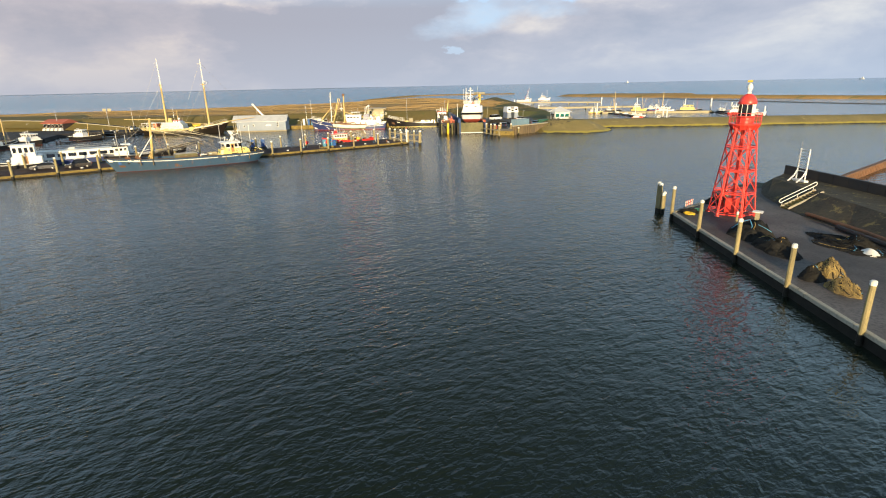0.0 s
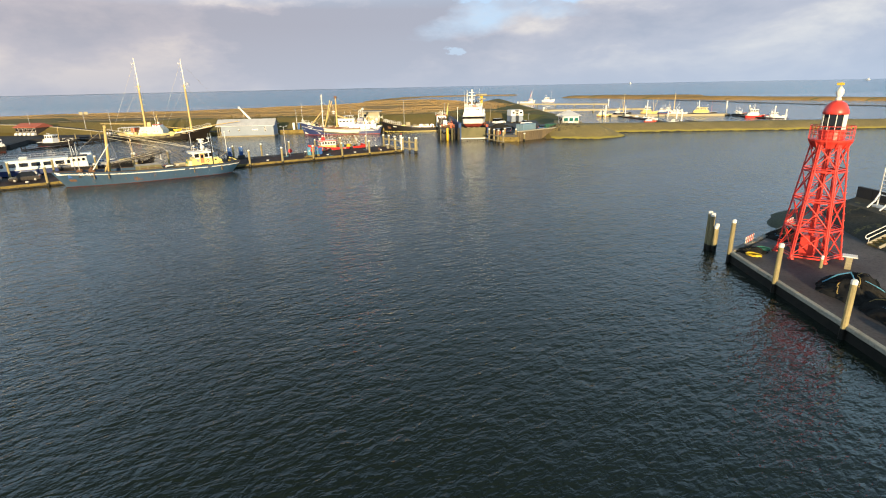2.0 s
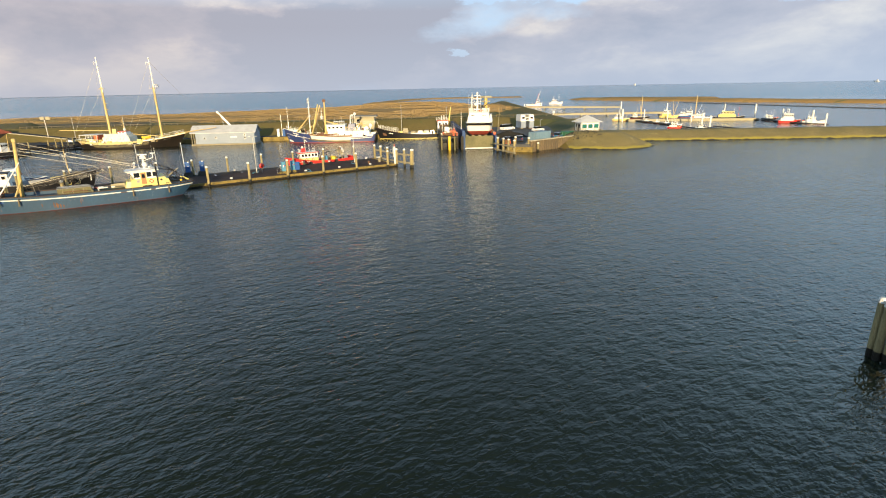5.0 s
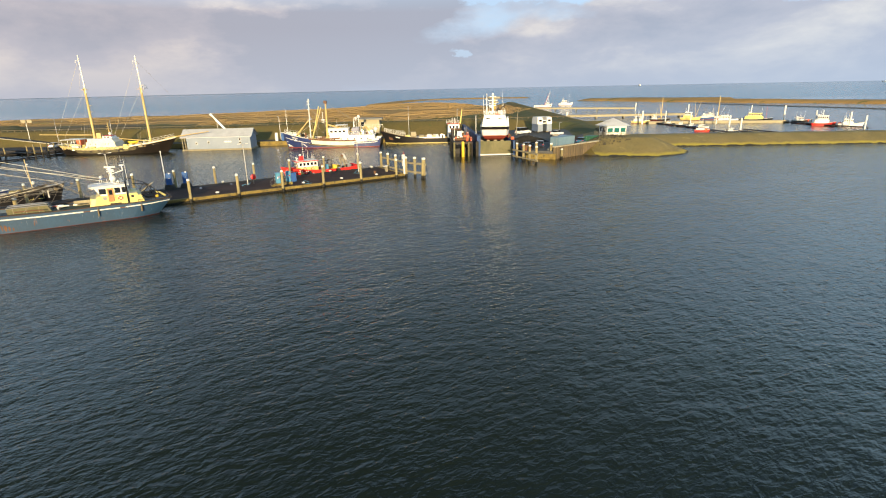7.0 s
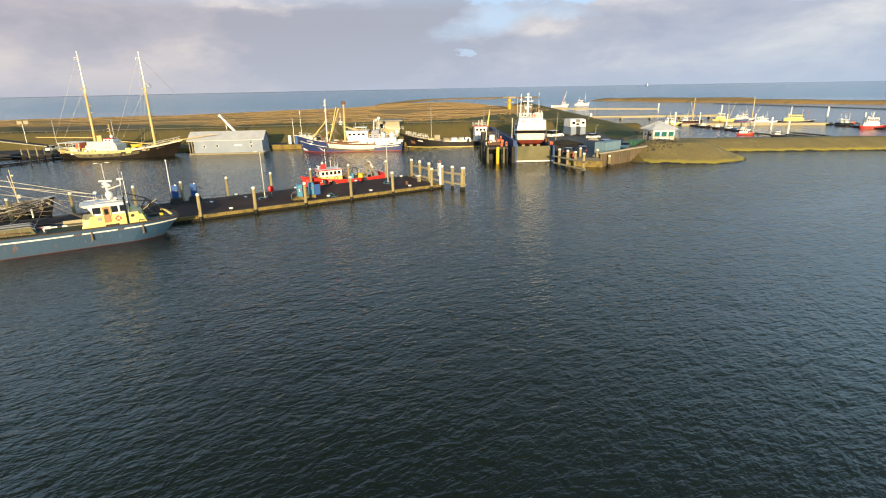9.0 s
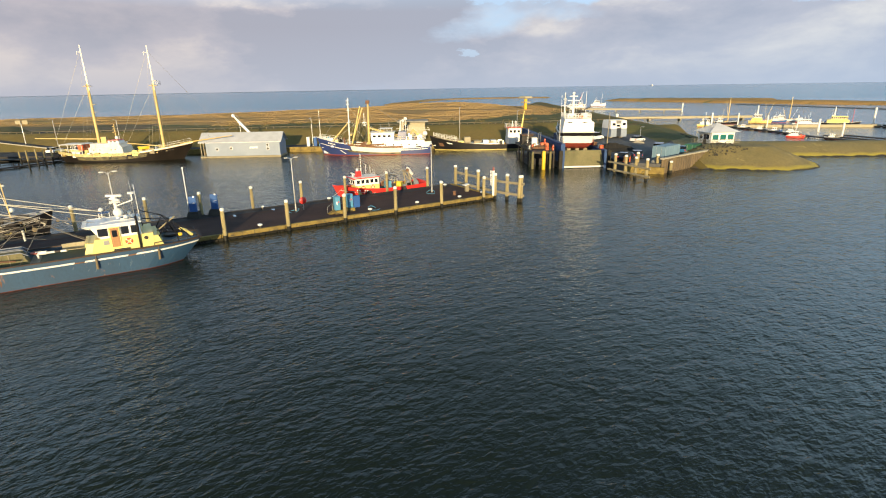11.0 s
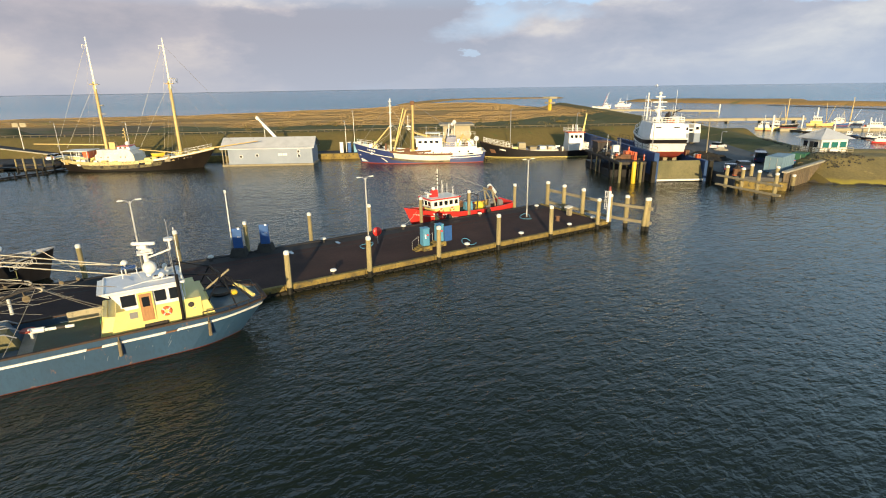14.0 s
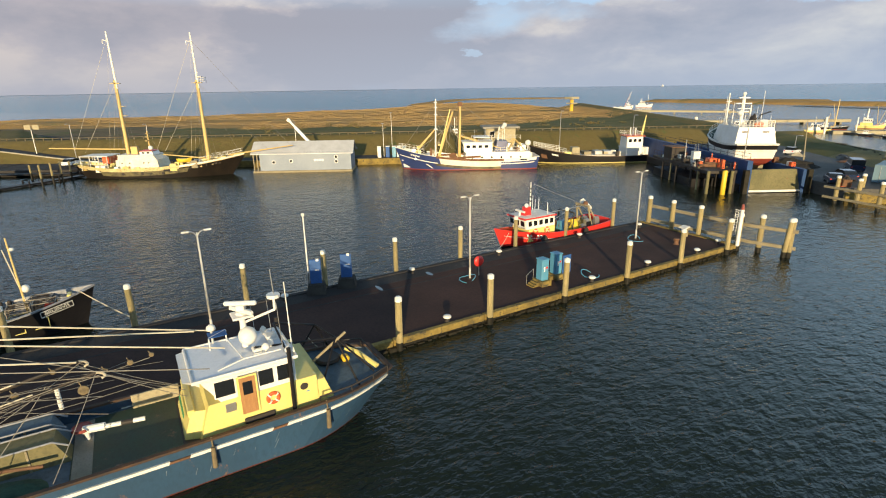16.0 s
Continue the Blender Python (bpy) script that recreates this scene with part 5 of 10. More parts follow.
    rod(bm, (0, 0, 14.5), (0, 0, 15.0), 0.03, n=6)
    box(bm, -0.4, 0.25, -0.02, 0.02, 14.75, 14.95, 0.01)
    part("weather_vane", bm, YELLOW, t, "gilt weather vane")


light_tower()


def net_heap(x, y, z, rx, ry, h, mat, seed, label, turn=0.0):
    ob = thing("net_heap", label, "fishing net", pose(x, y, z, 0, 0, turn), "heaps of nets")
    part("bulk", mound_mesh(B(), rx, ry, h, seed, 48, 16, 0.3), mat, ob, smooth=True)
    # loose strands that loop over the bulk
    rnd = random.Random(seed)
    for mt, count in ((mat, 70), (STRAND, 60 if mat is NETBROWN else 4), (NETDARK, 30), (TURQ, 3)):
        bm = B()
        for k in range(count):
            a, f, da, df = rnd.uniform(0, 6.28), rnd.uniform(0.1, 0.9), rnd.uniform(-0.22, 0.22), rnd.uniform(-0.12, 0.12)
            pts = []
            for i in range(7):
                f2 = min(1.0, max(0.03, f + df * i + rnd.uniform(-0.04, 0.04)))
                nz = noise.noise(Vector((math.cos(a) * 2.1 * f2 + seed, math.sin(a) * 2.1 * f2, seed * 1.7)))
                rr = f2 * (1 + 0.24 * nz)
                pts.append((rx * rr * math.cos(a), ry * rr * math.sin(a), max(0.03, h * (1 - f2 ** 1.7) * (1 + 0.39 * nz) + rnd.uniform(-0.02, 0.09))))
                a += da
            path(bm, pts, rnd.uniform(0.02, 0.045), 4)
        tagged(part("strand", bm, mt, ob), kind="stuff")
    return ob


net_heap(102.3, 18.2, JZ, 2.5, 1.8, 1.5, NETDARK, 1.3, "heap of black fishing net with blue rope", -30)
net_heap(105.8, 15.6, JZ, 2.6, 1.5, 1.1, NETDARK, 2.6, "low heap of black and brown net", -35)
net_heap(111.3, 12.3, JZ, 1.1, 0.95, 1.35, NETBROWN, 4.1, "ochre heap of rope and net", 0)
net_heap(110.9, 10.3, JZ, 0.95, 0.8, 0.95, NETDARK, 5.7, "dark net bundle beside the ochre heap", 20)
net_heap(113.4, 9.3, JZ, 1.45, 0.85, 0.95, NETBROWN, 6.2, "ochre and yellow net heap on the quay", -30)
net_heap(108.6, 22.4, JZ, 3.9, 2.3, 0.3, NETDARK, 7.7, "wide low spread of dark net", -30)
net_heap(109.5, 22.6, JZ, 1.8, 1.2, 0.9, NETDARK, 8.4, "small dark net pile on the spread net", 0)
wb_ = part("plastic_bundle", mound_mesh(B(), 0.95, 0.55, 0.55, 9.3, 24, 10, 0.08), CAP, smooth=True)
wb_.matrix_world = pose(111.1, 20.7, JZ, 0, 0, -20)
tagged(wb_, "smooth bundle under a white plastic sheet", "bundle")
net_heap(92.9, 22.6, JZ, 1.3, 0.9, 0.35, NETDARK, 10.2, "dark rope pile at the jetty corner", 40)
net_heap(92.6, 29.6, JZ, 1.9, 1.5, 0.9, NETDARK, 12.2, "dark heap behind the tower", 40)


def coil(x, y, z, r, mat, label, turns=4):
    t = thing("rope_coil", label, "rope", pose(x, y, z), "rope coils")
    pts = [((r + 0.05 * math.sin(a * 1.7)) * math.cos(a), (r + 0.06 * math.cos(a * 2.3)) * math.sin(a) * 0.8, 0.04 + 0.02 * a / math.pi) for a in span(0, turns * 2 * math.pi, turns * 14)]
    part("coil", path(B(), pts, 0.035, 5), mat, t)


coil(93.6, 21.4, JZ + 0.05, 0.6, YELLOW, "bright yellow rope coil on the jetty")
coil(93.2, 23.9, JZ + 0.05, 0.55, material("green_rope", (0.05, 0.22, 0.16), rough=0.9, scale=4, fine=20), "green rope coil on the jetty")
strap = thing("blue_rope", "light blue rope thrown over the net heap", "rope", pose(102.0, 18.4, JZ))
part("rope", path(B(), [(-1.6, -0.5, 0.5), (-0.8, -0.4, 1.3), (-0.1, -0.2, 1.65), (0.5, -0.8, 1.2), (0.6, -1.4, 0.5), (0.7, -1.7, 0.1)], 0.05, 5), TURQ, strap)


def barrier(m):
    t = thing("warning_barrier", "red and white striped warning barrier", "barrier", m, "warning barriers")
    for z in (0.5, 0.85):
        bd = part("board", box(B(), -1.0, 1.0, -0.03, 0.03, z - 0.13, z + 0.13, 0.01), CAP, t)
        for k in range(4):
            part("stripe", box(B(), -0.9 + k * 0.5, -0.65 + k * 0.5, -0.036, 0.036, z - 0.131, z + 0.131, 0.004), BOAT_RED, bd)
    for s in (-0.8, 0.8):
        part("leg", box(B(), s - 0.03, s + 0.03, -0.05, 0.05, 0, 0.95, 0.01), STEEL, t)


barrier(pose(91.6, 24.4, JZ, 0, 0, 98))
barrier(pose(90.8, 33.8, JZ, 0, 0, 98))


def stand_table(x, y, h, label):
    t = thing("sign_stand", label, "sign", pose(x, y, JZ, 0, 0, 20))
    part("post", box(B(), -0.22, 0.22, -0.22, 0.22, 0, h, 0.02), TIMBER, t)
    part("panel", box(B(), -0.5, 0.5, -0.32, 0.32, h, h + 0.1, 0.02, Matrix.Rotation(radians(6), 4, "X")), CAP, t)


stand_table(99.7, 24.2, 1.1, "low timber stand with a pale slanting panel")
mooring_post(pose(98.4, 22.6, JZ - 0.05), 1.1, 0.12, low=0.0, dark=0.1, label="short timber post with a white cap by the tower", name="marker_post")


def jetty_stair():
    a, b = Vector((98.5, 32.8, JZ)), Vector((100.4, 36.4, JZ + 1.9))
    t = thing("stairs", "pale concrete stairs with a steel handrail up the bank", "stairs", pose(0, 0, 0))
    d = Vector((b.x - a.x, b.y - a.y)).normalized()
    sd = Vector((-d.y, d.x))
    for i in range(10):
        p = a.lerp(b, (i + 0.5) / 10)
        m = Matrix.Translation(p) @ Matrix.Rotation(math.atan2(d.y, d.x), 4, "Z")
        part("step", box(B(), -0.22, 0.24, -0.55, 0.55, -0.35, 0.09, 0.02, m), ALGAE, t)
    bm = B()
    o = Vector((sd.x, sd.y, 0)) * 0.75
    up = Vector((0, 0, 1.0))
    lo, hi = a + o + up * 0.55, b + o + up * 0.55
    path(bm, [lo, lo + up * 0.12 - Vector((d.x, d.y, 0)) * 0.18, lo + up * 0.33 - Vector((d.x, d.y, 0)) * 0.18, lo + up * 0.45, hi + up * 0.45, hi + up * 0.33 + Vector((d.x, d.y, 0)) * 0.18, hi + up * 0.12 + Vector((d.x, d.y, 0)) * 0.18, hi, lo], 0.045)
    for f in (0.05, 0.5, 0.95):
        p = a.lerp(b, f) + o
        rod(bm, p, p + up * 0.6, 0.035, n=6)
    part("handrail", bm, CAP, t)
    for sgn in (-0.62, 0.62):
        e = Vector((sd.x, sd.y, 0)) * sgn
        part("string", rod(B(), a + e + up * 0.05, b + e + up * 0.05, 0.17, n=4), PALECONCRETE, t)


jetty_stair()
rackm = pose(96.0, 41.6, JZ + 1.9, 0, 0, -28)
rk = thing("tide_gauge_frame", "white steel ladder frame standing on the walkway", "frame", rackm)
for s in (-1, 1):
    part("post", box(B(), s * 0.75 - 0.08, s * 0.75 + 0.08, -0.08, 0.08, 0, 4.2, 0.03), WHITE, rk)
    part("strut", path(B(), [(s * 0.75, 0, 1.5), (s * 0.75, -0.35, 0.7), (s * 0.75, -1.1, 0)], 0.09, 6), WHITE, rk)
for k in range(8):
    part("rung", rod(B(), (-0.75, 0, 1.35 + 0.38 * k), (0.75, 0, 1.35 + 0.38 * k), 0.065, n=6), WHITE, rk)
part("aerial", rod(B(), (-0.75, 0, 4.2), (-0.75, 0, 5.0), 0.03, n=5), STEEL, rk)
part("base", box(B(), -1.1, 1.1, -0.3, 0.3, 0, 0.25, 0.03), WHITE, rk)
pipes = thing("rusty_pipe", "long rusty dredge pipe lying along the bank foot", "pipe", pose(0, 0, JZ))
part("pipe", path(B(), [(101.8, 30.6, 0.35), (104.8, 28.9, 0.4), (108.5, 26.8, 0.4), (116.0, 21.5, 0.4)], 0.22, 8), RUST, pipes)
pipes2 = thing("black_pipe", "black pipe lying along the bank foot", "pipe", pose(0, 0, JZ))
part("pipe", path(B(), [(106.0, 27.4, 0.3), (112.0, 23.4, 0.3), (126.0, 13.4, 0.3)], 0.25, 8), DARKSTEEL, pipes2)

# ---- vessels at the mole ----


def face(x, y, z, turn=0.0, tilt=0.0):
    """A pose for a panel that faces -y before the turn; tilt leans its top back."""
    return pose(x, y, z, -tilt, 0, turn)


def frustum(bm, x0, x1, y0, y1, z0, z1, front=0.0, back=0.0, side=0.0):
    """A deckhouse form whose upper edge draws in at the front (+y), back and sides."""
    return prism(bm, [(x0, y0), (x1, y0), (x1, y1), (x0, y1)], z0, z1, [(x0 + side, y0 + back), (x1 - side, y0 + back), (x1 - side, y1 - front), (x0 + side, y1 - front)])


def lifebuoy(parent, m, r=0.36):
    bm = B()
    ring = [[], []]
    n, k = 20, 8
    vs = []
    for i in range(n):
        a = 2 * math.pi * i / n
        row = []
        for jj in range(k):
            b = 2 * math.pi * jj / k
            rr = r + 0.085 * math.cos(b)
            row.append(bm.verts.new(m @ Vector((rr * math.cos(a), 0.085 * math.sin(b), rr * math.sin(a)))))
        vs.append(row)
    for i in range(n):
        for jj in range(k):
            bm.faces.new((vs[i][jj], vs[(i + 1) % n][jj], vs[(i + 1) % n][(jj + 1) % k], vs[i][(jj + 1) % k]))
    ob = part("lifebuoy", bm, ORANGE, parent, "orange lifebuoy with pale bands", smooth=True)
    bm = B()
    for i in range(4):
        a = math.pi / 4 + math.pi / 2 * i
        rod(bm, m @ Vector((r * 0.93 * math.cos(a - 0.14), 0, r * 0.93 * math.sin(a - 0.14))), m @ Vector((r * 0.93 * math.cos(a + 0.14), 0, r * 0.93 * math.sin(a + 0.14))), 0.115, n=8)
    part("band", bm, CAP, ob)


def radome(parent, x, y, z, r):
    part("radome", ball(B(), (x, y, z), r), CAP, parent, smooth=True)


def blue_trawler():
    t = thing("fishing_trawler", "slate blue trawler with a yellow wheelhouse moored along the mole", "fishing boat", pose(3.5, -18.5, 0, 0, 0, 180))
    h = Hull(31.2, 5.5, 2.08, 0.8, 0.0, rake=2.3, tuck=2.6, depth=0.7, entry=0.60, aft=0.13, aft_width=0.55, power=2.1, flare=0.34, n=40)
    hull_parts(t, h, BLUE, DECKBLUE, bulwark=0.52, boot=0.05, boot_mat=BOOTDARK, rail_mat=RAILRUST, inner=BLUE)
    part("poop_deck", h.floor(B(), lambda k: h.sheer(k) - 0.16, -0.1, 0.0, 0.115), DECKBLUE, t)
    # the white strake in three lengths, with a rusty lower edge
    s = h.sheer
    for a, b in ((0.004, 0.175), (0.196, 0.305), (0.33, 0.955)):
        for side in (-1, 1):
            bm = B()
            rows = []
            for k in span(a, b, 22):
                z = s(k) - 0.46 + 0.14 * max(0, 0.2 - k) / 0.2
                rows.append([bm.verts.new(h.at(k, zz, side, o)) for zz, o in ((z - 0.07, 0.0), (z - 0.07, 0.08), (z + 0.07, 0.08), (z + 0.07, 0.0))])
            for p, r in zip(rows, rows[1:]):
                for i in range(3):
                    bm.faces.new((p[i], r[i], r[i + 1], p[i + 1]))
            part("white_strake", bm, CAP, t)
    for side in (-1, 1):
        bm = B()
        rows = []
        for k in span(0.03, 0.96, 40):
            z = s(k) - 0.49 + 0.14 * max(0, 0.2 - k) / 0.2
            rows.append([bm.verts.new(h.at(k, zz, side, o)) for zz, o in ((z - 0.05, 0.0), (z - 0.05, 0.06), (z + 0.05, 0.06), (z + 0.05, 0.0))])
        for p, r in zip(rows, rows[1:]):
            for i in range(3):
                bm.faces.new((p[i], r[i], r[i + 1], p[i + 1]))
        part("rubbing_strake", bm, RUST, t)
    # registration as plain bars, and the white flash at the bow
    for side in (-1, 1):
        bm = B()
        for k in range(5):
            a = 0.875 - k * 0.012 - (0.012 if k > 1 else 0)
            z = s(a) - 0.42
            pts = [h.at(a, z - 0.2, side, 0.012), h.at(a - 0.008, z - 0.2, side, 0.012), h.at(a - 0.008, z + 0.2, side, 0.012), h.at(a, z + 0.2, side, 0.012)]
            bm.faces.new([bm.verts.new(p) for p in pts])
        part("registration", bm, CAP, t, "pale registration marks")
        bm = B()
        pts = [h.at(0.985, s(0.985) - 0.12, side, 0.015), h.at(0.985, s(0.985) - 0.75, side, 0.015), h.at(0.925, s(0.925) - 0.5, side, 0.015)]
        bm.faces.new([bm.verts.new(p) for p in pts])
        part("bow_flash", bm, CAP, t)
        bm = B()
        pts = [h.at(0.95, 1.35, side, 0.02), h.at(0.95, 0.95, side, 0.02), h.at(0.915, 0.95, side, 0.02), h.at(0.915, 1.35, side, 0.02)]
        bm.faces.new([bm.verts.new(p) for p in pts])
        part("anchor_recess", bm, RUST, t, "rusty anchor recess")
    for side, k in ((-1, 0.283), (-1, 0.125), (-1, 0.80), (-1, 0.73), (1, 0.4), (1, 0.7)):
        p = h.at(k, s(k), side, 0.1)
        bm = B()
        rod(bm, p + Vector((-side * 0.15, 0, 0.08)), p + Vector((0, 0, -0.35)), 0.035, n=6)
        rod(bm, p + Vector((side * 0.04, 0, -0.3)), p + Vector((side * 0.06, 0.03, -1.25)), 0.09, 0.11, n=8)
        part("rope_fender", bm, FENDER, t)
    # scrapes down the paint and a rusty patch
    rnd = random.Random(17)
    for side in (-1, 1):
        bm = B()
        for k in range(12):
            a, z = rnd.uniform(0.05, 0.30) if k < 8 else rnd.uniform(0.3, 0.9), rnd.uniform(0.75, 1.45)
            d, wd = rnd.uniform(0.1, 0.45), rnd.uniform(0.0003, 0.0006)
            bm.faces.new([bm.verts.new(h.at(aa, zz, side, 0.008)) for aa, zz in ((a, z), (a + wd, z), (a + wd - 0.001, z - d), (a - 0.001, z - d))])
        tagged(part("scrape", bm, STEELDECK, t, "pale scrapes in the hull paint"), kind="stuff")
        for a, z, da, dz in ((0.60, 0.72, 0.006, 0.38), (0.588, 0.6, 0.004, 0.30), (0.612, 0.8, 0.003, 0.42), (0.575, 0.5, 0.003, 0.22), (0.66, 0.9, 0.0025, 0.22), (0.50, 0.8, 0.002, 0.25)):
            bm = B()
            ring = [bm.verts.new(h.at(a + da * (1 + 0.3 * math.sin(5 * i)) * math.cos(i * 0.6283), z + dz * (1 + 0.3 * math.cos(7 * i)) * math.sin(i * 0.6283), side, 0.012)) for i in range(10)]
            bm.faces.new(ring)
            part("rust_patch", bm, RUST, t, "rusty patch on the hull")
    dk = 1.56
    # green working deck before the wheelhouse
    part("work_deck", box(B(), -2.45, 2.4, -6.4, -1.75, dk - 0.2, dk + 0.06, 0.02), DECKGREEN, t, "worn green working deck")
    part("drain_strip", box(B(), -2.3, 2.1, -6.45, -5.75, dk, dk + 0.1, 0.02), DARKSTEEL, t)
    part("drain_strip", box(B(), -2.3, 2.3, -2.5, -1.8, dk, dk + 0.085, 0.02), CONCRETE, t)
    # sorting tables and bins
    for x, y0, wide in ((-0.42, -1.8, 1.05), (1.05, -1.6, 0.9)):
        bm = prism(B(), [(x, y0), (x + wide, y0), (x + wide, 2.8), (x, 2.8)], dk, dk + 1.05, [(x, y0 + 0.45), (x + wide, y0 + 0.45), (x + wide, 2.8), (x, 2.8)])
        bn = part("fish_bin", bm, OLIVE if x < 0 else DECKBLUE, t, "stained grey bin with a pale rim")
        part("bin_rim", path(B(), [(x, y0 - 0.02, dk + 0.75), (x, y0 + 0.5, dk + 1.08), (x, 2.8, dk + 1.08), (x + wide, 2.8, dk + 1.08), (x + wide, y0 + 0.5, dk + 1.08), (x + wide, y0 - 0.02, dk + 0.75)], 0.04, 6), STEELDECK, bn)
        for k in range(3):
            part("bin_rib", box(B(), x - 0.04, x + 0.02, y0 + 1.3 + k * 1.3, y0 + 1.38 + k * 1.3, dk, dk + 1.02, 0.01), TIMBER, bn)
    part("green_net", mound_mesh(B(), 0.85, 1.6, 0.45, 3.3, 20, 6, 0.15), GREENNET, t).location = (-1.5, 0.4, dk)
    part("net_roller", path(B(), [(-1.05, -1.0, dk + 0.55), (-0.7, 0.2, dk + 0.6), (-0.6, 2.0, dk + 0.6)], 0.07, 7), RUST, t)
    bm = B()
    rod(bm, (0.75, -2.35, dk + 0.52), (0.32, -4.5, dk + 0.55), 0.1, n=10)
    rod(bm, (0.78, -2.2, dk + 0.55), (0.62, -3.0, dk + 0.55), 0.17, n=10)
    part("davit", bm, CAP, t, "folded white davit arm")
    part("davit_stripe", rod(B(), (0.5, -3.6, dk + 0.54), (0.41, -4.05, dk + 0.545), 0.108, n=10), DARKSTEEL, t)
    part("davit_head", lathe(B(), [(0.36, 0), (0.42, 0.06), (0.36, 0.14), (0.3, 0.12), (0.05, 0.1)], 16, (0.95, -2.15, dk + 0.5)), BOOT, t, "red davit head")
    part("davit_foot", rod(B(), (0.75, -2.3, dk), (0.75, -2.3, dk + 0.5), 0.1, n=10), WHITE, t)
    part("inner_coaming", box(B(), 2.3, 2.42, -6.0, -4.0, dk, dk + 0.72, 0.03), BEIGE, t)
    # winches and crates forward of the bins
    for y, w in ((9.6, 1.7), (11.4, 1.2)):
        part("winch_drum", lathe(B(), [(0.55, -w), (0.55, -w + 0.08), (0.3, -w + 0.1), (0.3, w - 0.1), (0.55, w - 0.08), (0.55, w)], 14, (0, y, dk + 0.75), Matrix.Rotation(radians(90), 4, "Y")), RUST, t)
        part("winch_frame", box(B(), -w - 0.2, w + 0.2, y - 0.25, y + 0.25, dk, dk + 0.35, 0.03), DARKSTEEL, t)
    part("crate", box(B(), -2.0, -1.1, 8.6, 9.5, dk, dk + 0.7, 0.03), BOARD, t)
    part("crate", box(B(), -0.9, 0.2, 12.2, 13.2, s(0.9) - 1.1, s(0.9) - 0.4, 0.03), BOARD, t)
    # the foremast with its stays and booms
    mb, mt = Vector((0.1, 7.0, dk)), Vector((0.1, 6.3, 10.1))
    part("mast", rod(B(), mb, mt, 0.28, 0.2, 12), MAST, t, smooth=True)
    bm = box(B(), -0.3, 0.4, 6.1, 6.55, 9.75, 10.2, 0.06)
    part("mast_head", bm, MAST, t)
    for sx in (-1.8, 1.9):
        bm = B()
        rod(bm, (sx, 7.9, dk), (0.1 + sx * 0.1, 6.6, 4.4), 0.1, n=8)
        part("mast_strut", bm, MAST, t)
    part("mast_lamp_post", rod(B(), (-0.3, 11.4, dk + 0.5), (-0.3, 11.2, 7.4), 0.07, 0.05, 8), STEEL, t)
    part("fore_boom", rod(B(), (0.2, 9.8, 2.0), (-0.2, 6.3, 6.9), 0.09, 0.07, 8), WHITE, t)
    # the two derricks lie aft along the deck
    for sx, ye, ze in ((-0.1, -3.2, 5.0), (0.95, -2.6, 5.2)):
        bm = B()
        a, b = Vector((sx + 0.3, 7.4, 3.2)), Vector((sx, ye, ze))
        rod(bm, a, b, 0.075, 0.06, 8)
        rod(bm, a + Vector((0.16, 0, -0.2)), a.lerp(b, 0.9) + Vector((0.16, 0, -0.1)), 0.05, n=6)
        d = part("derrick", bm, DARKSTEEL, t, "black derrick boom")
        # a pale rod drawn as the highlight along the black boom
        part("derrick_edge", rod(B(), a + Vector((-0.06, 0, 0.08)), a.lerp(b, 0.8) + Vector((-0.06, 0, 0.07)), 0.03, n=5), BRIGHTWIRE, d)
        part("derrick_hook", path(B(), [b, b + Vector((0, -0.2, -0.05)), b + Vector((0, -0.3, -0.2)), b + Vector((0, -0.15, -0.3))], 0.05, 6), ROPE, d)
    # tackles and falls between the foremast and the wheelhouse roof
    for p, r, rad in (((0.1, 6.3, 9.9), (0.1, -3.0, 5.1), 0.016), ((0.3, 6.3, 9.6), (1.2, -7.6, 5.15), 0.033), ((0.1, 6.2, 8.9), (-0.6, -8.0, 4.95), 0.032),
                      ((-0.2, 6.2, 8.0), (0.3, -2.6, 5.45), 0.036), ((0.5, 6.2, 8.4), (1.0, -7.0, 5.35), 0.035), ((0.3, 6.3, 7.6), (-1.8, -7.2, 4.75), 0.022),
                      ((0.1, 6.3, 9.8), (0.0, 14.8, 3.4), 0.02), ((0.1, 6.3, 9.8), (0.3, 14.4, 3.4), 0.02), ((0.1, 6.3, 9.4), (-2.5, 5.0, 2.1), 0.02), ((0.1, 6.3, 9.4), (2.5, 5.0, 2.1), 0.02)):
        part("boom_line", rod(B(), p, r, rad, n=6), BRIGHTWIRE if rad > 0.03 else WIRE, t)
    bm = B()
    random.seed(4)
    for k in range(17):
        a = Vector((random.uniform(-1.5, 1.8), random.uniform(-5.6, 0.5), random.uniform(3.6, 5.4)))
        b = Vector((random.uniform(-1.2, 1.6), random.uniform(2.5, 8.0), random.uniform(2.6, 6.5)))
        path(bm, sag(a, b, 0.12, 4), random.choice((0.01, 0.013, 0.02)), 4)
    for p, r in (((-0.1, -3.2, 5.0), (-2.4, -1.4, 2.1)), ((0.95, -2.6, 5.1), (1.9, -6.2, 2.3)), ((-0.1, -3.2, 5.0), (0.3, -6.3, 2.9)), ((0.3, -2.6, 5.3), (-0.3, -6.3, 2.9)), ((0.95, -2.6, 5.1), (2.4, 1.6, 2.1)),
                 ((0.5, -0.5, 4.7), (1.6, 3.0, 2.1)), ((0.1, -3.2, 4.9), (1.5, -6.2, 2.5)), ((0.2, -1.5, 4.8), (-1.8, 1.0, 2.2))):
        path(bm, sag(p, r, 0.08, 4), 0.018, 4)
    part("rigging", bm, WIRE, t)
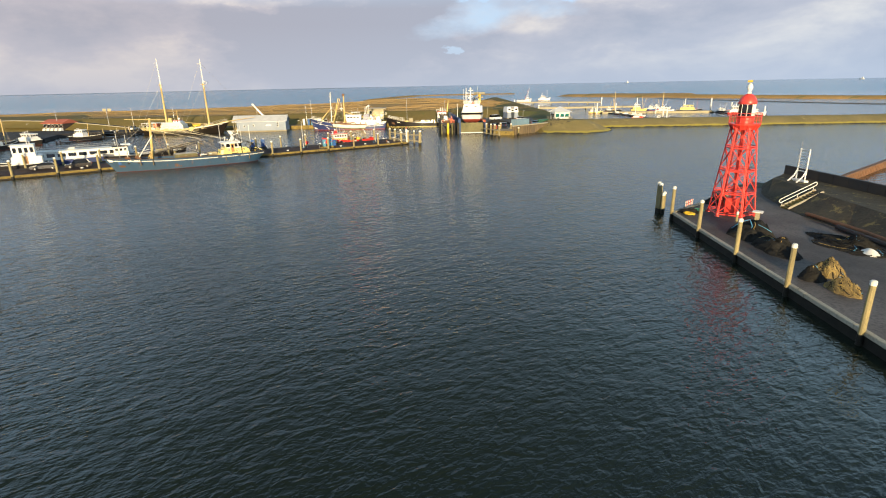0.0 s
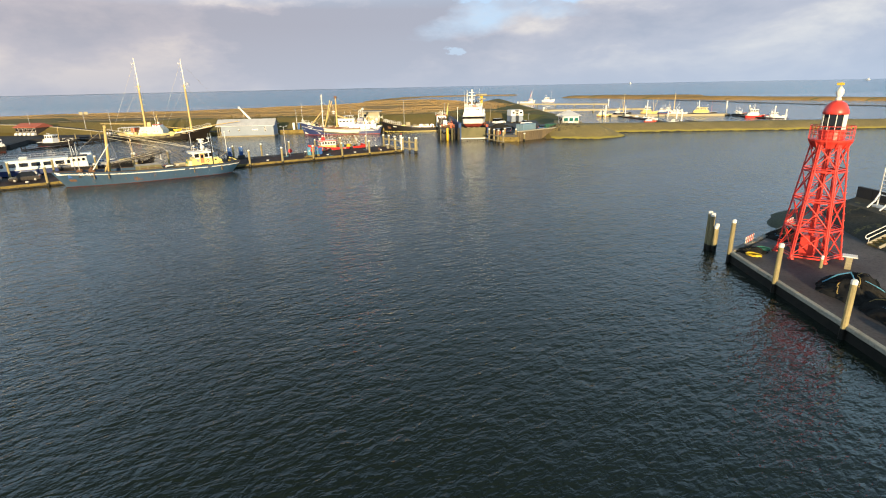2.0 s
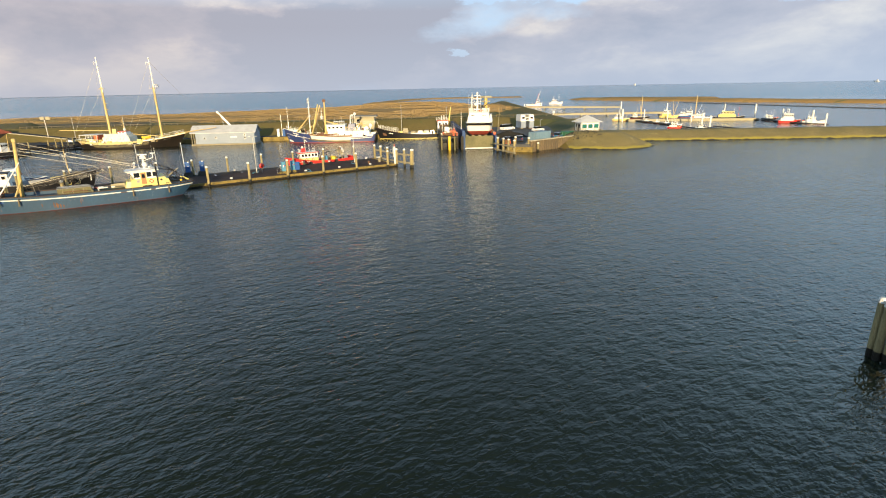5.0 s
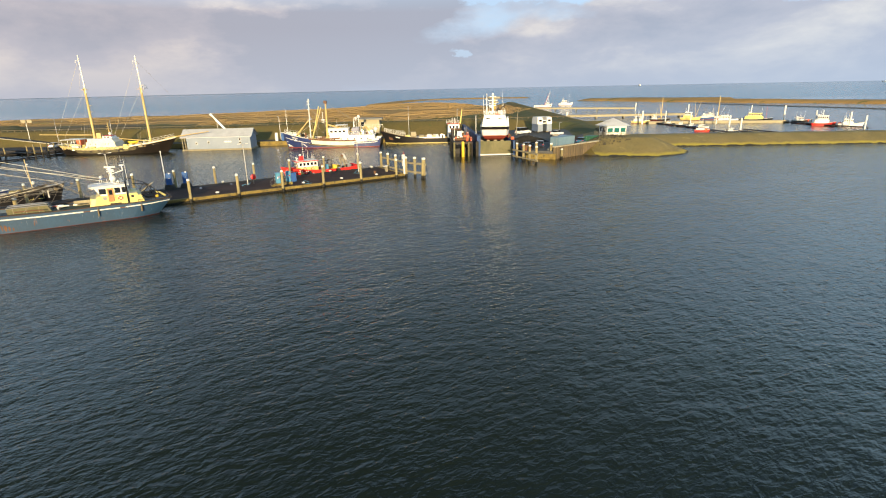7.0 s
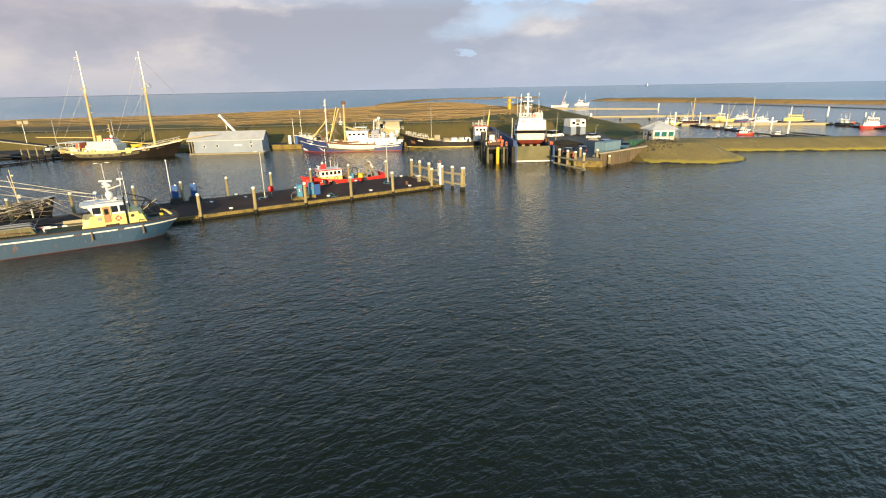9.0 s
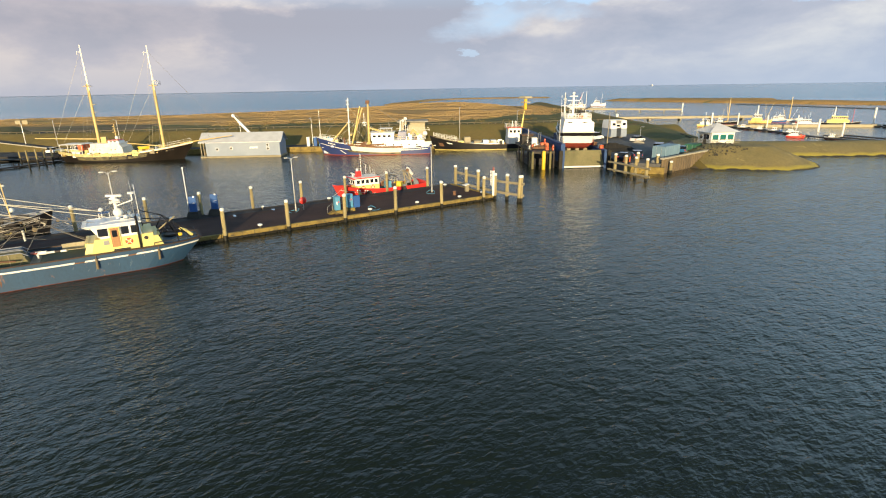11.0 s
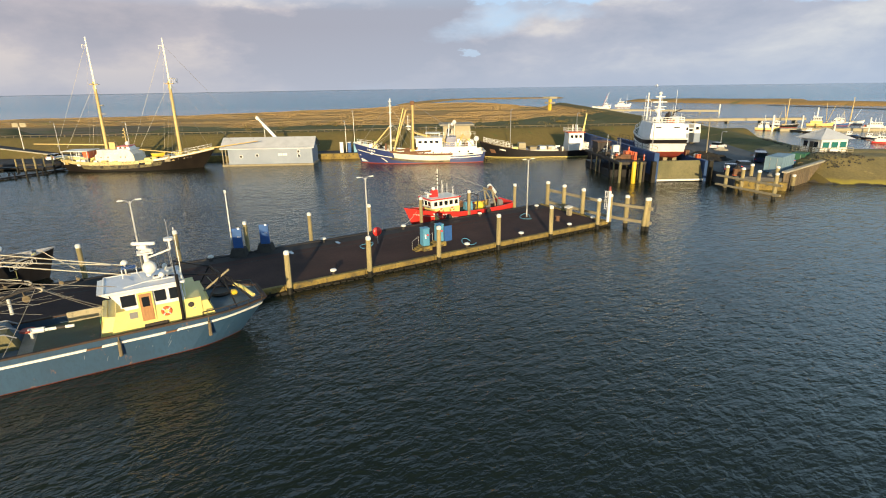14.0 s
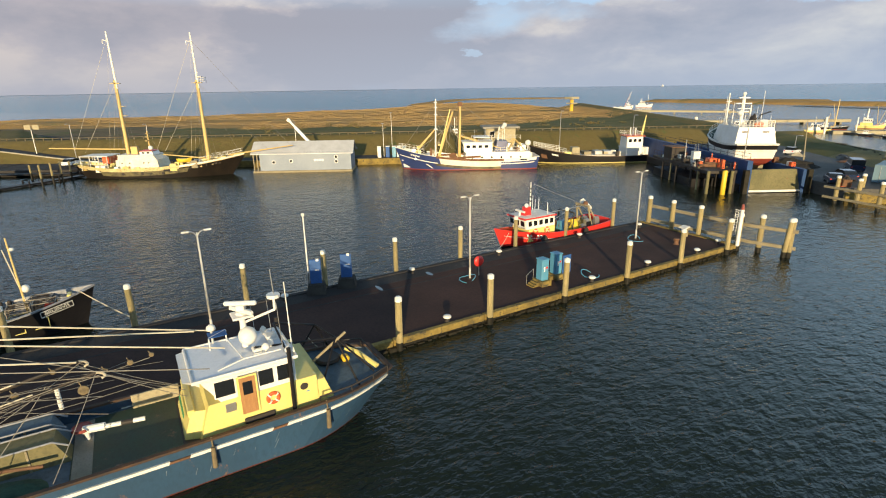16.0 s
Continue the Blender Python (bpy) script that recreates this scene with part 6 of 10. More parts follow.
    for x, y, z, r in ((-0.35, -2.7, 4.5, 0.2), (0.1, -3.5, 4.9, 0.1), (0.2, -4.4, 4.95, 0.12), (0.6, -5.2, 4.9, 0.1), (0.6, -0.4, 4.5, 0.13), (0.7, 1.1, 4.6, 0.13), (-0.2, 1.4, 4.2, 0.15), (0.9, -1.7, 5.0, 0.1)):
        bm = lathe(B(), [(r * 0.6, -0.06), (r, -0.04), (r, 0.04), (r * 0.6, 0.06)], 12, (x, y, z), Matrix.Rotation(radians(90), 4, "Y"))
        rod(bm, (x, y, z), (x, y + 0.1, z + r * 2.1), 0.025, n=5)
        part("pulley_block", bm, FENDER, t)
    bm = B()
    for k in range(9):
        lathe(bm, [(0.04, -0.05), (0.09, -0.03), (0.09, 0.03), (0.04, 0.05)], 8, (0.7, -1.7, 4.3 - k * 0.11))
    part("shackle_chain", bm, CAP, t)
    # wheelhouse: yellow casing below, white bridge above
    yf, ya = -6.35, -11.9
    cas = part("casing", prism(B(), [(-2.25, -11.5), (2.15, -11.5), (2.15, yf), (-2.25, yf)], dk - 0.05, 3.27, [(-2.15, -11.5), (2.05, -11.5), (2.05, yf - 0.55), (-2.15, yf - 0.55)]), CREAM, t)
    part("casing_aft", prism(B(), [(-2.2, ya - 0.5), (2.1, ya - 0.5), (2.1, -11.0), (-2.2, -11.0)], dk - 0.05, 2.9, [(-2.1, ya), (2.0, ya), (2.0, -11.0), (-2.1, -11.0)]), CREAM, t)
    part("casing_top", box(B(), -2.1, 2.0, ya - 0.02, -11.2, 2.86, 2.95, 0.03), CREAM, t)
    part("casing_front", prism(B(), [(-1.9, yf - 0.2), (1.8, yf - 0.2), (1.5, yf + 0.55), (-1.6, yf + 0.55)], dk, 2.9, [(-1.8, yf - 0.5), (1.7, yf - 0.5), (1.5, yf + 0.1), (-1.6, yf + 0.1)]), CREAM, t)
    br = part("bridge", frustum(B(), -2.12, 1.1, -10.6, yf - 1.05, 3.25, 4.42, front=-0.72, back=0.05, side=0.06), WHITE, t)
    part("roof", box(B(), -2.25, 1.2, -10.75, yf - 0.05, 4.40, 4.50, 0.04), WHITE, t)
    part("roof_rim", path(B(), [(-2.2, yf - 0.1, 4.5), (-2.2, -10.7, 4.5), (1.15, -10.7, 4.5), (1.15, yf - 0.1, 4.5), (-2.2, yf - 0.1, 4.5)], 0.06, 6), WHITE, t)
    part("roof_top", box(B(), -2.1, 1.05, -10.6, yf - 0.2, 4.50, 4.515, 0.004), PALEROOF, t, "pale blue-grey bridge roof")
    part("visor", prism(B(), [(-2.15, yf - 0.35), (1.1, yf - 0.35), (0.8, yf - 0.1), (-1.8, yf - 0.1)], 4.22, 4.47, [(-2.2, yf - 0.35), (1.15, yf - 0.35), (0.9, yf + 0.25), (-1.9, yf + 0.25)]), WHITE, t)
    # windows on the harbour side, the mole side and the front
    for side in (-1, 1):
        x = -2.09 if side < 0 else 1.07
        turn = -90 if side < 0 else 90
        for y, w in ((-7.62, 0.78), (-9.32, 0.62), (-10.12, 0.62)):
            pane(br, face(x - 0.01 * side, y, 3.84, turn, 2.5), w, 0.70)
        d = part("door", box(B(), -0.33, 0.33, -0.05, 0.02, -0.82, 0.92, 0.02, face(x + side * 0.13, -8.5, 3.25, turn, 0)), WOOD, t, "varnished wooden side door")
        part("door_pane", box(B(), -0.2, 0.2, -0.07, -0.01, 0.1, 0.72, 0.02, face(x + side * 0.13, -8.5, 3.25, turn, 0)), GLASS, d)
        part("door_frame", box(B(), -0.42, 0.42, -0.03, 0.01, -0.88, 0.99, 0.02, face(x + side * 0.12, -8.5, 3.25, turn, 0)), CREAM, t)
        part("vent_grille", box(B(), -0.22, 0.22, -0.05, 0.02, -0.2, 0.2, 0.02, face(x + 0.06 * side, -7.75, 2.9, turn)), STEEL, t)
        lifebuoy(t, face(x + side * 0.1, -9.5, 2.78, turn), 0.23)
        for y in (-10.75, -10.6):
            part("porthole", lathe(B(), [(0.2, -0.03), (0.2, 0.03), (0.12, 0.05)], 14, (x + side * 0.05, y - 0.3, 2.5 if y < -10.7 else 2.85), Matrix.Rotation(radians(90 * side), 4, "Y")), TURQ if y < -10.7 else DARKSTEEL, t)
    for k in range(4):
        pane(br, face(-1.6 + k * 0.73, yf - 0.66, 3.86, 180, -31.5), 0.58, 0.72)
    part("ledge", box(B(), -1.6, 1.5, yf - 0.05, yf + 0.25, 2.6, 2.95, 0.04), CREAM, t)
    bars_for_writing(t, face(-0.1, yf + 0.4, 2.45, 180, 15), 7, 0.2, 0.2, material("green_lettering", (0.04, 0.25, 0.10), rough=0.6), "nameboard")
    # roof gear
    mx, my = -0.2, -8.95
    bm = rod(B(), (mx, my, 4.6), (mx, my, 6.15), 0.16, 0.13, 12)
    part("radar_mast", bm, WHITE, t)
    part("mast_platform", box(B(), mx - 0.45, mx + 0.45, my - 0.45, my + 0.45, 6.1, 6.2, 0.03), WHITE, t)
    radome(t, mx - 0.25, my - 0.1, 5.2, 0.42)
    for dz, ang in ((6.35, 30), (6.7, 62)):
        m = Matrix.Translation((mx, my, dz)) @ Matrix.Rotation(radians(ang), 4, "Z")
        part("radar_scanner", box(B(), -0.72, 0.72, -0.1, 0.1, -0.08, 0.12, 0.05, m), WHITE, t)
        part("radar_motor", box(B(), -0.2, 0.2, -0.2, 0.2, -0.32, -0.05, 0.05, m), WHITE, t)
    bm = path(B(), [(mx, my, 5.75), (mx - 0.3, my - 1.4, 6.2), (mx - 0.3, my - 1.4, 6.9)], 0.06, 6)
    rod(bm, (mx - 0.3, my - 1.4, 6.8), (mx - 0.3, my - 1.4, 6.95), 0.3, n=10)
    part("aerial_arm", bm, WHITE, t)
    for x, y, z0, z1, r in ((-0.5, my - 1.45, 6.2, 8.1, 0.03), (-1.6, -10.7, 3.2, 7.8, 0.035), (-1.5, -10.3, 4.5, 6.9, 0.02), (0.6, -10.3, 4.5, 6.3, 0.02), (0.9, -9.6, 4.5, 6.0, 0.02)):
        part("whip_aerial", rod(B(), (x, y, z0), (x + 0.1, y + 0.05, z1), r, r * 0.6, 6), CAP if r > 0.03 else STEEL, t)
    for x, y, r, z in ((0.9, -7.7, 0.22, 5.25), (-0.9, -9.9, 0.15, 4.7), (0.5, -9.9, 0.16, 4.75), (-1.3, -9.6, 0.2, 4.75)):
        part("gps_dome", lathe(B(), [(0.05, 4.6), (0.05, z), (r, z + 0.05), (r * 0.85, z + 0.2), (r * 0.3, z + 0.3)], 12, (x, y, 0)), CAP, t, smooth=True)
    part("searchlight", lathe(B(), [(0.12, -0.2), (0.2, 0.0), (0.22, 0.15)], 12, (-1.9, -10.5, 4.75), Matrix.Rotation(radians(80), 4, "X")), CAP, t)
    bm = B()
    path(bm, [(-1.9, -7.5, 4.62), (-1.5, -8.6, 4.66), (-1.5, -10.2, 4.66)], 0.035)
    path(bm, [(-1.5, -8.6, 4.66), (0.9, -8.3, 4.66)], 0.035)
    path(bm, [(0.4, -7.5, 4.5), (0.4, -7.5, 5.1), (0.95, -8.3, 5.1), (0.95, -8.3, 4.5)], 0.035)
    part("roof_rail", bm, WHITE, t)
    part("deck_box", box(B(), -0.2, 0.4, -10.4, -9.9, 4.51, 4.75, 0.05), CAP, t)
    part("deck_box", box(B(), -1.1, -0.6, -9.5, -9.1, 4.51, 4.72, 0.05), CAP, t)
    part("solar_panel", box(B(), 0.35, 1.0, -8.3, -7.5, 5.1, 5.13, 0.01), BOARD, t)
    part("exhaust_pipe", rod(B(), (-2.3, -10.35, 1.75), (-2.32, -10.35, 5.05), 0.095, 0.095, 10), BLACK, t, "tall black exhaust pipe")
    part("exhaust_pipe", rod(B(), (1.3, -10.8, 2.6), (1.3, -10.7, 5.0), 0.085, 0.085, 10), DARKSTEEL, t)
    # stern frame of black bars, anchor and gear
    zq = s(0.05) - 0.15
    ap, bp = Vector((-0.4, -13.1, 3.95)), Vector((1.3, -12.6, 4.1))
    for p, r in ((ap, bp), (ap, (-2.15, -13.6, zq)), (ap, (-1.3, -14.7, zq + 0.1)), (bp, (0.9, -14.9, zq + 0.1)), (bp, (1.9, -13.6, zq)), (ap, (-1.9, -11.9, 2.7)), (bp, (1.6, -11.8, 2.7)),
                 (ap, (-0.9, -9.2, 4.75)), (bp, (0.5, -10.4, 5.1)), ((0.5, -10.4, 5.1), (-2.3, -10.35, 4.6))):
        part("stern_frame_bar", rod(B(), p, r, 0.05, n=7), BLACK, t)
    part("stern_boom", rod(B(), (-0.33, -11.9, 2.95), (-0.54, -13.6, 4.2), 0.07, n=8), TIMBER, t)
    part("tyre", lathe(B(), [(0.35, -0.1), (0.6, -0.12), (0.7, 0), (0.6, 0.12), (0.35, 0.1)], 18, (1.2, -13.1, zq + 0.12)), DARKSTEEL, t)
    part("yellow_basket", box(B(), 0.45, 0.95, -14.1, -13.7, zq, zq + 0.3, 0.08), YELLOW, t)
    part("stern_anchor", path(B(), [(0.6, -13.95, zq + 0.75), (-0.1, -14.35, zq + 0.7), (-0.8, -14.55, zq + 0.6), (-1.5, -14.8, zq + 0.45)], 0.13, 8), CREAM, t)
    part("bucket", lathe(B(), [(0.11, 0), (0.14, 0.3), (0.12, 0.31)], 12, (-1.6, -11.4, 2.95)), YELLOW, t)
    rail = [h.at(k, s(k) + 0.3, -1, -0.12) for k in (0.14, 0.09, 0.05, 0.02)] + [h.at(k, s(k) + 0.3, 1, -0.12) for k in (0.02, 0.08, 0.13)]
    part("stern_rail", path(B(), rail, 0.04, 6), DARKSTEEL, t)
    for p in rail:
        part("rail_post", rod(B(), p - Vector((0, 0, 0.5)), p, 0.03, n=6), DARKSTEEL, t)
    part("side_chock", box(B(), -2.35, -2.2, -9.5, -8.2, 1.95, 2.22, 0.04), DARKSTEEL, t)
    part("rudder", box(B(), -0.12, 0.12, -13.6, -12.6, -0.6, 0.12, 0.05), BOAT_RED, t)
    # lines to the mole
    for a, b in (((2.6, -12.5, 2.9), (4.0, -14.0, DECK + 0.4)), ((2.7, 9.5, 3.0), (4.1, 12, DECK + 0.4))):
        part("mooring_line", path(B(), sag(a, b, 0.25, 6), 0.03, 5), ROPE, t)


blue_trawler()


def red_boat():
    t = thing("fishing_boat", "bright red fishing boat with a white and yellow wheelhouse", "fishing boat", pose(-13.6, 25.1, 0, 0, 0, 180) @ Matrix.Diagonal((0.9, 0.9, 0.92, 1)))
    h = Hull(17.0, 4.4, 1.15, 1.15, 0.25, rake=1.3, tuck=0.3, depth=0.5, entry=0.5, aft=0.15, aft_width=0.86, power=2.2, flare=0.3)
    hull_parts(t, h, BOAT_RED, DARKSTEEL, bulwark=0.75, boot=0.12, boot_mat=BLACK, rail_mat=BOAT_RED, inner=BOAT_RED)
    s = h.sheer
    for side in (-1, 1):
        bm = B()
        rows = []
        for k in span(0.52, 0.955, 16):
            z = s(k) - 0.72
            rows.append([bm.verts.new(h.at(k, zz, side, 0.03)) for zz in (z - 0.03, z + 0.03)])
        for p, r in zip(rows, rows[1:]):
            bm.faces.new((p[0], r[0], r[1], p[1]))
        part("white_line", bm, CAP, t)
        bm = B()
        for k in range(4):
            a = 0.80 - k * 0.022 - (0.03 if k > 1 else 0)
            z = s(a) - 0.42
            bm.faces.new([bm.verts.new(h.at(aa, zz, side, 0.02)) for aa, zz in ((a, z - 0.16), (a - 0.014, z - 0.16), (a - 0.014, z + 0.16), (a, z + 0.16))])
        part("registration", bm, CAP, t, "white registration marks")
    base = part("wheelhouse_base", box(B(), -1.5, 1.5, 0.3, 4.2, 0.5, 2.0, 0.05), CREAM, t)
    wh = part("wheelhouse", frustum(B(), -1.5, 1.5, 0.4, 4.6, 2.0, 3.1, front=-0.15, side=0.05), WHITE, t)
    part("roof", box(B(), -1.65, 1.65, 0.2, 5.0, 3.1, 3.26, 0.04), BOAT_RED, t, "red-edged wheelhouse roof")
    part("roof_top", box(B(), -1.5, 1.5, 0.35, 4.8, 3.26, 3.29, 0.004), CAP, t)
    for side in (-1, 1):
        for k in range(5):
            pane(wh, face(side * 1.49, 0.9 + k * 0.8, 2.6, 90 * side, 2.5), 0.5, 0.55)
        for y in (1.6, 3.3):
            lifebuoy(base, face(side * 1.57, y, 1.6, 90 * side), 0.3)
    for k in range(3):
        pane(wh, face(-0.95 + k * 0.95, 4.7, 2.6, 180, -7), 0.65, 0.6)
    part("mast", rod(B(), (0, 2.9, 3.25), (0, 2.9, 6.9), 0.09, 0.05, 8), CAP, t)
    for z in (4.7, 5.2, 5.7, 6.1):
        part("mast_light", box(B(), -0.12, 0.12, 2.8, 3.0, z, z + 0.16, 0.02), DARKSTEEL, t)
    part("red_funnel", frustum(B(), -0.35, 0.35, 3.0, 4.0, 3.25, 4.2, front=0.25, back=0.05, side=0.05), BOAT_RED, t)
    radome(t, -0.3, 3.7, 4.42, 0.24)
    part("radar_scanner", box(B(), -0.9, 0.7, 4.3, 4.55, 3.75, 3.95, 0.05), CAP, t)
    part("radar_post", rod(B(), (0, 4.42, 3.25), (0, 4.42, 3.8), 0.12, n=8), CAP, t)
    for k, (x, y) in enumerate(((-1.2, 1.3), (0.8, 0.9), (1.2, 1.5), (-0.6, 0.8), (0.3, 1.9))):
        part("aerial", rod(B(), (x, y, 3.3), (x, y, 4.5 + 0.3 * (k % 3)), 0.03, 0.02, 5), CAP, t)
    part("hatch", box(B(), -1.0, 1.0, -1.8, 0.1, 0.4, 1.1, 0.06), DECKGREEN, t)
    part("winch", lathe(B(), [(0.5, -0.8), (0.25, -0.7), (0.25, 0.7), (0.5, 0.8)], 12, (0, -0.9, 1.55), Matrix.Rotation(radians(90), 4, "Y")), RUST, t)
    part("blue_tarp", frustum(B(), -1.3, -0.2, -1.6, -0.5, 0.4, 2.1, side=0.3), TURQ, t, "light blue tarpaulin over gear")
    part("yellow_net", mound_mesh(B(), 1.3, 1.8, 1.4, 2.2, 24, 7, 0.35), YELLOW, t, "heap of yellow net").location = (0, -3.4, 0.4)
    part("dark_net", mound_mesh(B(), 1.2, 1.2, 0.9, 5.2, 20, 6, 0.35), NETDARK, t).location = (0, -6.2, 0.4)
    bm = B()
    for sx in (-1.2, 1.2):
        rod(bm, (sx, -5.6, 0.6), (sx * 0.8, -5.0, 3.3), 0.12, n=8)
        rod(bm, (sx, -7.0, 0.6), (sx * 0.8, -5.0, 3.3), 0.1, n=8)
    rod(bm, (-1.1, -5.0, 3.3), (1.1, -5.0, 3.3), 0.14, n=8)
    part("stern_gantry", bm, TIMBER, t)
    part("net_drum", lathe(B(), [(0.35, -0.8), (0.35, 0.8)], 12, (0.3, -5.9, 3.15), Matrix.Rotation(radians(60), 4, "Y")), CAP, t)
    part("float", ball(B(), (-0.3, -5.2, 3.5), 0.3), RUST, t)
    part("yellow_net", mound_mesh(B(), 1.0, 1.5, 1.0, 6.7, 20, 6, 0.4), STRAND, t, "heap of ochre net").location = (0.5, -5.4, 0.5)
    rnd = random.Random(6)
    for k in range(9):
        y, x = rnd.uniform(-6.8, -0.6), rnd.uniform(-1.4, 1.2)
        part("deck_gear", frustum(B(), x - 0.25, x + 0.3, y - 0.3, y + 0.35, 0.5, rnd.uniform(1.1, 2.0), side=0.1), rnd.choice((DARKSTEEL, BLACK, STEEL, RUST, TURQ)), t)
    for x in (-1.3, 1.3):
        part("gallows_post", rod(B(), (x, -2.2, 0.5), (x, -2.4, 2.9), 0.08, n=7), DARKSTEEL, t)
    part("gallows_bar", rod(B(), (-1.3, -2.4, 2.9), (1.3, -2.4, 2.9), 0.08, n=7), DARKSTEEL, t)
    part("stay", path(B(), [(0, 2.9, 6.6), (0.2, -5.0, 3.4)], 0.02, 4), WIRE, t)
    bm = path(B(), [(0, -5.0, 3.2), (0.1, 1.0, 3.0)], 0.06)
    path(bm, [(0.9, -5.0, 3.2), (0.2, -1.0, 2.2)], 0.05)
    part("boom", bm, STEEL, t)
    part("bow_rail", path(B(), [h.at(k, s(k) + 0.5, -1, -0.15) for k in (0.8, 0.9, 0.98)] + [h.at(k, s(k) + 0.5, 1, -0.15) for k in (0.98, 0.9, 0.8)], 0.03, 5), DARKSTEEL, t)
    part("mooring_line", path(B(), sag((-1.0, 7.2, 1.9), (-3.0, 10.2, DECK + 0.4), 0.2, 6), 0.03, 5), ROPE, t)
    for y in (-3.5, 3.0):
        part("tyre_fender", lathe(B(), [(0.2, -0.1), (0.42, -0.1), (0.48, 0), (0.42, 0.1), (0.2, 0.1)], 16, (-2.22, y, 0.75), Matrix.Rotation(radians(90), 4, "Y")), DARKSTEEL, t)

    house = {"wheelhouse_base", "wheelhouse", "roof", "roof_top", "mast", "mast_light", "red_funnel", "radome", "radar_scanner", "radar_post", "aerial"}
    for o in t.children:
        if o.name.split(".")[0] in house:
            o.location.y += 0.5


red_boat()


def cage(m, mat, w=1.0, l=1.3, hh=0.7):
    t = thing("fish_trap", "wire mesh fish trap with a pale frame", "fish trap", m, "fish traps")
    bm = B()
    for x in (-w / 2, w / 2):
        for y in (-l / 2, l / 2):
            rod(bm, (x, y, 0), (x, y, hh), 0.03, n=5)
    for z in (0.03, hh):
        path(bm, [(-w / 2, -l / 2, z), (w / 2, -l / 2, z), (w / 2, l / 2, z), (-w / 2, l / 2, z), (-w / 2, -l / 2, z)], 0.035, 5)
    part("rim", bm, mat, t)
    bm = B()
    for k in range(1, 6):
        x = -w / 2 + w * k / 6
        path(bm, [(x, -l / 2, 0), (x, -l / 2, hh), (x, l / 2, hh), (x, l / 2, 0)], 0.012, 4)
    for k in range(1, 5):
        z = hh * k / 5
        path(bm, [(-w / 2, -l / 2, z), (w / 2, -l / 2, z), (w / 2, l / 2, z), (-w / 2, l / 2, z), (-w / 2, -l / 2, z)], 0.012, 4)
    part("netting", bm, DARKSTEEL, t)


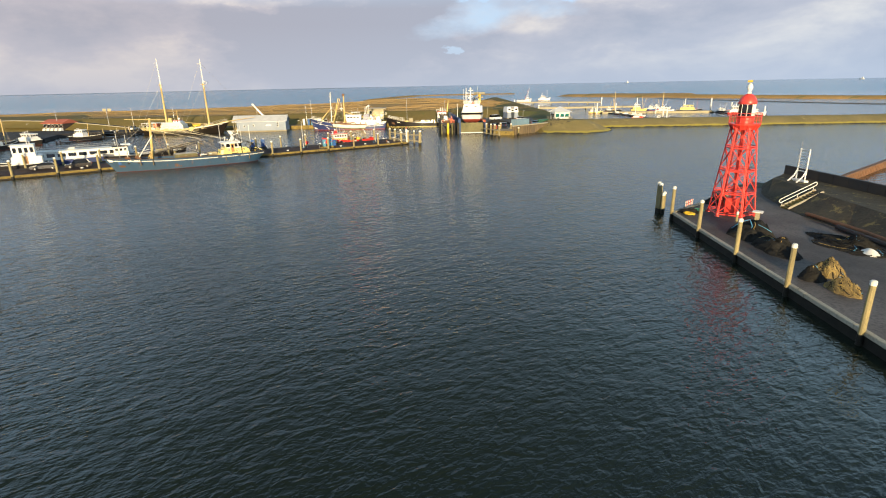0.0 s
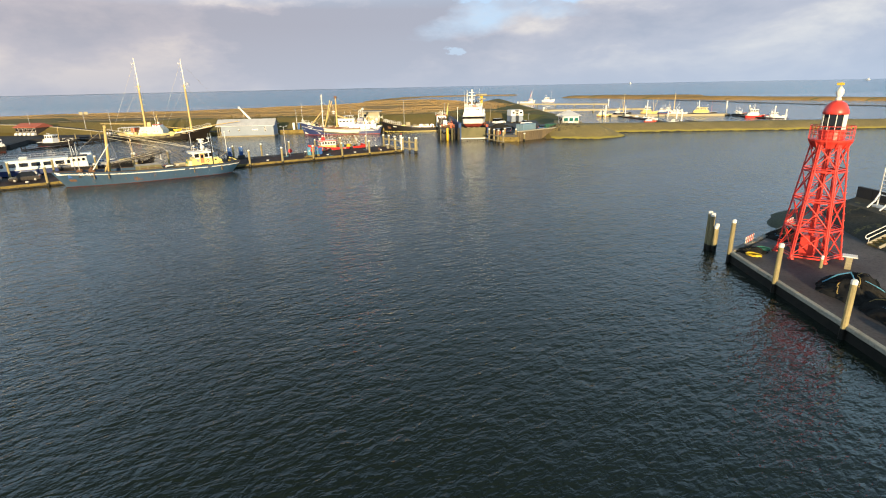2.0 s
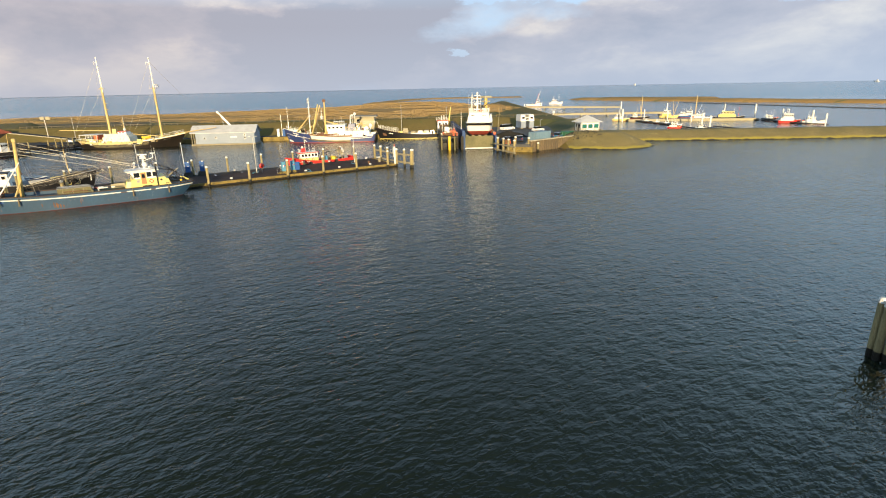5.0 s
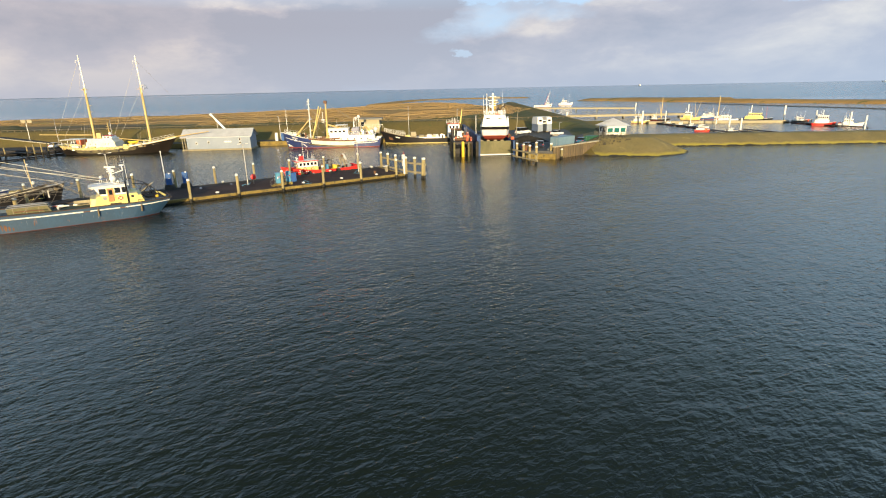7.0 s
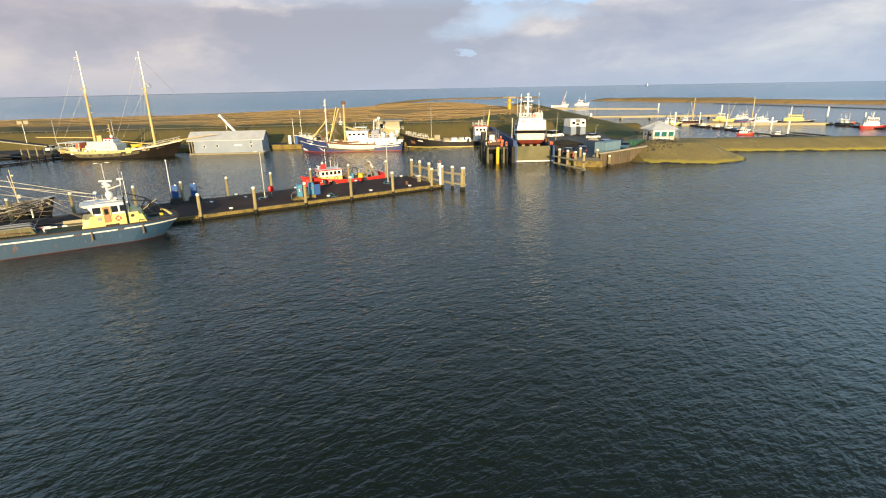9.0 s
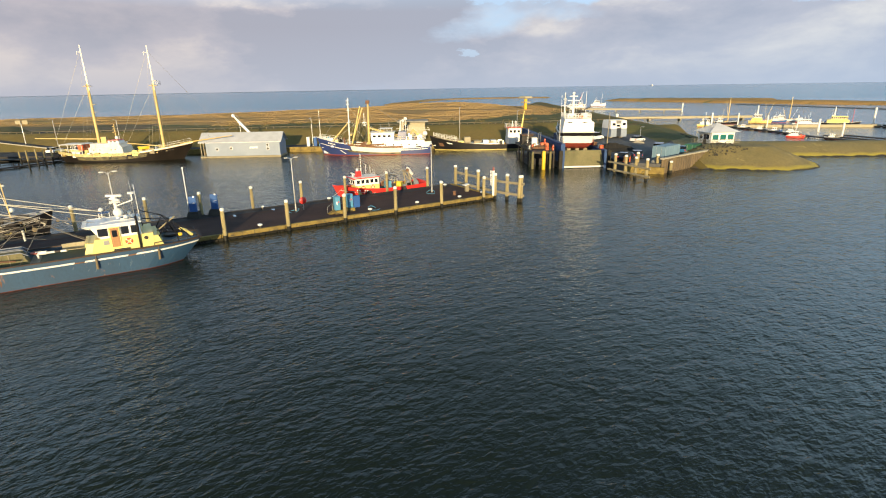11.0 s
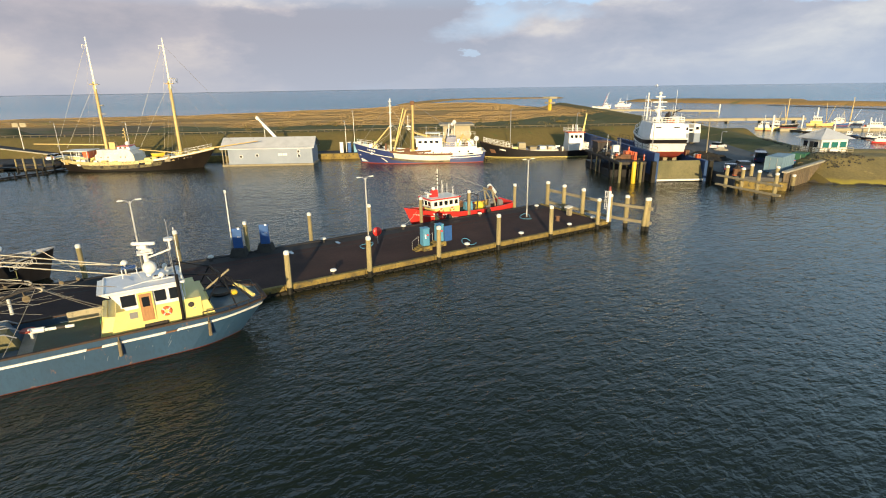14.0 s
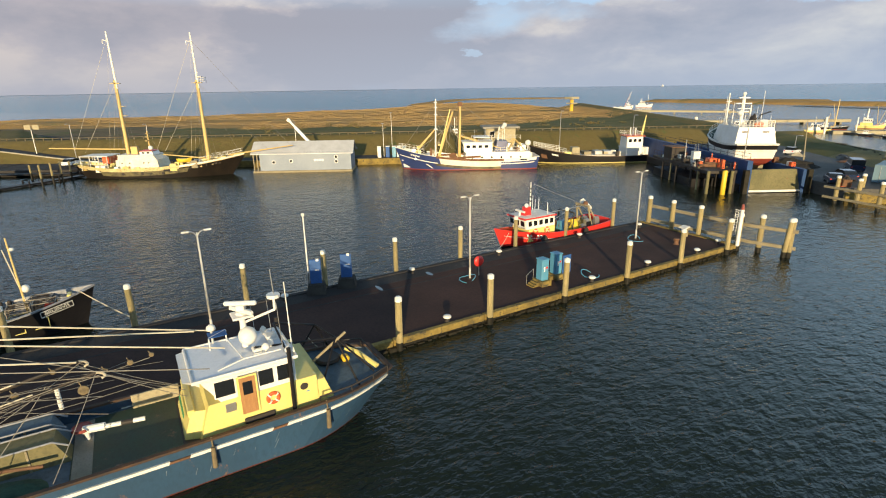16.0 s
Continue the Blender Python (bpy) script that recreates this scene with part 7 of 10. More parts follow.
def black_cutter():
    t = thing("cutter", "black fishing cutter with fish traps on its deck", "fishing boat", pose(-15.7, -25.2, 0))
    h = Hull(17.8, 4.6, 1.45, 1.25, 0.3, rake=1.0, tuck=0.5, depth=0.6, entry=0.62, aft=0.2, aft_width=0.8, power=2.4, flare=0.4)
    hull_parts(t, h, BLACK, STEELDECK, bulwark=0.8, boot=0.15, boot_mat=BLACK, rail_mat=STEELDECK, inner=STEELDECK)
    s = h.sheer
    a, b = h.at(0.935, s(0.935) - 0.52, 1, 0.03), h.at(0.83, s(0.83) - 0.42, 1, 0.03)
    d = (a - b)
    mid = (a + b) / 2
    zx = d.normalized()
    up = Vector((0.16, 0.05, 1)).normalized()
    nz = zx.cross(up).normalized()
    up = nz.cross(zx)
    m = Matrix(((zx.x, up.x, nz.x, mid.x + 0.06), (zx.y, up.y, nz.y, mid.y), (zx.z, up.z, nz.z, mid.z), (0, 0, 0, 1)))
    text_part(t, "BRUINVIS", 0.36, m, CAP, "nameboard")
    part("name_frame", path(B(), [m @ Vector(p) for p in ((-0.98, -0.2, 0), (0.98, -0.2, 0), (0.98, 0.2, 0), (-0.98, 0.2, 0), (-0.98, -0.2, 0))], 0.018, 4), CAP, t)
    part("mast", rod(B(), (-0.9, 4.75, 0.6), (-1.0, 4.55, 6.6), 0.075, 0.05, 8), MAST, t)
    part("boom", rod(B(), (-0.85, 4.9, 1.3), (-1.15, 4.2, 5.8), 0.045, 0.035, 6), BRIGHTWIRE, t)
    part("masthead_lamp", lathe(B(), [(0.1, 0), (0.16, 0.1), (0.1, 0.2)], 8, (-0.95, 4.75, 5.7)), CAP, t)
    part("radome", ball(B(), (-1.1, 4.9, 2.9), 0.28), CAP, t, smooth=True)
    part("wheelhouse", frustum(B(), -1.5, 1.5, -6.6, -3.6, 0.6, 3.4, front=0.2, side=0.08), WHITE, t)
    part("roof", box(B(), -1.65, 1.65, -6.8, -3.6, 3.4, 3.52, 0.04), DARKSTEEL, t)
    for side in (-1, 1):
        for k in range(3):
            pane(t, face(side * 1.49, -4.3 - k * 0.85, 2.8, 90 * side, 2.5), 0.5, 0.5)
    part("bow_fitting", box(B(), -0.6, 0.1, 7.2, 7.45, 2.15, 2.3, 0.03), CREAM, t)
    for x, y in ((-1.9, 3.2), (-1.9, 3.7)):
        part("bollard", rod(B(), (x, y, 1.2), (x, y, 2.0), 0.12, n=10), DARKSTEEL, t)
    for x, y, w in ((0.2, 6.5, 0.5), (-0.3, 3.9, 0.45), (0.9, 3.6, 0.4), (1.2, 2.0, 0.5), (0.4, 5.6, 0.35)):
        part("white_bin", box(B(), x - w, x + w, y - 0.35, y + 0.35, 0.7, 1.15, 0.05), CAP, t)
    part("orange_box", box(B(), -1.4, -0.8, 5.7, 6.2, 1.2, 1.6, 0.05), BOAT_RED, t)
    part("green_tub", box(B(), 0.9, 1.6, 0.6, 1.4, 0.7, 1.0, 0.05), material("green_plastic", (0.10, 0.34, 0.12), rough=0.5), t)
    part("mooring_line", path(B(), sag((0.5, 8.0, 2.6), (4.2, 11.2, DECK + 0.4), 0.1, 6), 0.04, 5), ROPE, t)
    z = 0.72
    for x, y, zz, mt in ((-1.1, 5.6, z, CREAM), (-1.1, 5.6, z + 0.72, WIRE), (0.0, 5.9, z, WIRE), (0.0, 5.9, z + 0.72, WIRE), (1.0, 5.4, z, CREAM), (1.35, 4.1, z, CREAM), (0.3, 4.5, z, CREAM), (0.2, 4.5, z + 0.72, WIRE), (0.9, 2.7, z, WIRE), (0.9, 2.7, z + 0.72, CREAM)):
        cage(pose(-15.7 + x, -25.2 + y, zz, 0, 0, 6 * x), mt)


black_cutter()


def tour_boat():
    t = thing("passenger_boat", "long white passenger boat with a band of windows", "boat", pose(-20.6, -36.5, 0))
    h = Hull(25, 5.0, 1.2, 0.5, 0.1, rake=1.2, tuck=0.3, depth=0.5, entry=0.75, aft=0.1, aft_width=0.9, power=2.2, flare=0.2)
    hull_parts(t, h, NAVY, WHITE, bulwark=0.3, boot=0.1, boot_mat=BLACK, rail_mat=WHITE)
    part("saloon", frustum(B(), -2.1, 2.1, -10.5, 6.5, 0.9, 2.9, front=0.6, side=0.12), WHITE, t)
    part("roof", box(B(), -2.15, 2.15, -10.7, 6.3, 2.9, 3.03, 0.04), CAP, t)
    for k in range(8):
        for side in (-1, 1):
            pane(t, face(side * 2.03, -9.3 + k * 2.0, 2.1, 90 * side, 3.5), 1.5, 0.75)
    part("wheelhouse", frustum(B(), -1.3, 1.3, 6.4, 9.0, 0.9, 3.5, front=0.6, side=0.1), WHITE, t)
    pane(t, face(0, 8.7, 2.7, 180, 13), 1.8, 0.8)
    railing(t, [(-2.0, -10.5, 3.0), (-2.0, 6.0, 3.0), (2.0, 6.0, 3.0), (2.0, -10.5, 3.0)], 0.8, STEEL, 2.0, 0.025)
    part("mast", rod(B(), (0, 5.4, 3.0), (0, 5.2, 5.0), 0.06, 0.04, 6), CAP, t)
    part("deck_case", box(B(), -0.6, 0.6, -4, -2.6, 3.03, 3.5, 0.1), CAP, t)


tour_boat()


def small_ship(name, label, m, L, beam, mid, bow, hull_mat, house, house_mat=None, deck_mat=None, masts=(), stripe=None, roof_mat=None, group="", boot=0.2, base_mat=None):
    """A small working vessel: house is (aft end, fore end, height of base, height of the bridge, half width)."""
    t = thing(name, label, "boat", m, group)
    h = Hull(L, beam, mid, bow, 0.15 * bow, rake=L * 0.07, tuck=0.4, depth=0.6, entry=0.55, aft=0.2, aft_width=0.82, n=18)
    hull_parts(t, h, hull_mat, deck_mat or DECKBLUE, bulwark=min(0.8, mid * 0.55), boot=boot, stripe=stripe, rail_mat=CAP)
    y0, y1, z1, z2, w = house
    zb = mid - min(0.8, mid * 0.55)
    part("deckhouse", frustum(B(), -w, w, y0 - (y1 - y0) * 0.25, y1 + (y1 - y0) * 0.15, zb, z1, front=0.2, side=0.05), base_mat or house_mat or WHITE, t)
    br = part("bridge", frustum(B(), -w * 0.82, w * 0.82, y0, y1, z1, z2, front=-0.1, side=0.05), house_mat or WHITE, t)
    part("roof", box(B(), -w * 0.9, w * 0.9, y0 - 0.15, y1 + 0.3, z2, z2 + 0.12, 0.04), roof_mat or WHITE, t)
    k = max(2, int((y1 - y0) / 0.9))
    hh = (z2 - z1) * 0.45
    for side in (-1, 1):
        for i in range(k):
            pane(br, face(side * w * 0.80, y0 + (i + 0.5) * (y1 - y0) / k, z1 + (z2 - z1) * 0.58, 90 * side, 2), (y1 - y0) / k * 0.62, hh)
    for i in range(3):
        pane(br, face((i - 1) * w * 0.52, y1 + 0.05, z1 + (z2 - z1) * 0.58, 180, -4), w * 0.4, hh)
    for x, y, z0, z1m, r, lean, mt in masts:
        part("mast", rod(B(), (x, y, z0), (x, y + lean, z1m), r, r * 0.6, 8), mt, t)
    if masts:
        x, y, z0, z1m, r, lean, mt = masts[0]
        bm = B()
        for k2 in (-1, 1):
            rod(bm, (x, y + lean, z1m * 0.95), (k2 * beam * 0.45, y - 0.5, mid), 0.02, n=4)
        rod(bm, (x, y + lean, z1m * 0.95), (0, L / 2 - 0.3, mid + bow), 0.02, n=4)
        part("stay", bm, WIRE, t)
        part("radar_scanner", box(B(), -0.7, 0.7, y0 + 0.6, y0 + 0.8, z2 + 0.5, z2 + 0.65, 0.04), CAP, t)
        part("radar_post", rod(B(), (0, y0 + 0.7, z2), (0, y0 + 0.7, z2 + 0.5), 0.08, n=6), CAP, t)
    return t, h


wb, wh_ = small_ship("workboat", "white workboat with a tall wheelhouse and a black hull", pose(-14.0, -51.5, 0, 0, 0, 180), 15, 4.8, 1.4, 0.9, BLACK, (-5.6, -1.8, 2.9, 5.2, 2.0), masts=((0, -4.4, 5.2, 7.6, 0.08, -0.2, CAP),))
part("orange_door", box(B(), -2.03, -1.98, -4.2, -3.5, 1.2, 3.0, 0.02), WOOD, wb)
part("rubber_boat", frustum(B(), -1.0, 0.8, 1.0, 4.2, 0.7, 1.5, front=0.4, side=0.2), CAP, wb)

# ---- vessels along the old quay ----


def schooner():
    t = thing("two_masted_ship", "black two-masted former lugger with a white deckhouse", "sailing ship", qpose(-38.0, -3.4))
    h = Hull(32, 7.0, 1.85, 2.35, 0.85, rake=3.6, tuck=2.4, depth=0.7, entry=0.62, aft=0.3, aft_width=0.5, power=2.0, flare=0.3, n=30)
    hull_parts(t, h, WORNBLACK, TIMBER, bulwark=0.8, boot=-0.06, stripe=(0.42, 0.34, MAST), rail_mat=CREAM, inner=CREAM)
    s = h.sheer
    for side in (-1, 1):
        for name, a, b, lo, hi, o, mat in (("white_bulwark", 0.64, 0.992, -0.34, 0.03, 0.03, CAP), ("stained_bulwark", 0.02, 0.64, -0.62, 0.03, 0.03, DIRTYCREAM), ("scraped_strake", 0.16, 0.70, -1.45, -0.62, 0.02, DIRTYHULL)):
            bm = B()
            rows = [[bm.verts.new(h.at(k, s(k) + z, side, o)) for z in (lo, hi)] for k in span(a, b, 24)]
            for c, d in zip(rows, rows[1:]):
                bm.faces.new((c[0], d[0], d[1], c[1]))
            part(name, bm, mat, t)
    part("deckhouse", frustum(B(), -2.4, 2.4, -7.8, 0.2, 1.2, 3.3, front=0.3, side=0.1), OLDWHITE, t)
    for y in (-6.6, -5.2, -2.6, -1.7):
        for side in (-1, 1):
            part("porthole", lathe(B(), [(0.13, -0.03), (0.13, 0.03), (0.08, 0.05)], 10, (side * 2.38, y, 2.75), Matrix.Rotation(radians(90 * side), 4, "Y")), DARKSTEEL, t)
    part("aft_shelter", box(B(), -2.3, 2.3, -14.5, -9.2, 4.0, 4.12, 0.03), CAP, t, "white awning roof over the aft deck")
    for x in (-2.2, 2.2):
        for y in (-14.3, -12.6, -11.0, -9.4):
            part("shelter_post", rod(B(), (x, y, 1.4), (x, y, 4.05), 0.06, n=6), CAP, t)
    railing(t, [(-2.6, -15.0, 2.6), (-2.7, -9.2, 2.0)], 0.8, CAP, 1.2, 0.025)
    railing(t, [(2.6, -15.0, 2.6), (2.7, -9.2, 2.0)], 0.8, CAP, 1.2, 0.025)
    part("bridge", frustum(B(), -2.2, 2.2, -7.4, -0.2, 3.25, 4.1, front=0.7, side=0.2), OLDWHITE, t)
    part("bridge_roof", box(B(), -2.1, 2.1, -7.5, -0.8, 4.1, 4.2, 0.03), CAP, t)
    part("wheelhouse", frustum(B(), -1.4, 1.4, -3.6, -1.0, 4.2, 4.75, front=0.3, side=0.1), WHITE, t)
    for k in range(2):
        for side in (-1, 1):
            pane(t, face(side * 1.36, -2.9 + k * 0.9, 4.5, 90 * side, 6), 0.5, 0.28)
    part("funnel", frustum(B(), -0.5, 0.5, -5.6, -4.4, 4.2, 5.6, side=0.05), MAST, t)
    part("red_locker", box(B(), -0.8, 2.0, -10.4, -9.2, 2.6, 3.9, 0.05), ORANGE, t)
    part("red_locker", box(B(), -1.45, 1.45, -3.6, -1.2, 4.76, 4.9, 0.03), BOAT_RED, t)
    radome(t, 0.9, -1.6, 5.4, 0.42)
    bm = rod(B(), (0, -2.2, 4.2), (0, -2.2, 8.4), 0.14, 0.1, 8)
    for z, w in ((6.6, 0.9), (7.3, 0.7), (7.9, 0.5)):
        box(bm, -w, w, -2.4, -2.0, z, z + 0.14, 0.03)
    part("radar_mast", bm, MAST, t)
    part("fore_deckhouse", box(B(), -1.5, 1.5, 4.6, 7.4, 1.2, 2.5, 0.06), OLDWHITE, t)
    part("hatch", box(B(), -1.2, 1.2, 9.2, 11.0, 2.2, 2.9, 0.06), CREAM, t)
    random.seed(8)
    for k in range(44):
        y, side = random.uniform(-14.0, 12.5), random.choice((-1, 1))
        f = (y + 16) / 32
        p = h.at(f, s(f) - 0.45, side, -random.uniform(0.3, 0.9))
        kind = random.choice((CREAM, CAP, TIMBER, CAP, DARKSTEEL, BLACK, MAST, STRAND))
        wide, tall = random.uniform(0.2, 0.55), random.uniform(0.35, 0.95)
        part("deck_gear", frustum(B(), p.x - wide, p.x + wide, y - wide, y + wide * 1.4, p.z - 0.4, p.z + tall, front=0.1, side=wide * 0.3), kind, t)
    dinghy = Hull(2.9, 1.3, 0.42, 0.22, 0.06, rake=0.5, tuck=0.2, depth=0.3, entry=0.5, aft=0.25, aft_width=0.6, power=2.0, n=10)
    place = Matrix.Translation((1.3, 4.6, 2.85))
    for name, bm, mat in (("rescue_boat", dinghy.band(B(), (-0.3, -0.2), (-0.1, -0.04), (0.2, 0.0), (lambda k: dinghy.sheer(k), 0.0)), YELLOW), ("rescue_boat_cover", box(B(), -0.5, 0.5, -1.2, 0.8, 0.34, 0.44, 0.04), CREAM)):
        bm.transform(place)
        part(name, bm, mat, t)
    for k in range(7):
        y = random.uniform(2.4, 10)
        part("deck_gear", frustum(B(), -1.9 + random.random(), -0.4 + random.random(), y, y + 0.9, 1.3, 2.1 + random.random() * 0.5, side=0.1), random.choice([CREAM, TIMBER, CAP, DARKSTEEL]), t)
    for yb, z0, top, lean in ((-6.4, 1.4, 26.0, 0.1), (8.6, 1.7, 25.7, -0.1)):
        ya = yb + lean * 0.66
        part("lower_mast", rod(B(), (0, yb, z0), (0, ya, z0 + (top - z0) * 0.66), 0.34, 0.27, 10), MAST, t)
        part("topmast", rod(B(), (0, ya + 0.12, z0 + (top - z0) * 0.60), (0, yb + lean, top), 0.22, 0.13, 8), CAP, t)
        bm = B()
        zc = z0 + (top - z0) * 0.64
        box(bm, -1.1, 1.1, ya - 0.12, ya + 0.12, zc, zc + 0.1, 0.02)
        box(bm, -0.35, 0.35, ya - 0.9, ya + 0.9, zc - 0.1, zc, 0.02)
        part("crosstree", bm, MAST, t)
        for zf in (0.47, 0.40) if yb < 0 else (0.68,):
            yy = yb + lean * zf
            part("mast_step", box(B(), -0.35, 0.35, yy, yy + 1.0, z0 + (top - z0) * zf, z0 + (top - z0) * zf + 0.12, 0.02), MAST if yb < 0 else STEEL, t)
        if yb > 5:
            railing(t, [(-0.5, ya + 0.3, zc), (-0.5, ya + 1.5, zc), (0.5, ya + 1.5, zc), (0.5, ya + 0.3, zc)], 0.9, CAP, 0.6, 0.03, name="lookout_rail")
        part("masthead_arm", path(B(), [(0, yb + lean, top - 1.6), (0, yb + lean - 0.9, top - 1.4), (0, yb + lean - 0.9, top - 2.1)], 0.05, 5), CAP, t)
        for x in (-2.9, 2.9):
            for dy in (-1.6, -0.5, 0.6):
                part("stay", rod(B(), (0, ya, zc), (x, yb + dy, s(0.5) + 0.1), 0.016, n=4), WIRE, t)
            part("stay", rod(B(), (0, yb + lean, top - 1.5), (x, yb - 2.2, s(0.5)), 0.014, n=4), WIRE, t)
        part("stay", rod(B(), (0, yb + lean, top - 1.0), (0, yb - 10.0 if yb < 0 else yb - 9.5, 4.8), 0.024, n=4), BRIGHTWIRE, t)
        part("stay", rod(B(), (0, ya, zc), (0, yb - 8.0, 4.6), 0.024, n=4), BRIGHTWIRE, t)
        part("stay", rod(B(), (0, ya, zc + 0.3), (0, yb + 6.5, s(0.8) + 0.3), 0.016, n=4), WIRE, t)
        a, b = (0, yb - 0.3, 5.1 if yb < 0 else 3.1), (0, yb - 14.6 if yb < 0 else yb - 8.5, 5.5 if yb < 0 else 4.0)
        part("boom", rod(B(), a, b, 0.14, 0.1, 8), MAST, t)
    part("bowsprit", rod(B(), (0, 12.5, 3.7), (0, 25.0, 5.3), 0.17, 0.09, 8), MAST, t)
    bm = B()
    rod(bm, (0, 24.6, 5.2), (0, 8.5, 24.4), 0.022, n=4)
    rod(bm, (0, 20.0, 4.8), (0, 8.6, 17.0), 0.022, n=4)
    part("forestay", bm, WIRE, t)
    railing(t, [h.at(k, s(k), -1, -0.15) for k in (0.75, 0.83, 0.9, 0.97)], 0.9, CAP, 1.2, 0.025)
    railing(t, [h.at(k, s(k), 1, -0.15) for k in (0.75, 0.83, 0.9, 0.97)], 0.9, CAP, 1.2, 0.025)
    for k in (0.30, 0.42, 0.55):
        p = h.at(k, 0.9, 1, 0.12)
        part("tyre_fender", lathe(B(), [(0.12, -0.08), (0.27, -0.08), (0.3, 0), (0.27, 0.08), (0.12, 0.08)], 12, p, Matrix.Rotation(radians(90), 4, "Y")), DARKSTEEL, t)


schooner()


def floating_shed():
    t = thing("floating_shed", "pale blue-grey floating workshop with a sheet metal roof", "shed", qpose(-11.6, 0.2))
    part("pontoon", box(B(), -3.4, 3.4, -9.7, 9.7, -0.6, 0.35, 0.08), TIMBER, t)
    part("wall", box(B(), -3.0, 3.0, -8.3, 9.5, 0.35, 3.9, 0.03), SHEDGREY, t)
    bm = B()
    n = 66
    for i in range(n):
        y = -9.9 + 19.9 * i / n
        for side in (-1, 1):
            x0, x1 = side * 3.35, 0.0
            a = 0.03 if i % 2 else 0.0
            p = [(x0, y, 3.62 + a), (x0, y + 19.9 / n, 3.62 + a), (x1, y + 19.9 / n, 5.75 + a), (x1, y, 5.75 + a)]
            v = [bm.verts.new(c) for c in p]
            bm.faces.new(v)
            w = [bm.verts.new((c[0], c[1], c[2] - 0.1)) for c in p]
            bm.faces.new(w[::-1])
            bm.faces.new((v[0], v[1], w[1], w[0]))
    part("roof", bm, TINROOF, t, "ribbed sheet metal roof")
    for y in (-8.3, 9.4):
        bm = B()
        v = [bm.verts.new(c) for c in ((-3, y, 3.85), (3, y, 3.85), (0, y, 5.65), (-3, y + 0.1, 3.85), (3, y + 0.1, 3.85), (0, y + 0.1, 5.65))]
        bm.faces.new(v[:3])
        bm.faces.new(v[3:][::-1])
        part("gable", bm, SHEDGREY, t)
    for y, z in ((-5.6, 2.0), (-2.2, 2.2), (6.6, 2.9), (6.6, 2.0)):
        rim = part("porthole", lathe(B(), [(0.36, -0.03), (0.36, 0.05), (0.26, 0.07)], 16, (3.02, y, z), Matrix.Rotation(radians(90), 4, "Y")), CAP, t)
        part("pane", lathe(B(), [(0.25, 0.0), (0.25, 0.075)], 16, (3.02, y, z), Matrix.Rotation(radians(90), 4, "Y")), GLASS, rim)
    bars_for_writing(t, face(3.02, 3.2, 2.3, 90), 4, 0.4, 0.42, CAP, "lettering", 0.25)
    for y in (-9.6, -8.9):
        part("timber_post", box(B(), 2.7, 2.95, y, y + 0.22, 0.3, 3.7, 0.02), TIMBER, t)
    # the boom crane on the quay behind
    c = thing("crane", "white telescopic boom crane standing behind the shed", "crane", qpose(-11.0, 9.5, 1.15))
    part("chassis", box(B(), -1.2, 1.2, -3.6, 3.6, 0.4, 1.4, 0.08), DARKSTEEL, c)
    for x in (-1.0, 1.0):
        for y in (-2.6, -1.2, 2.4):
            part("wheel", lathe(B(), [(0.3, -0.18), (0.5, -0.18), (0.52, 0), (0.5, 0.18), (0.3, 0.18)], 12, (x, y, 0.5), Matrix.Rotation(radians(90), 4, "Y")), DARKSTEEL, c)
    part("cab", frustum(B(), -1.1, 1.1, 1.2, 3.2, 1.4, 3.4, front=0.3, side=0.1), WHITE, c)
    part("boom", box(B(), -0.3, 0.3, 0, 4.6, -0.3, 0.3, 0.05, pose(0, -1.4, 3.2, 50, 0, 180)), WHITE, c)
    part("boom_tip", box(B(), -0.2, 0.2, 4.4, 6.4, -0.2, 0.22, 0.04, pose(0, -1.4, 3.2, 50, 0, 180)), CAP, c)
    part("boom_head", box(B(), -0.35, 0.35, 6.1, 6.8, -0.35, 0.35, 0.08, pose(0, -1.4, 3.2, 50, 0, 180)), CAP, c)


floating_shed()


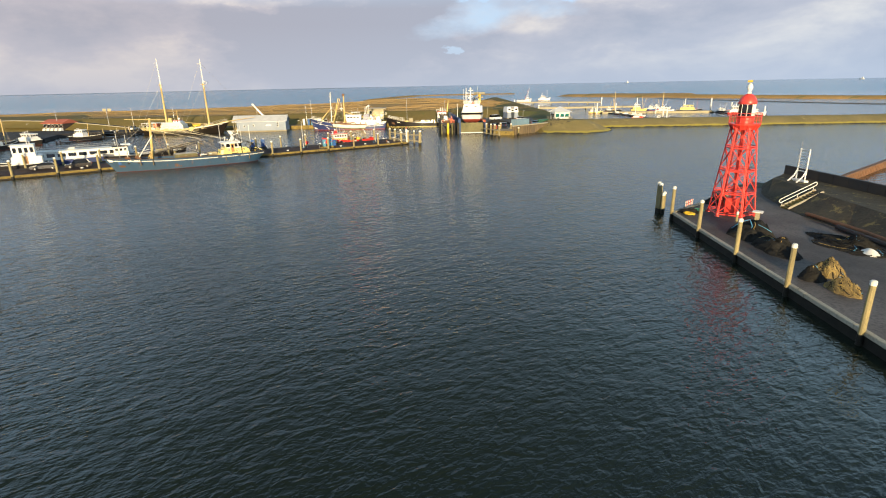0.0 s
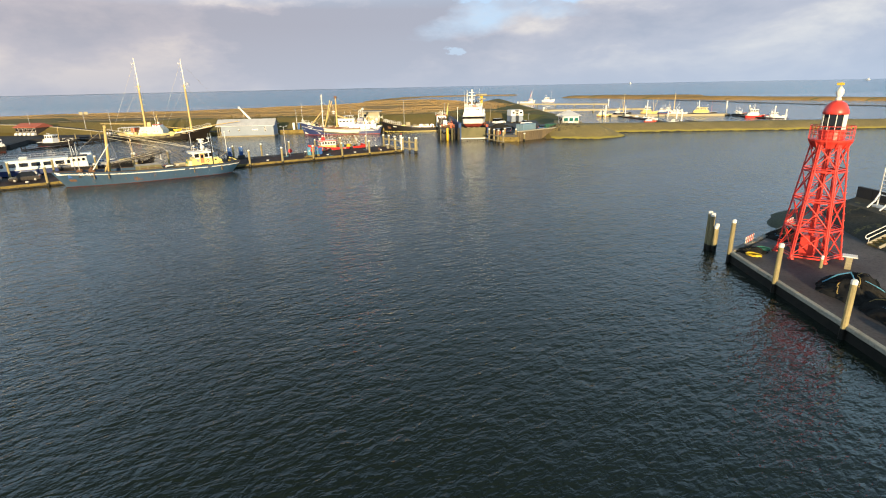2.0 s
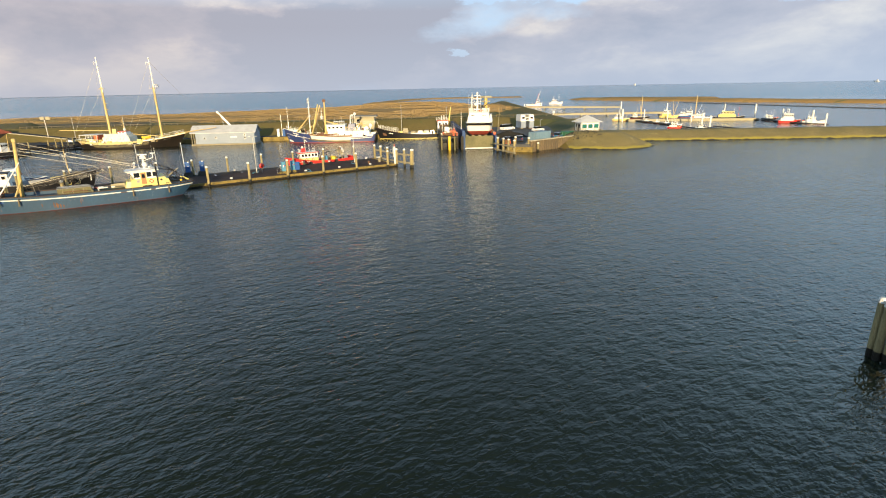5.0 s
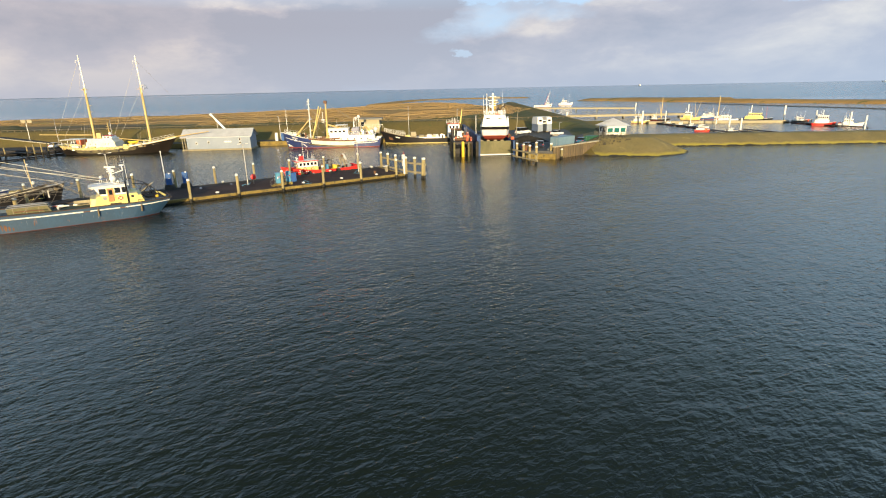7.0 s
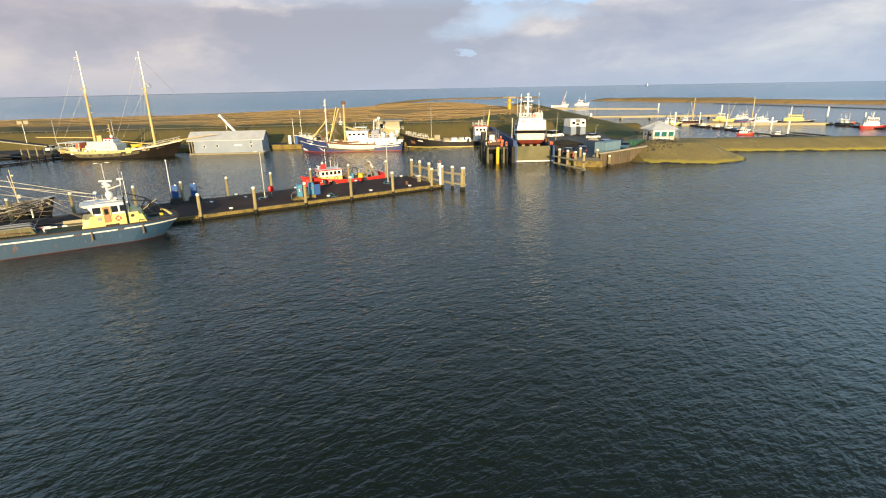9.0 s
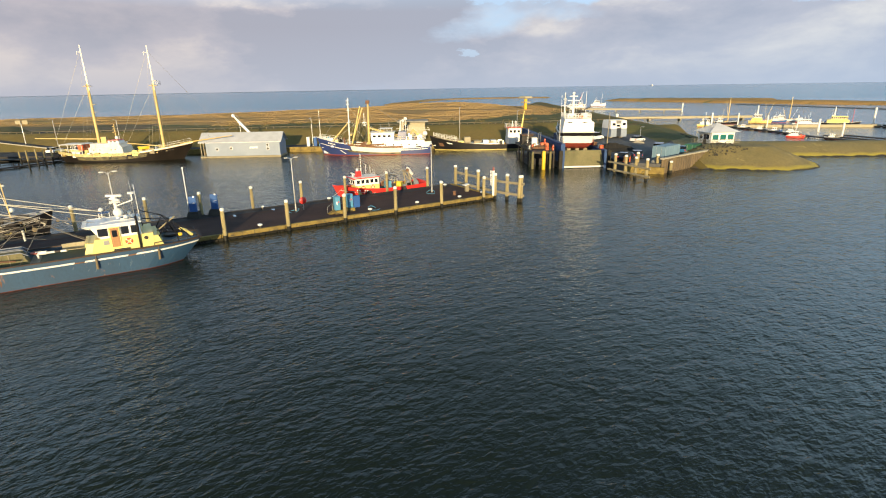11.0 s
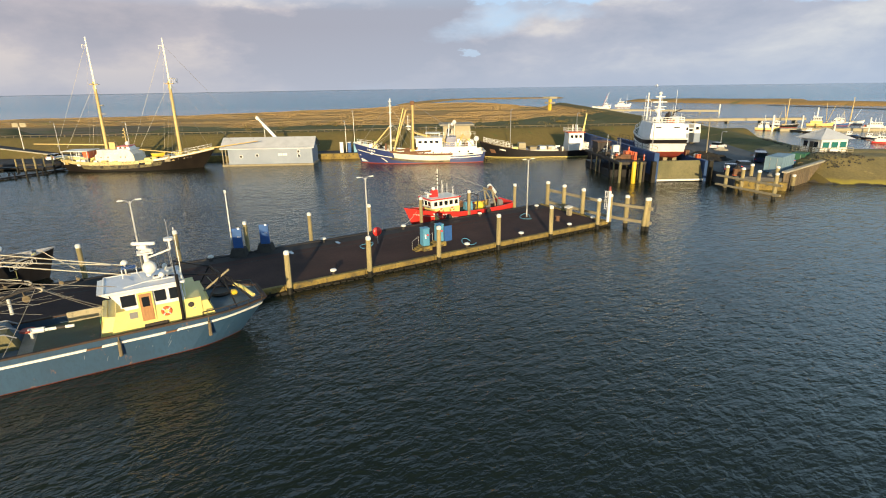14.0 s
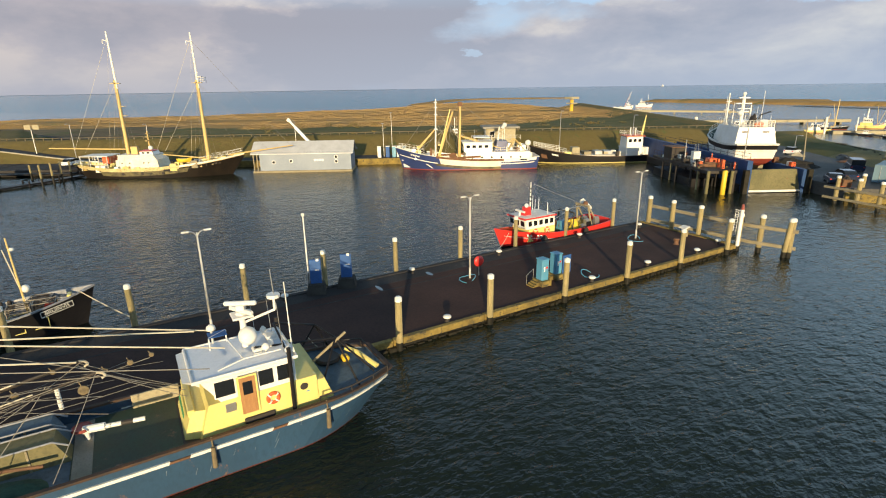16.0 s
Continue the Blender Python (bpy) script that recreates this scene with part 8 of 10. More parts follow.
def beam_trawler():
    t = thing("beam_trawler", "navy blue and white beam trawler with buff gallows", "fishing boat", qpose(20.8, -0.7, 0, 180))
    h = Hull(28.4, 7.6, 2.0, 2.3, 0.35, rake=1.7, tuck=0.6, depth=0.8, entry=0.66, aft=0.16, aft_width=0.86, power=2.2, flare=0.28, n=28)
    hull_parts(t, h, NAVY, DECKGREEN, bulwark=1.15, boot=0.12, rail_mat=CAP, inner=CAP)
    s = h.sheer
    for side in (-1, 1):
        for a, b, lo, hi, mt, o in ((0.27, 0.70, 1.42, 0.34, OLDWHITE, 0.05), (0.03, 0.30, 1.02, 0.84, CAP, 0.03), (0.72, 0.985, 1.45, 1.28, CAP, 0.03), (0.02, 0.3, 0.55, 0.0, CAP, 0.03), (0.25, 0.72, 0.34, -0.10, RUST, 0.07), (0.27, 0.74, 1.90, 1.42, DIRTYHULL, 0.04)):
            bm = B()
            rows = []
            for k in span(a, b, 14):
                rows.append([bm.verts.new(h.at(k, zz, side, o)) for zz in (s(k) - lo, s(k) - hi)])
            for p, r in zip(rows, rows[1:]):
                bm.faces.new((p[0], r[0], r[1], p[1]))
            part("white_panel" if mt in (CAP, OLDWHITE) else "rub_rail" if mt is RUST else "scraped_strake", bm, mt, t)
        bm = B()
        for k in range(5):
            a = 0.90 - k * 0.013
            bm.faces.new([bm.verts.new(h.at(aa, zz, side, 0.03)) for aa, zz in ((a, s(a) - 0.85), (a - 0.009, s(a) - 0.85), (a - 0.009, s(a) - 0.5), (a, s(a) - 0.5))])
        for k in range(5):
            a = 0.27 - k * 0.013
            bm.faces.new([bm.verts.new(h.at(aa, zz, side, 0.03)) for aa, zz in ((a, 1.0), (a - 0.009, 1.0), (a - 0.009, 1.3), (a, 1.3))])
        part("registration", bm, CAP, t, "white registration marks")
    for side in (-1, 1):
        bm = B()
        bm.faces.new([bm.verts.new(h.at(aa, zz, side, 0.035)) for aa, zz in ((0.935, 0.32), (0.985, 0.32), (0.985, 1.0), (0.975, 1.0))])
        part("bow_flash", bm, CAP, t)
        bm = B()
        for (a1, z1), (a2, z2) in (((0.985, 1.75), (0.80, 1.15)), ((0.80, 1.15), (0.77, 0.35))):
            dz = 0.09 if abs(a1 - a2) > 0.1 else 0.0
            da = 0.0 if dz else 0.006
            bm.faces.new([bm.verts.new(h.at(aa, zz, side, 0.04)) for aa, zz in ((a1 + da, z1 - dz), (a1 - da, z1 + dz), (a2 - da, z2 + dz), (a2 + da, z2 - dz))])
        part("bow_line", bm, CAP, t)
    part("deckhouse", frustum(B(), -3.0, 3.0, -12.4, 0.4, 1.0, 3.3, front=0.1, side=0.1), WHITE, t)
    br = part("bridge", frustum(B(), -2.3, 2.3, -5.0, 0.6, 3.3, 5.1, front=-0.1, side=0.08), WHITE, t)
    part("bridge_roof", box(B(), -2.5, 2.5, -5.2, 1.0, 5.1, 5.25, 0.05), CAP, t)
    part("blue_funnel", frustum(B(), -1.8, 1.8, -7.8, -5.6, 3.3, 5.3, front=0.4, back=-0.2, side=0.1), NAVY, t)
    for side in (-1, 1):
        for k in range(4):
            pane(br, face(side * 2.27, -0.2 - k * 1.2, 4.35, 90 * side, 3), 0.7, 0.5)
        for k in range(6):
            part("porthole", lathe(B(), [(0.2, -0.02), (0.2, 0.03), (0.12, 0.04)], 12, (side * 2.97, -1.0 - k * 1.9, 2.3), Matrix.Rotation(radians(90 * side), 4, "Y")), GLASS, t)
    for k in range(5):
        pane(br, face(-1.8 + k * 0.9, 0.66, 4.35, 180, -3), 0.65, 0.55)
    part("whaleback", frustum(B(), -2.5, 2.5, 6.6, 10.5, 2.0, 2.9, front=0.5, side=0.4), WHITE, t)
    part("deck_winch", lathe(B(), [(0.8, -1.6), (0.4, -1.5), (0.4, 1.5), (0.8, 1.6)], 14, (0, 2.6, 2.0), Matrix.Rotation(radians(90), 4, "Y")), RUST, t)
    # forward gallows with two buff legs, radar mast
    bm = B()
    rod(bm, (0, 6.2, 1.2), (0, 6.0, 13.3), 0.2, 0.12, 10)
    part("foremast", bm, CAP, t)
    for z, w in ((7.6, 1.4), (10.4, 0.6), (11.8, 0.7), (12.7, 1.0)):
        part("mast_platform", box(B(), -w, w, 5.7, 6.4, z, z + 0.14, 0.03), CAP, t)
        part("mast_lamp", rod(B(), (w * 0.8, 6.0, z + 0.1), (w * 0.8, 6.0, z + 0.7), 0.08, 0.12, n=6), CAP, t)
    for sx in (-0.7, 0.7):
        part("gallows_spar", rod(B(), (sx, 5.6, 2.2), (sx * 0.4 + 0.2, 3.2, 11.4), 0.11, 0.09, 8), CREAM, t)
    for sx in (-1, 1):
        part("window_strip", box(B(), sx * 3.76 - 0.04, sx * 3.76 + 0.04, -11.6, -8.4, 1.75, 2.0, 0.02), GLASS, t)
    for p, r, mt in (((-1.8, 5.9, 1.2), (0.3, 2.6, 11.0), MAST), ((1.8, 5.9, 1.2), (0.3, 2.7, 11.0), MAST), ((-1.6, 10.6, 2.8), (0, 6.1, 7.8), MAST), ((1.6, 10.6, 2.8), (0, 6.1, 7.8), MAST)):
        part("gallows_leg", rod(B(), p, r, 0.17, 0.13, 8), mt, t)
    part("gallows_beam", box(B(), -2.0, 2.0, 5.2, 5.7, 4.6, 5.0, 0.05), MAST, t)
    part("main_mast", rod(B(), (0, 1.4, 1.2), (0, 1.2, 12.6), 0.32, 0.22, 12), MAST, t)
    part("mast_head", box(B(), -0.5, 0.5, 0.8, 1.7, 12.0, 12.8, 0.08), RUST, t)
    bm = B()
    box(bm, -1.6, 1.6, 1.8, 2.4, 6.9, 7.1, 0.03)
    box(bm, -0.4, 0.4, 1.7, 2.7, 7.4, 7.7, 0.05)
    rod(bm, (0, 2.3, 7.0), (0, 2.3, 9.8), 0.08, n=6)
    part("radar_platform", bm, CAP, t)
    for sx in (-1, 1):
        part("boom", rod(B(), (sx * 0.4, 1.0, 6.2), (sx * 2.6, -6.6, 4.0), 0.14, 0.1, 8), MAST, t)
        part("outrigger", rod(B(), (sx * 2.9, 6.4, 2.1), (sx * 3.0, -2.6, 2.5), 0.2, 0.2, 8), RUST, t)
    bm = B()
    for p, r in (((0, 1.2, 12.4), (0.3, 3.0, 10.8)), ((0, 1.2, 12.4), (1.5, -8.0, 6.2)), ((0, 1.2, 12.4), (-1.5, -8.0, 6.2)), ((0, 6, 12.8), (0, 12.8, 3.7)), ((0, 1.2, 12.4), (3.2, 2.0, 2.0)), ((0, 1.2, 12.4), (-3.2, 2.0, 2.0)),
                 ((0.3, 2.6, 11.0), (0, 9, 3)), ((0.3, 2.6, 10.8), (2.8, 6, 2.4)), ((0, 6, 7.6), (0.3, 2, 7)), ((0.4, 2.7, 11), (-2.8, 4, 2.3))):
        part("stay", rod(B(), p, r, 0.03, n=4), WIRE, t)
    bm = rod(B(), (0, -6.4, 5.2), (0, -6.6, 8.0), 0.2, 0.1, 8)
    box(bm, -0.9, 0.9, -6.7, -6.4, 6.6, 6.8, 0.03)
    part("aft_mast", bm, CAP, t)
    part("upper_platform", box(B(), -1.9, 1.9, -4.6, -1.4, 6.0, 6.12, 0.03), CAP, t)
    for x, y in ((-1.7, -4.4), (1.7, -4.4), (-1.7, -1.6), (1.7, -1.6)):
        part("platform_post", rod(B(), (x, y, 5.2), (x, y, 6.0), 0.05, n=5), CAP, t)
    radome(t, 0.9, -7.8, 8.2, 0.45)
    radome(t, -0.9, -7.2, 7.9, 0.35)
    radome(t, 0.6, -12.6, 4.6, 0.6)
    for y, r in ((-7.8, 0.06), (-7.2, 0.05), (-12.6, 0.09)):
        part("radome_post", rod(B(), (0.9 if y == -7.8 else -0.9 if y == -7.2 else 0.6, y, 3.2), (0.9 if y == -7.8 else -0.9 if y == -7.2 else 0.6, y, 7.8 if y > -8 else 4.1), r, n=6), CAP, t)
    random.seed(5)
    for k in range(9):
        y = random.uniform(-12, -7.5)
        part("deck_gear", frustum(B(), random.uniform(-2.4, 0.6), random.uniform(1.0, 2.5), y, y + 0.8, 3.2, random.uniform(3.7, 4.7), side=0.15), random.choice([RUST, WHITE, DARKSTEEL, MAST, STEEL]), t)
    bm = B()
    for k in range(3):
        path(bm, [(-1.8 + k * 1.6, -8.2, 3.2), (-1.5 + k * 1.4, -9.6, 5.6), (-1.4 + k * 1.4, -11.8, 3.2)], 0.1, 6)
    part("net_gantry", bm, MAST, t)
    part("dark_net", mound_mesh(B(), 0.9, 1.4, 1.2, 3.5, 18, 6, 0.3), NETDARK, t).location = (0.8, 9.0, 2.7)
    rnd = random.Random(12)
    for k in range(22):
        y = rnd.uniform(1.0, 10.5)
        x, w0, tall = rnd.uniform(-2.6, 2.6), rnd.uniform(0.12, 0.4), rnd.uniform(0.4, 1.3)
        z0 = 0.75 if y < 6.4 else 2.5
        part("deck_gear", frustum(B(), x - w0, x + w0, y - w0, y + w0 * 1.5, z0, z0 + 0.6 + tall, side=w0 * 0.25), rnd.choice((CAP, MAST, RUST, TIMBER, CREAM, DARKSTEEL, STEEL)), t)
    for k in range(12):
        a = Vector((rnd.uniform(-1.5, 1.5), rnd.uniform(1.2, 6.2), rnd.uniform(7.0, 12.0)))
        b = Vector((rnd.uniform(-3.0, 3.0), rnd.uniform(-6.0, 11.0), rnd.uniform(2.2, 4.0)))
        part("fall", path(B(), sag(a, b, 0.15, 3), 0.022, 4), rnd.choice((ROPE, WIRE, BRIGHTWIRE)), t)
    for k in range(7):
        x, y = rnd.uniform(-2.2, 2.2), rnd.uniform(-5.0, 0.6)
        part("aerial", rod(B(), (x, y, 5.2), (x, y, 5.2 + rnd.uniform(0.8, 2.6)), 0.03, n=5), CAP, t)
    railing(t, [h.at(k, s(k), 1, -0.2) for k in (0.8, 0.87, 0.93, 0.98)], 0.9, CAP, 1.0, 0.03)
    railing(t, [h.at(k, s(k), -1, -0.2) for k in (0.8, 0.87, 0.93, 0.98)], 0.9, CAP, 1.0, 0.03)
    railing(t, [(-2.9, -12.3, 3.3), (-2.9, -5.4, 3.3)], 0.9, CAP, 1.2, 0.03)
    railing(t, [(2.9, -12.3, 3.3), (2.9, -5.4, 3.3)], 0.9, CAP, 1.2, 0.03)


beam_trawler()


def black_coaster():
    t = thing("coaster", "black working ship with a white bridge at the stern", "ship", qpose(47.6, 4.6, 0, 180))
    h = Hull(26, 5.8, 1.3, 2.3, 0.3, rake=1.6, tuck=0.6, depth=0.7, entry=0.68, aft=0.14, aft_width=0.86, n=26)
    hull_parts(t, h, BLACK, TIMBER, bulwark=0.5, boot=0.1, boot_mat=CREAM, rail_mat=RAILRUST, inner=BEIGE)
    s = h.sheer
    part("deckhouse", frustum(B(), -2.3, 2.3, -12.4, -7.2, 0.8, 3.0, side=0.05), WHITE, t)
    br = part("bridge", frustum(B(), -2.0, 2.0, -10.6, -7.2, 3.0, 5.2, front=0.1, side=0.1), WHITE, t)
    part("bridge_roof", box(B(), -2.2, 2.2, -11.0, -6.9, 5.2, 5.35, 0.05), ORANGE, t, "orange-edged bridge roof")
    for side in (-1, 1):
        for k in range(3):
            pane(br, face(side * 1.95, -7.9 - k * 1.0, 4.4, 90 * side, 2.5), 0.6, 0.6)
    railing(t, [(-1.9, -6.9, 5.3), (-1.9, -10.4, 5.3), (1.9, -10.4, 5.3), (1.9, -6.9, 5.3), (-1.9, -6.9, 5.3)], 0.9, CAP, 1.0, 0.03)
    part("mast", rod(B(), (0, -11.0, 5.2), (0, -11.6, 9.4), 0.26, 0.1, 8), CREAM, t)
    for x, y in ((-0.6, -9.4), (0.6, -9.4), (0.2, -8.6)):
        part("funnel_pipe", rod(B(), (x, y, 5.3), (x, y, 6.9), 0.13, n=8), WHITE, t)
    part("hatch_coaming", box(B(), -1.9, 1.9, -5.0, 6.8, 0.8, 1.6, 0.05), STEEL, t)
    for y in (-3.5, -1.5, 0.8, 3.2, 5.0):
        part("cargo", frustum(B(), -1.5, 1.2, y - 0.8, y + 0.7, 1.6, 2.0 + 0.3 * math.sin(y * 3), side=0.2), random.choice([CREAM, STEEL, TIMBER]), t)
    part("white_case", box(B(), -1.1, 0.9, 2.4, 4.0, 1.6, 3.1, 0.05), BEIGE, t)
    rnd = random.Random(31)
    for k in range(20):
        y, x = rnd.uniform(-6.0, 7.5), rnd.uniform(-2.2, 2.2)
        w0 = rnd.uniform(0.15, 0.45)
        part("deck_gear", frustum(B(), x - w0, x + w0, y - w0, y + w0 * 1.6, 0.85, 1.5 + rnd.uniform(0.2, 0.9), side=w0 * 0.25), rnd.choice((BEIGE, STEEL, TIMBER, RUST, DARKSTEEL, CREAM)), t)
    railing(t, [h.at(k, s(k), -1, -0.15) for k in (0.72, 0.8, 0.88, 0.96)], 1.0, CAP, 0.8, 0.035, 3)
    railing(t, [h.at(k, s(k), 1, -0.15) for k in (0.72, 0.8, 0.88, 0.96)], 1.0, CAP, 0.8, 0.035, 3)
    for side in (-1, 1):
        bm = B()
        bm.faces.new([bm.verts.new(h.at(a, z, side, 0.03)) for a, z in ((0.93, 1.0), (0.93, 1.9), (0.885, 1.7), (0.885, 0.9))])
        part("anchor_recess", bm, RUST, t)
        bm = B()
        bm.faces.new([bm.verts.new(h.at(a, z, side, 0.03)) for a, z in ((0.84, s(0.84) - 0.9), (0.84, s(0.84) - 0.6), (0.79, s(0.79) - 0.6), (0.79, s(0.79) - 0.9))])
        part("nameboard", bm, CAP, t)


black_coaster()


def floating_dock():
    t = thing("floating_dock", "blue-walled floating dock with an olive end gate", "floating dock", qpose(64.1, -14.0, 0, 90))
    # local x along the quay, y away from it is -w: build with y = w + 14
    part("pontoon", box(B(), -4.9, 4.9, -16.9, 22, -1.5, 1.2, 0.05), DARKSTEEL, t)
    for sx in (-1, 1):
        bm = prism(B(), [(sx * 3.9, -18), (sx * 4.7, -18), (sx * 4.7, 22), (sx * 3.9, 22)], -0.4, 4.8 if sx < 0 else 3.4)
        part("side_wall", bm, DOCKBLUE, t, "worn dark blue side wall")
        part("end_post", box(B(), sx * 4.75 - 0.35, sx * 4.75 + 0.35, -18.5, -17.7, -1.5, 3.5, 0.05), WEED, t)
        railing(t, [(sx * 4.3, -17.8, 4.1 + 0.7 * -sx), (sx * 4.3, 21.8, 4.1 + 0.7 * -sx)], 1.0, DARKSTEEL, 2.0, 0.03)
    bm = prism(B(), [(-4.0, -17.7), (4.0, -17.7), (4.0, -17.2), (-4.0, -17.2)], 0.4, 3.35, [(-3.75, -17.05), (3.5, -17.05), (3.5, -16.6), (-3.75, -16.6)])
    part("end_gate", bm, OLIVE, t, "olive stained steel end gate")
    part("gate_sill", box(B(), -4.2, 4.2, -17.9, -17.2, 0.12, 0.42, 0.05), CAP, t, "pale sill at the foot of the gate")
    part("gate_apron", box(B(), -4.2, 4.2, -17.7, -16.8, -1.5, 0.12, 0.02), BLACK, t)
    for x in (-2.6, -0.9, 0.9, 2.6):
        part("keel_block", box(B(), x - 0.4, x + 0.4, -10, 8, 1.2, 2.95, 0.05), TIMBER, t)
    part("light_mast", rod(B(), (-4.9, -17.2, 5.2), (-4.9, -17.2, 9.4), 0.08, n=6), STEEL, t)
    part("light_mast", rod(B(), (4.9, -16.2, 4.5), (5.6, -14.6, 10.3), 0.1, 0.06, n=6), TIMBER, t)
    random.seed(11)
    for k in range(8):
        y = random.uniform(-17, -4)
        part("deck_gear", box(B(), 3.95, 4.65, y, y + 0.7, 3.4, 3.4 + random.uniform(0.3, 1.0), 0.06), random.choice([ORANGE, RUST, STEEL, BOAT_RED, CAP]), t)
    # working pontoon beside it
    p = thing("work_pontoon", "dark steel working pontoon with orange gear beside the dock", "pontoon", qpose(56.2, -21.4, 0, 90) @ Matrix.Diagonal((0.86, 1, 1, 1)))
    part("deck", box(B(), -2.6, 2.6, -10, 9, 2.9, 3.35, 0.05), DARKSTEEL, p)
    # black box added for the shade between the open legs under the deck
    part("float", box(B(), -2.3, 2.2, -4.6, 8.8, -0.8, 1.3, 0.05), BLACK, p)
    for x in (-2.4, 2.4):
        for y in (-9.7, -5, 0, 5):
            part("leg", rod(B(), (x, y, -1), (x, y, 3.0), 0.2, n=8), DARKSTEEL, p)
    railing(p, [(-2.5, -9.9, 3.35), (2.5, -9.9, 3.35)], 1.0, DARKSTEEL, 1.2, 0.03)
    railing(p, [(-2.5, -9.9, 3.35), (-2.5, 8.8, 3.35)], 1.0, DARKSTEEL, 1.4, 0.03)
    part("cabin", box(B(), -2.2, 0.6, 2.6, 5.6, 3.35, 5.3, 0.05), DARKSTEEL, p)
    part("cabin_roof", box(B(), -2.4, 0.8, 2.4, 5.8, 5.3, 5.45, 0.04), RUST, p)
    part("white_cabinet", box(B(), -1.0, 0.3, -2.8, -1.8, 3.35, 5.3, 0.04), CAP, p)
    part("orange_tank", box(B(), 0.6, 2.1, -5.2, -3.8, 3.35, 4.5, 0.08), ORANGE, p)
    for x, y, z in ((1.9, -3.6, 4.6), (2.2, -9.6, 4.0)):
        lifebuoy(p, face(x, y, z, 60), 0.5)
    part("ladder", path(B(), [(1.4, -1.0, 3.3), (2.3, 1.6, 6.0)], 0.08), STEEL, p)
    part("derrick", rod(B(), (-1.8, -1.4, 3.3), (-1.4, -0.6, 7.0), 0.1, 0.06), STEEL, p)
    random.seed(3)
    for k in range(8):
        y = random.uniform(-9, 2)
        part("deck_gear", box(B(), random.uniform(-2.3, 0.2), random.uniform(0.5, 2.3), y, y + 0.7, 3.35, random.uniform(3.6, 4.4), 0.08), random.choice([RUST, STEEL, DARKSTEEL, TIMBER]), p)
    rnd = random.Random(8)
    for k in range(16):
        y, x = rnd.uniform(-9.4, 8.0), rnd.uniform(-2.3, 2.2)
        w0, tall = rnd.uniform(0.15, 0.45), rnd.uniform(0.3, 1.5)
        part("deck_gear", frustum(B(), x - w0, x + w0, y - w0, y + w0, 3.35, 3.35 + tall, side=w0 * 0.2), rnd.choice((ORANGE, DARKSTEEL, RUST, STEEL, BLACK, CAP, BOARD)), p)
    for x, y in ((-2.4, -7.0), (2.4, -2.5), (2.4, 2.5), (-2.4, 2.0), (2.4, -7.4)):
        part("fender_pile", rod(B(), (x, y, -1.0), (x, y, 3.6), 0.17, n=8), PILE, p)
    railing(p, [(2.5, -9.9, 3.35), (2.5, 8.8, 3.35)], 1.0, DARKSTEEL, 1.3, 0.03)
    part("stair_frame", path(B(), [(1.6, 1.4, 3.35), (1.6, 1.4, 5.9), (2.3, 2.2, 5.9), (2.3, 2.2, 3.35)], 0.05, 5), STEEL, p)
    y_ = thing("yellow_dolphin", "bright yellow steel mooring pile", "mooring post", qpose(56.0, -32.4))
    part("shaft", lathe(B(), [(0.36, -2), (0.36, 3.45), (0.3, 3.55), (0.1, 3.6)], 14), YELLOW, y_, smooth=True)
    for u, w in ((54.0, -31.6), (57.4, -31.9)):
        g = thing("steel_pile", "dark steel mooring pile beside the dock", "mooring post", qpose(u, w))
        part("shaft", lathe(B(), [(0.24, -2), (0.24, 3.3), (0.2, 3.4), (0.05, 3.4)], 10), OLIVE, g)


floating_dock()


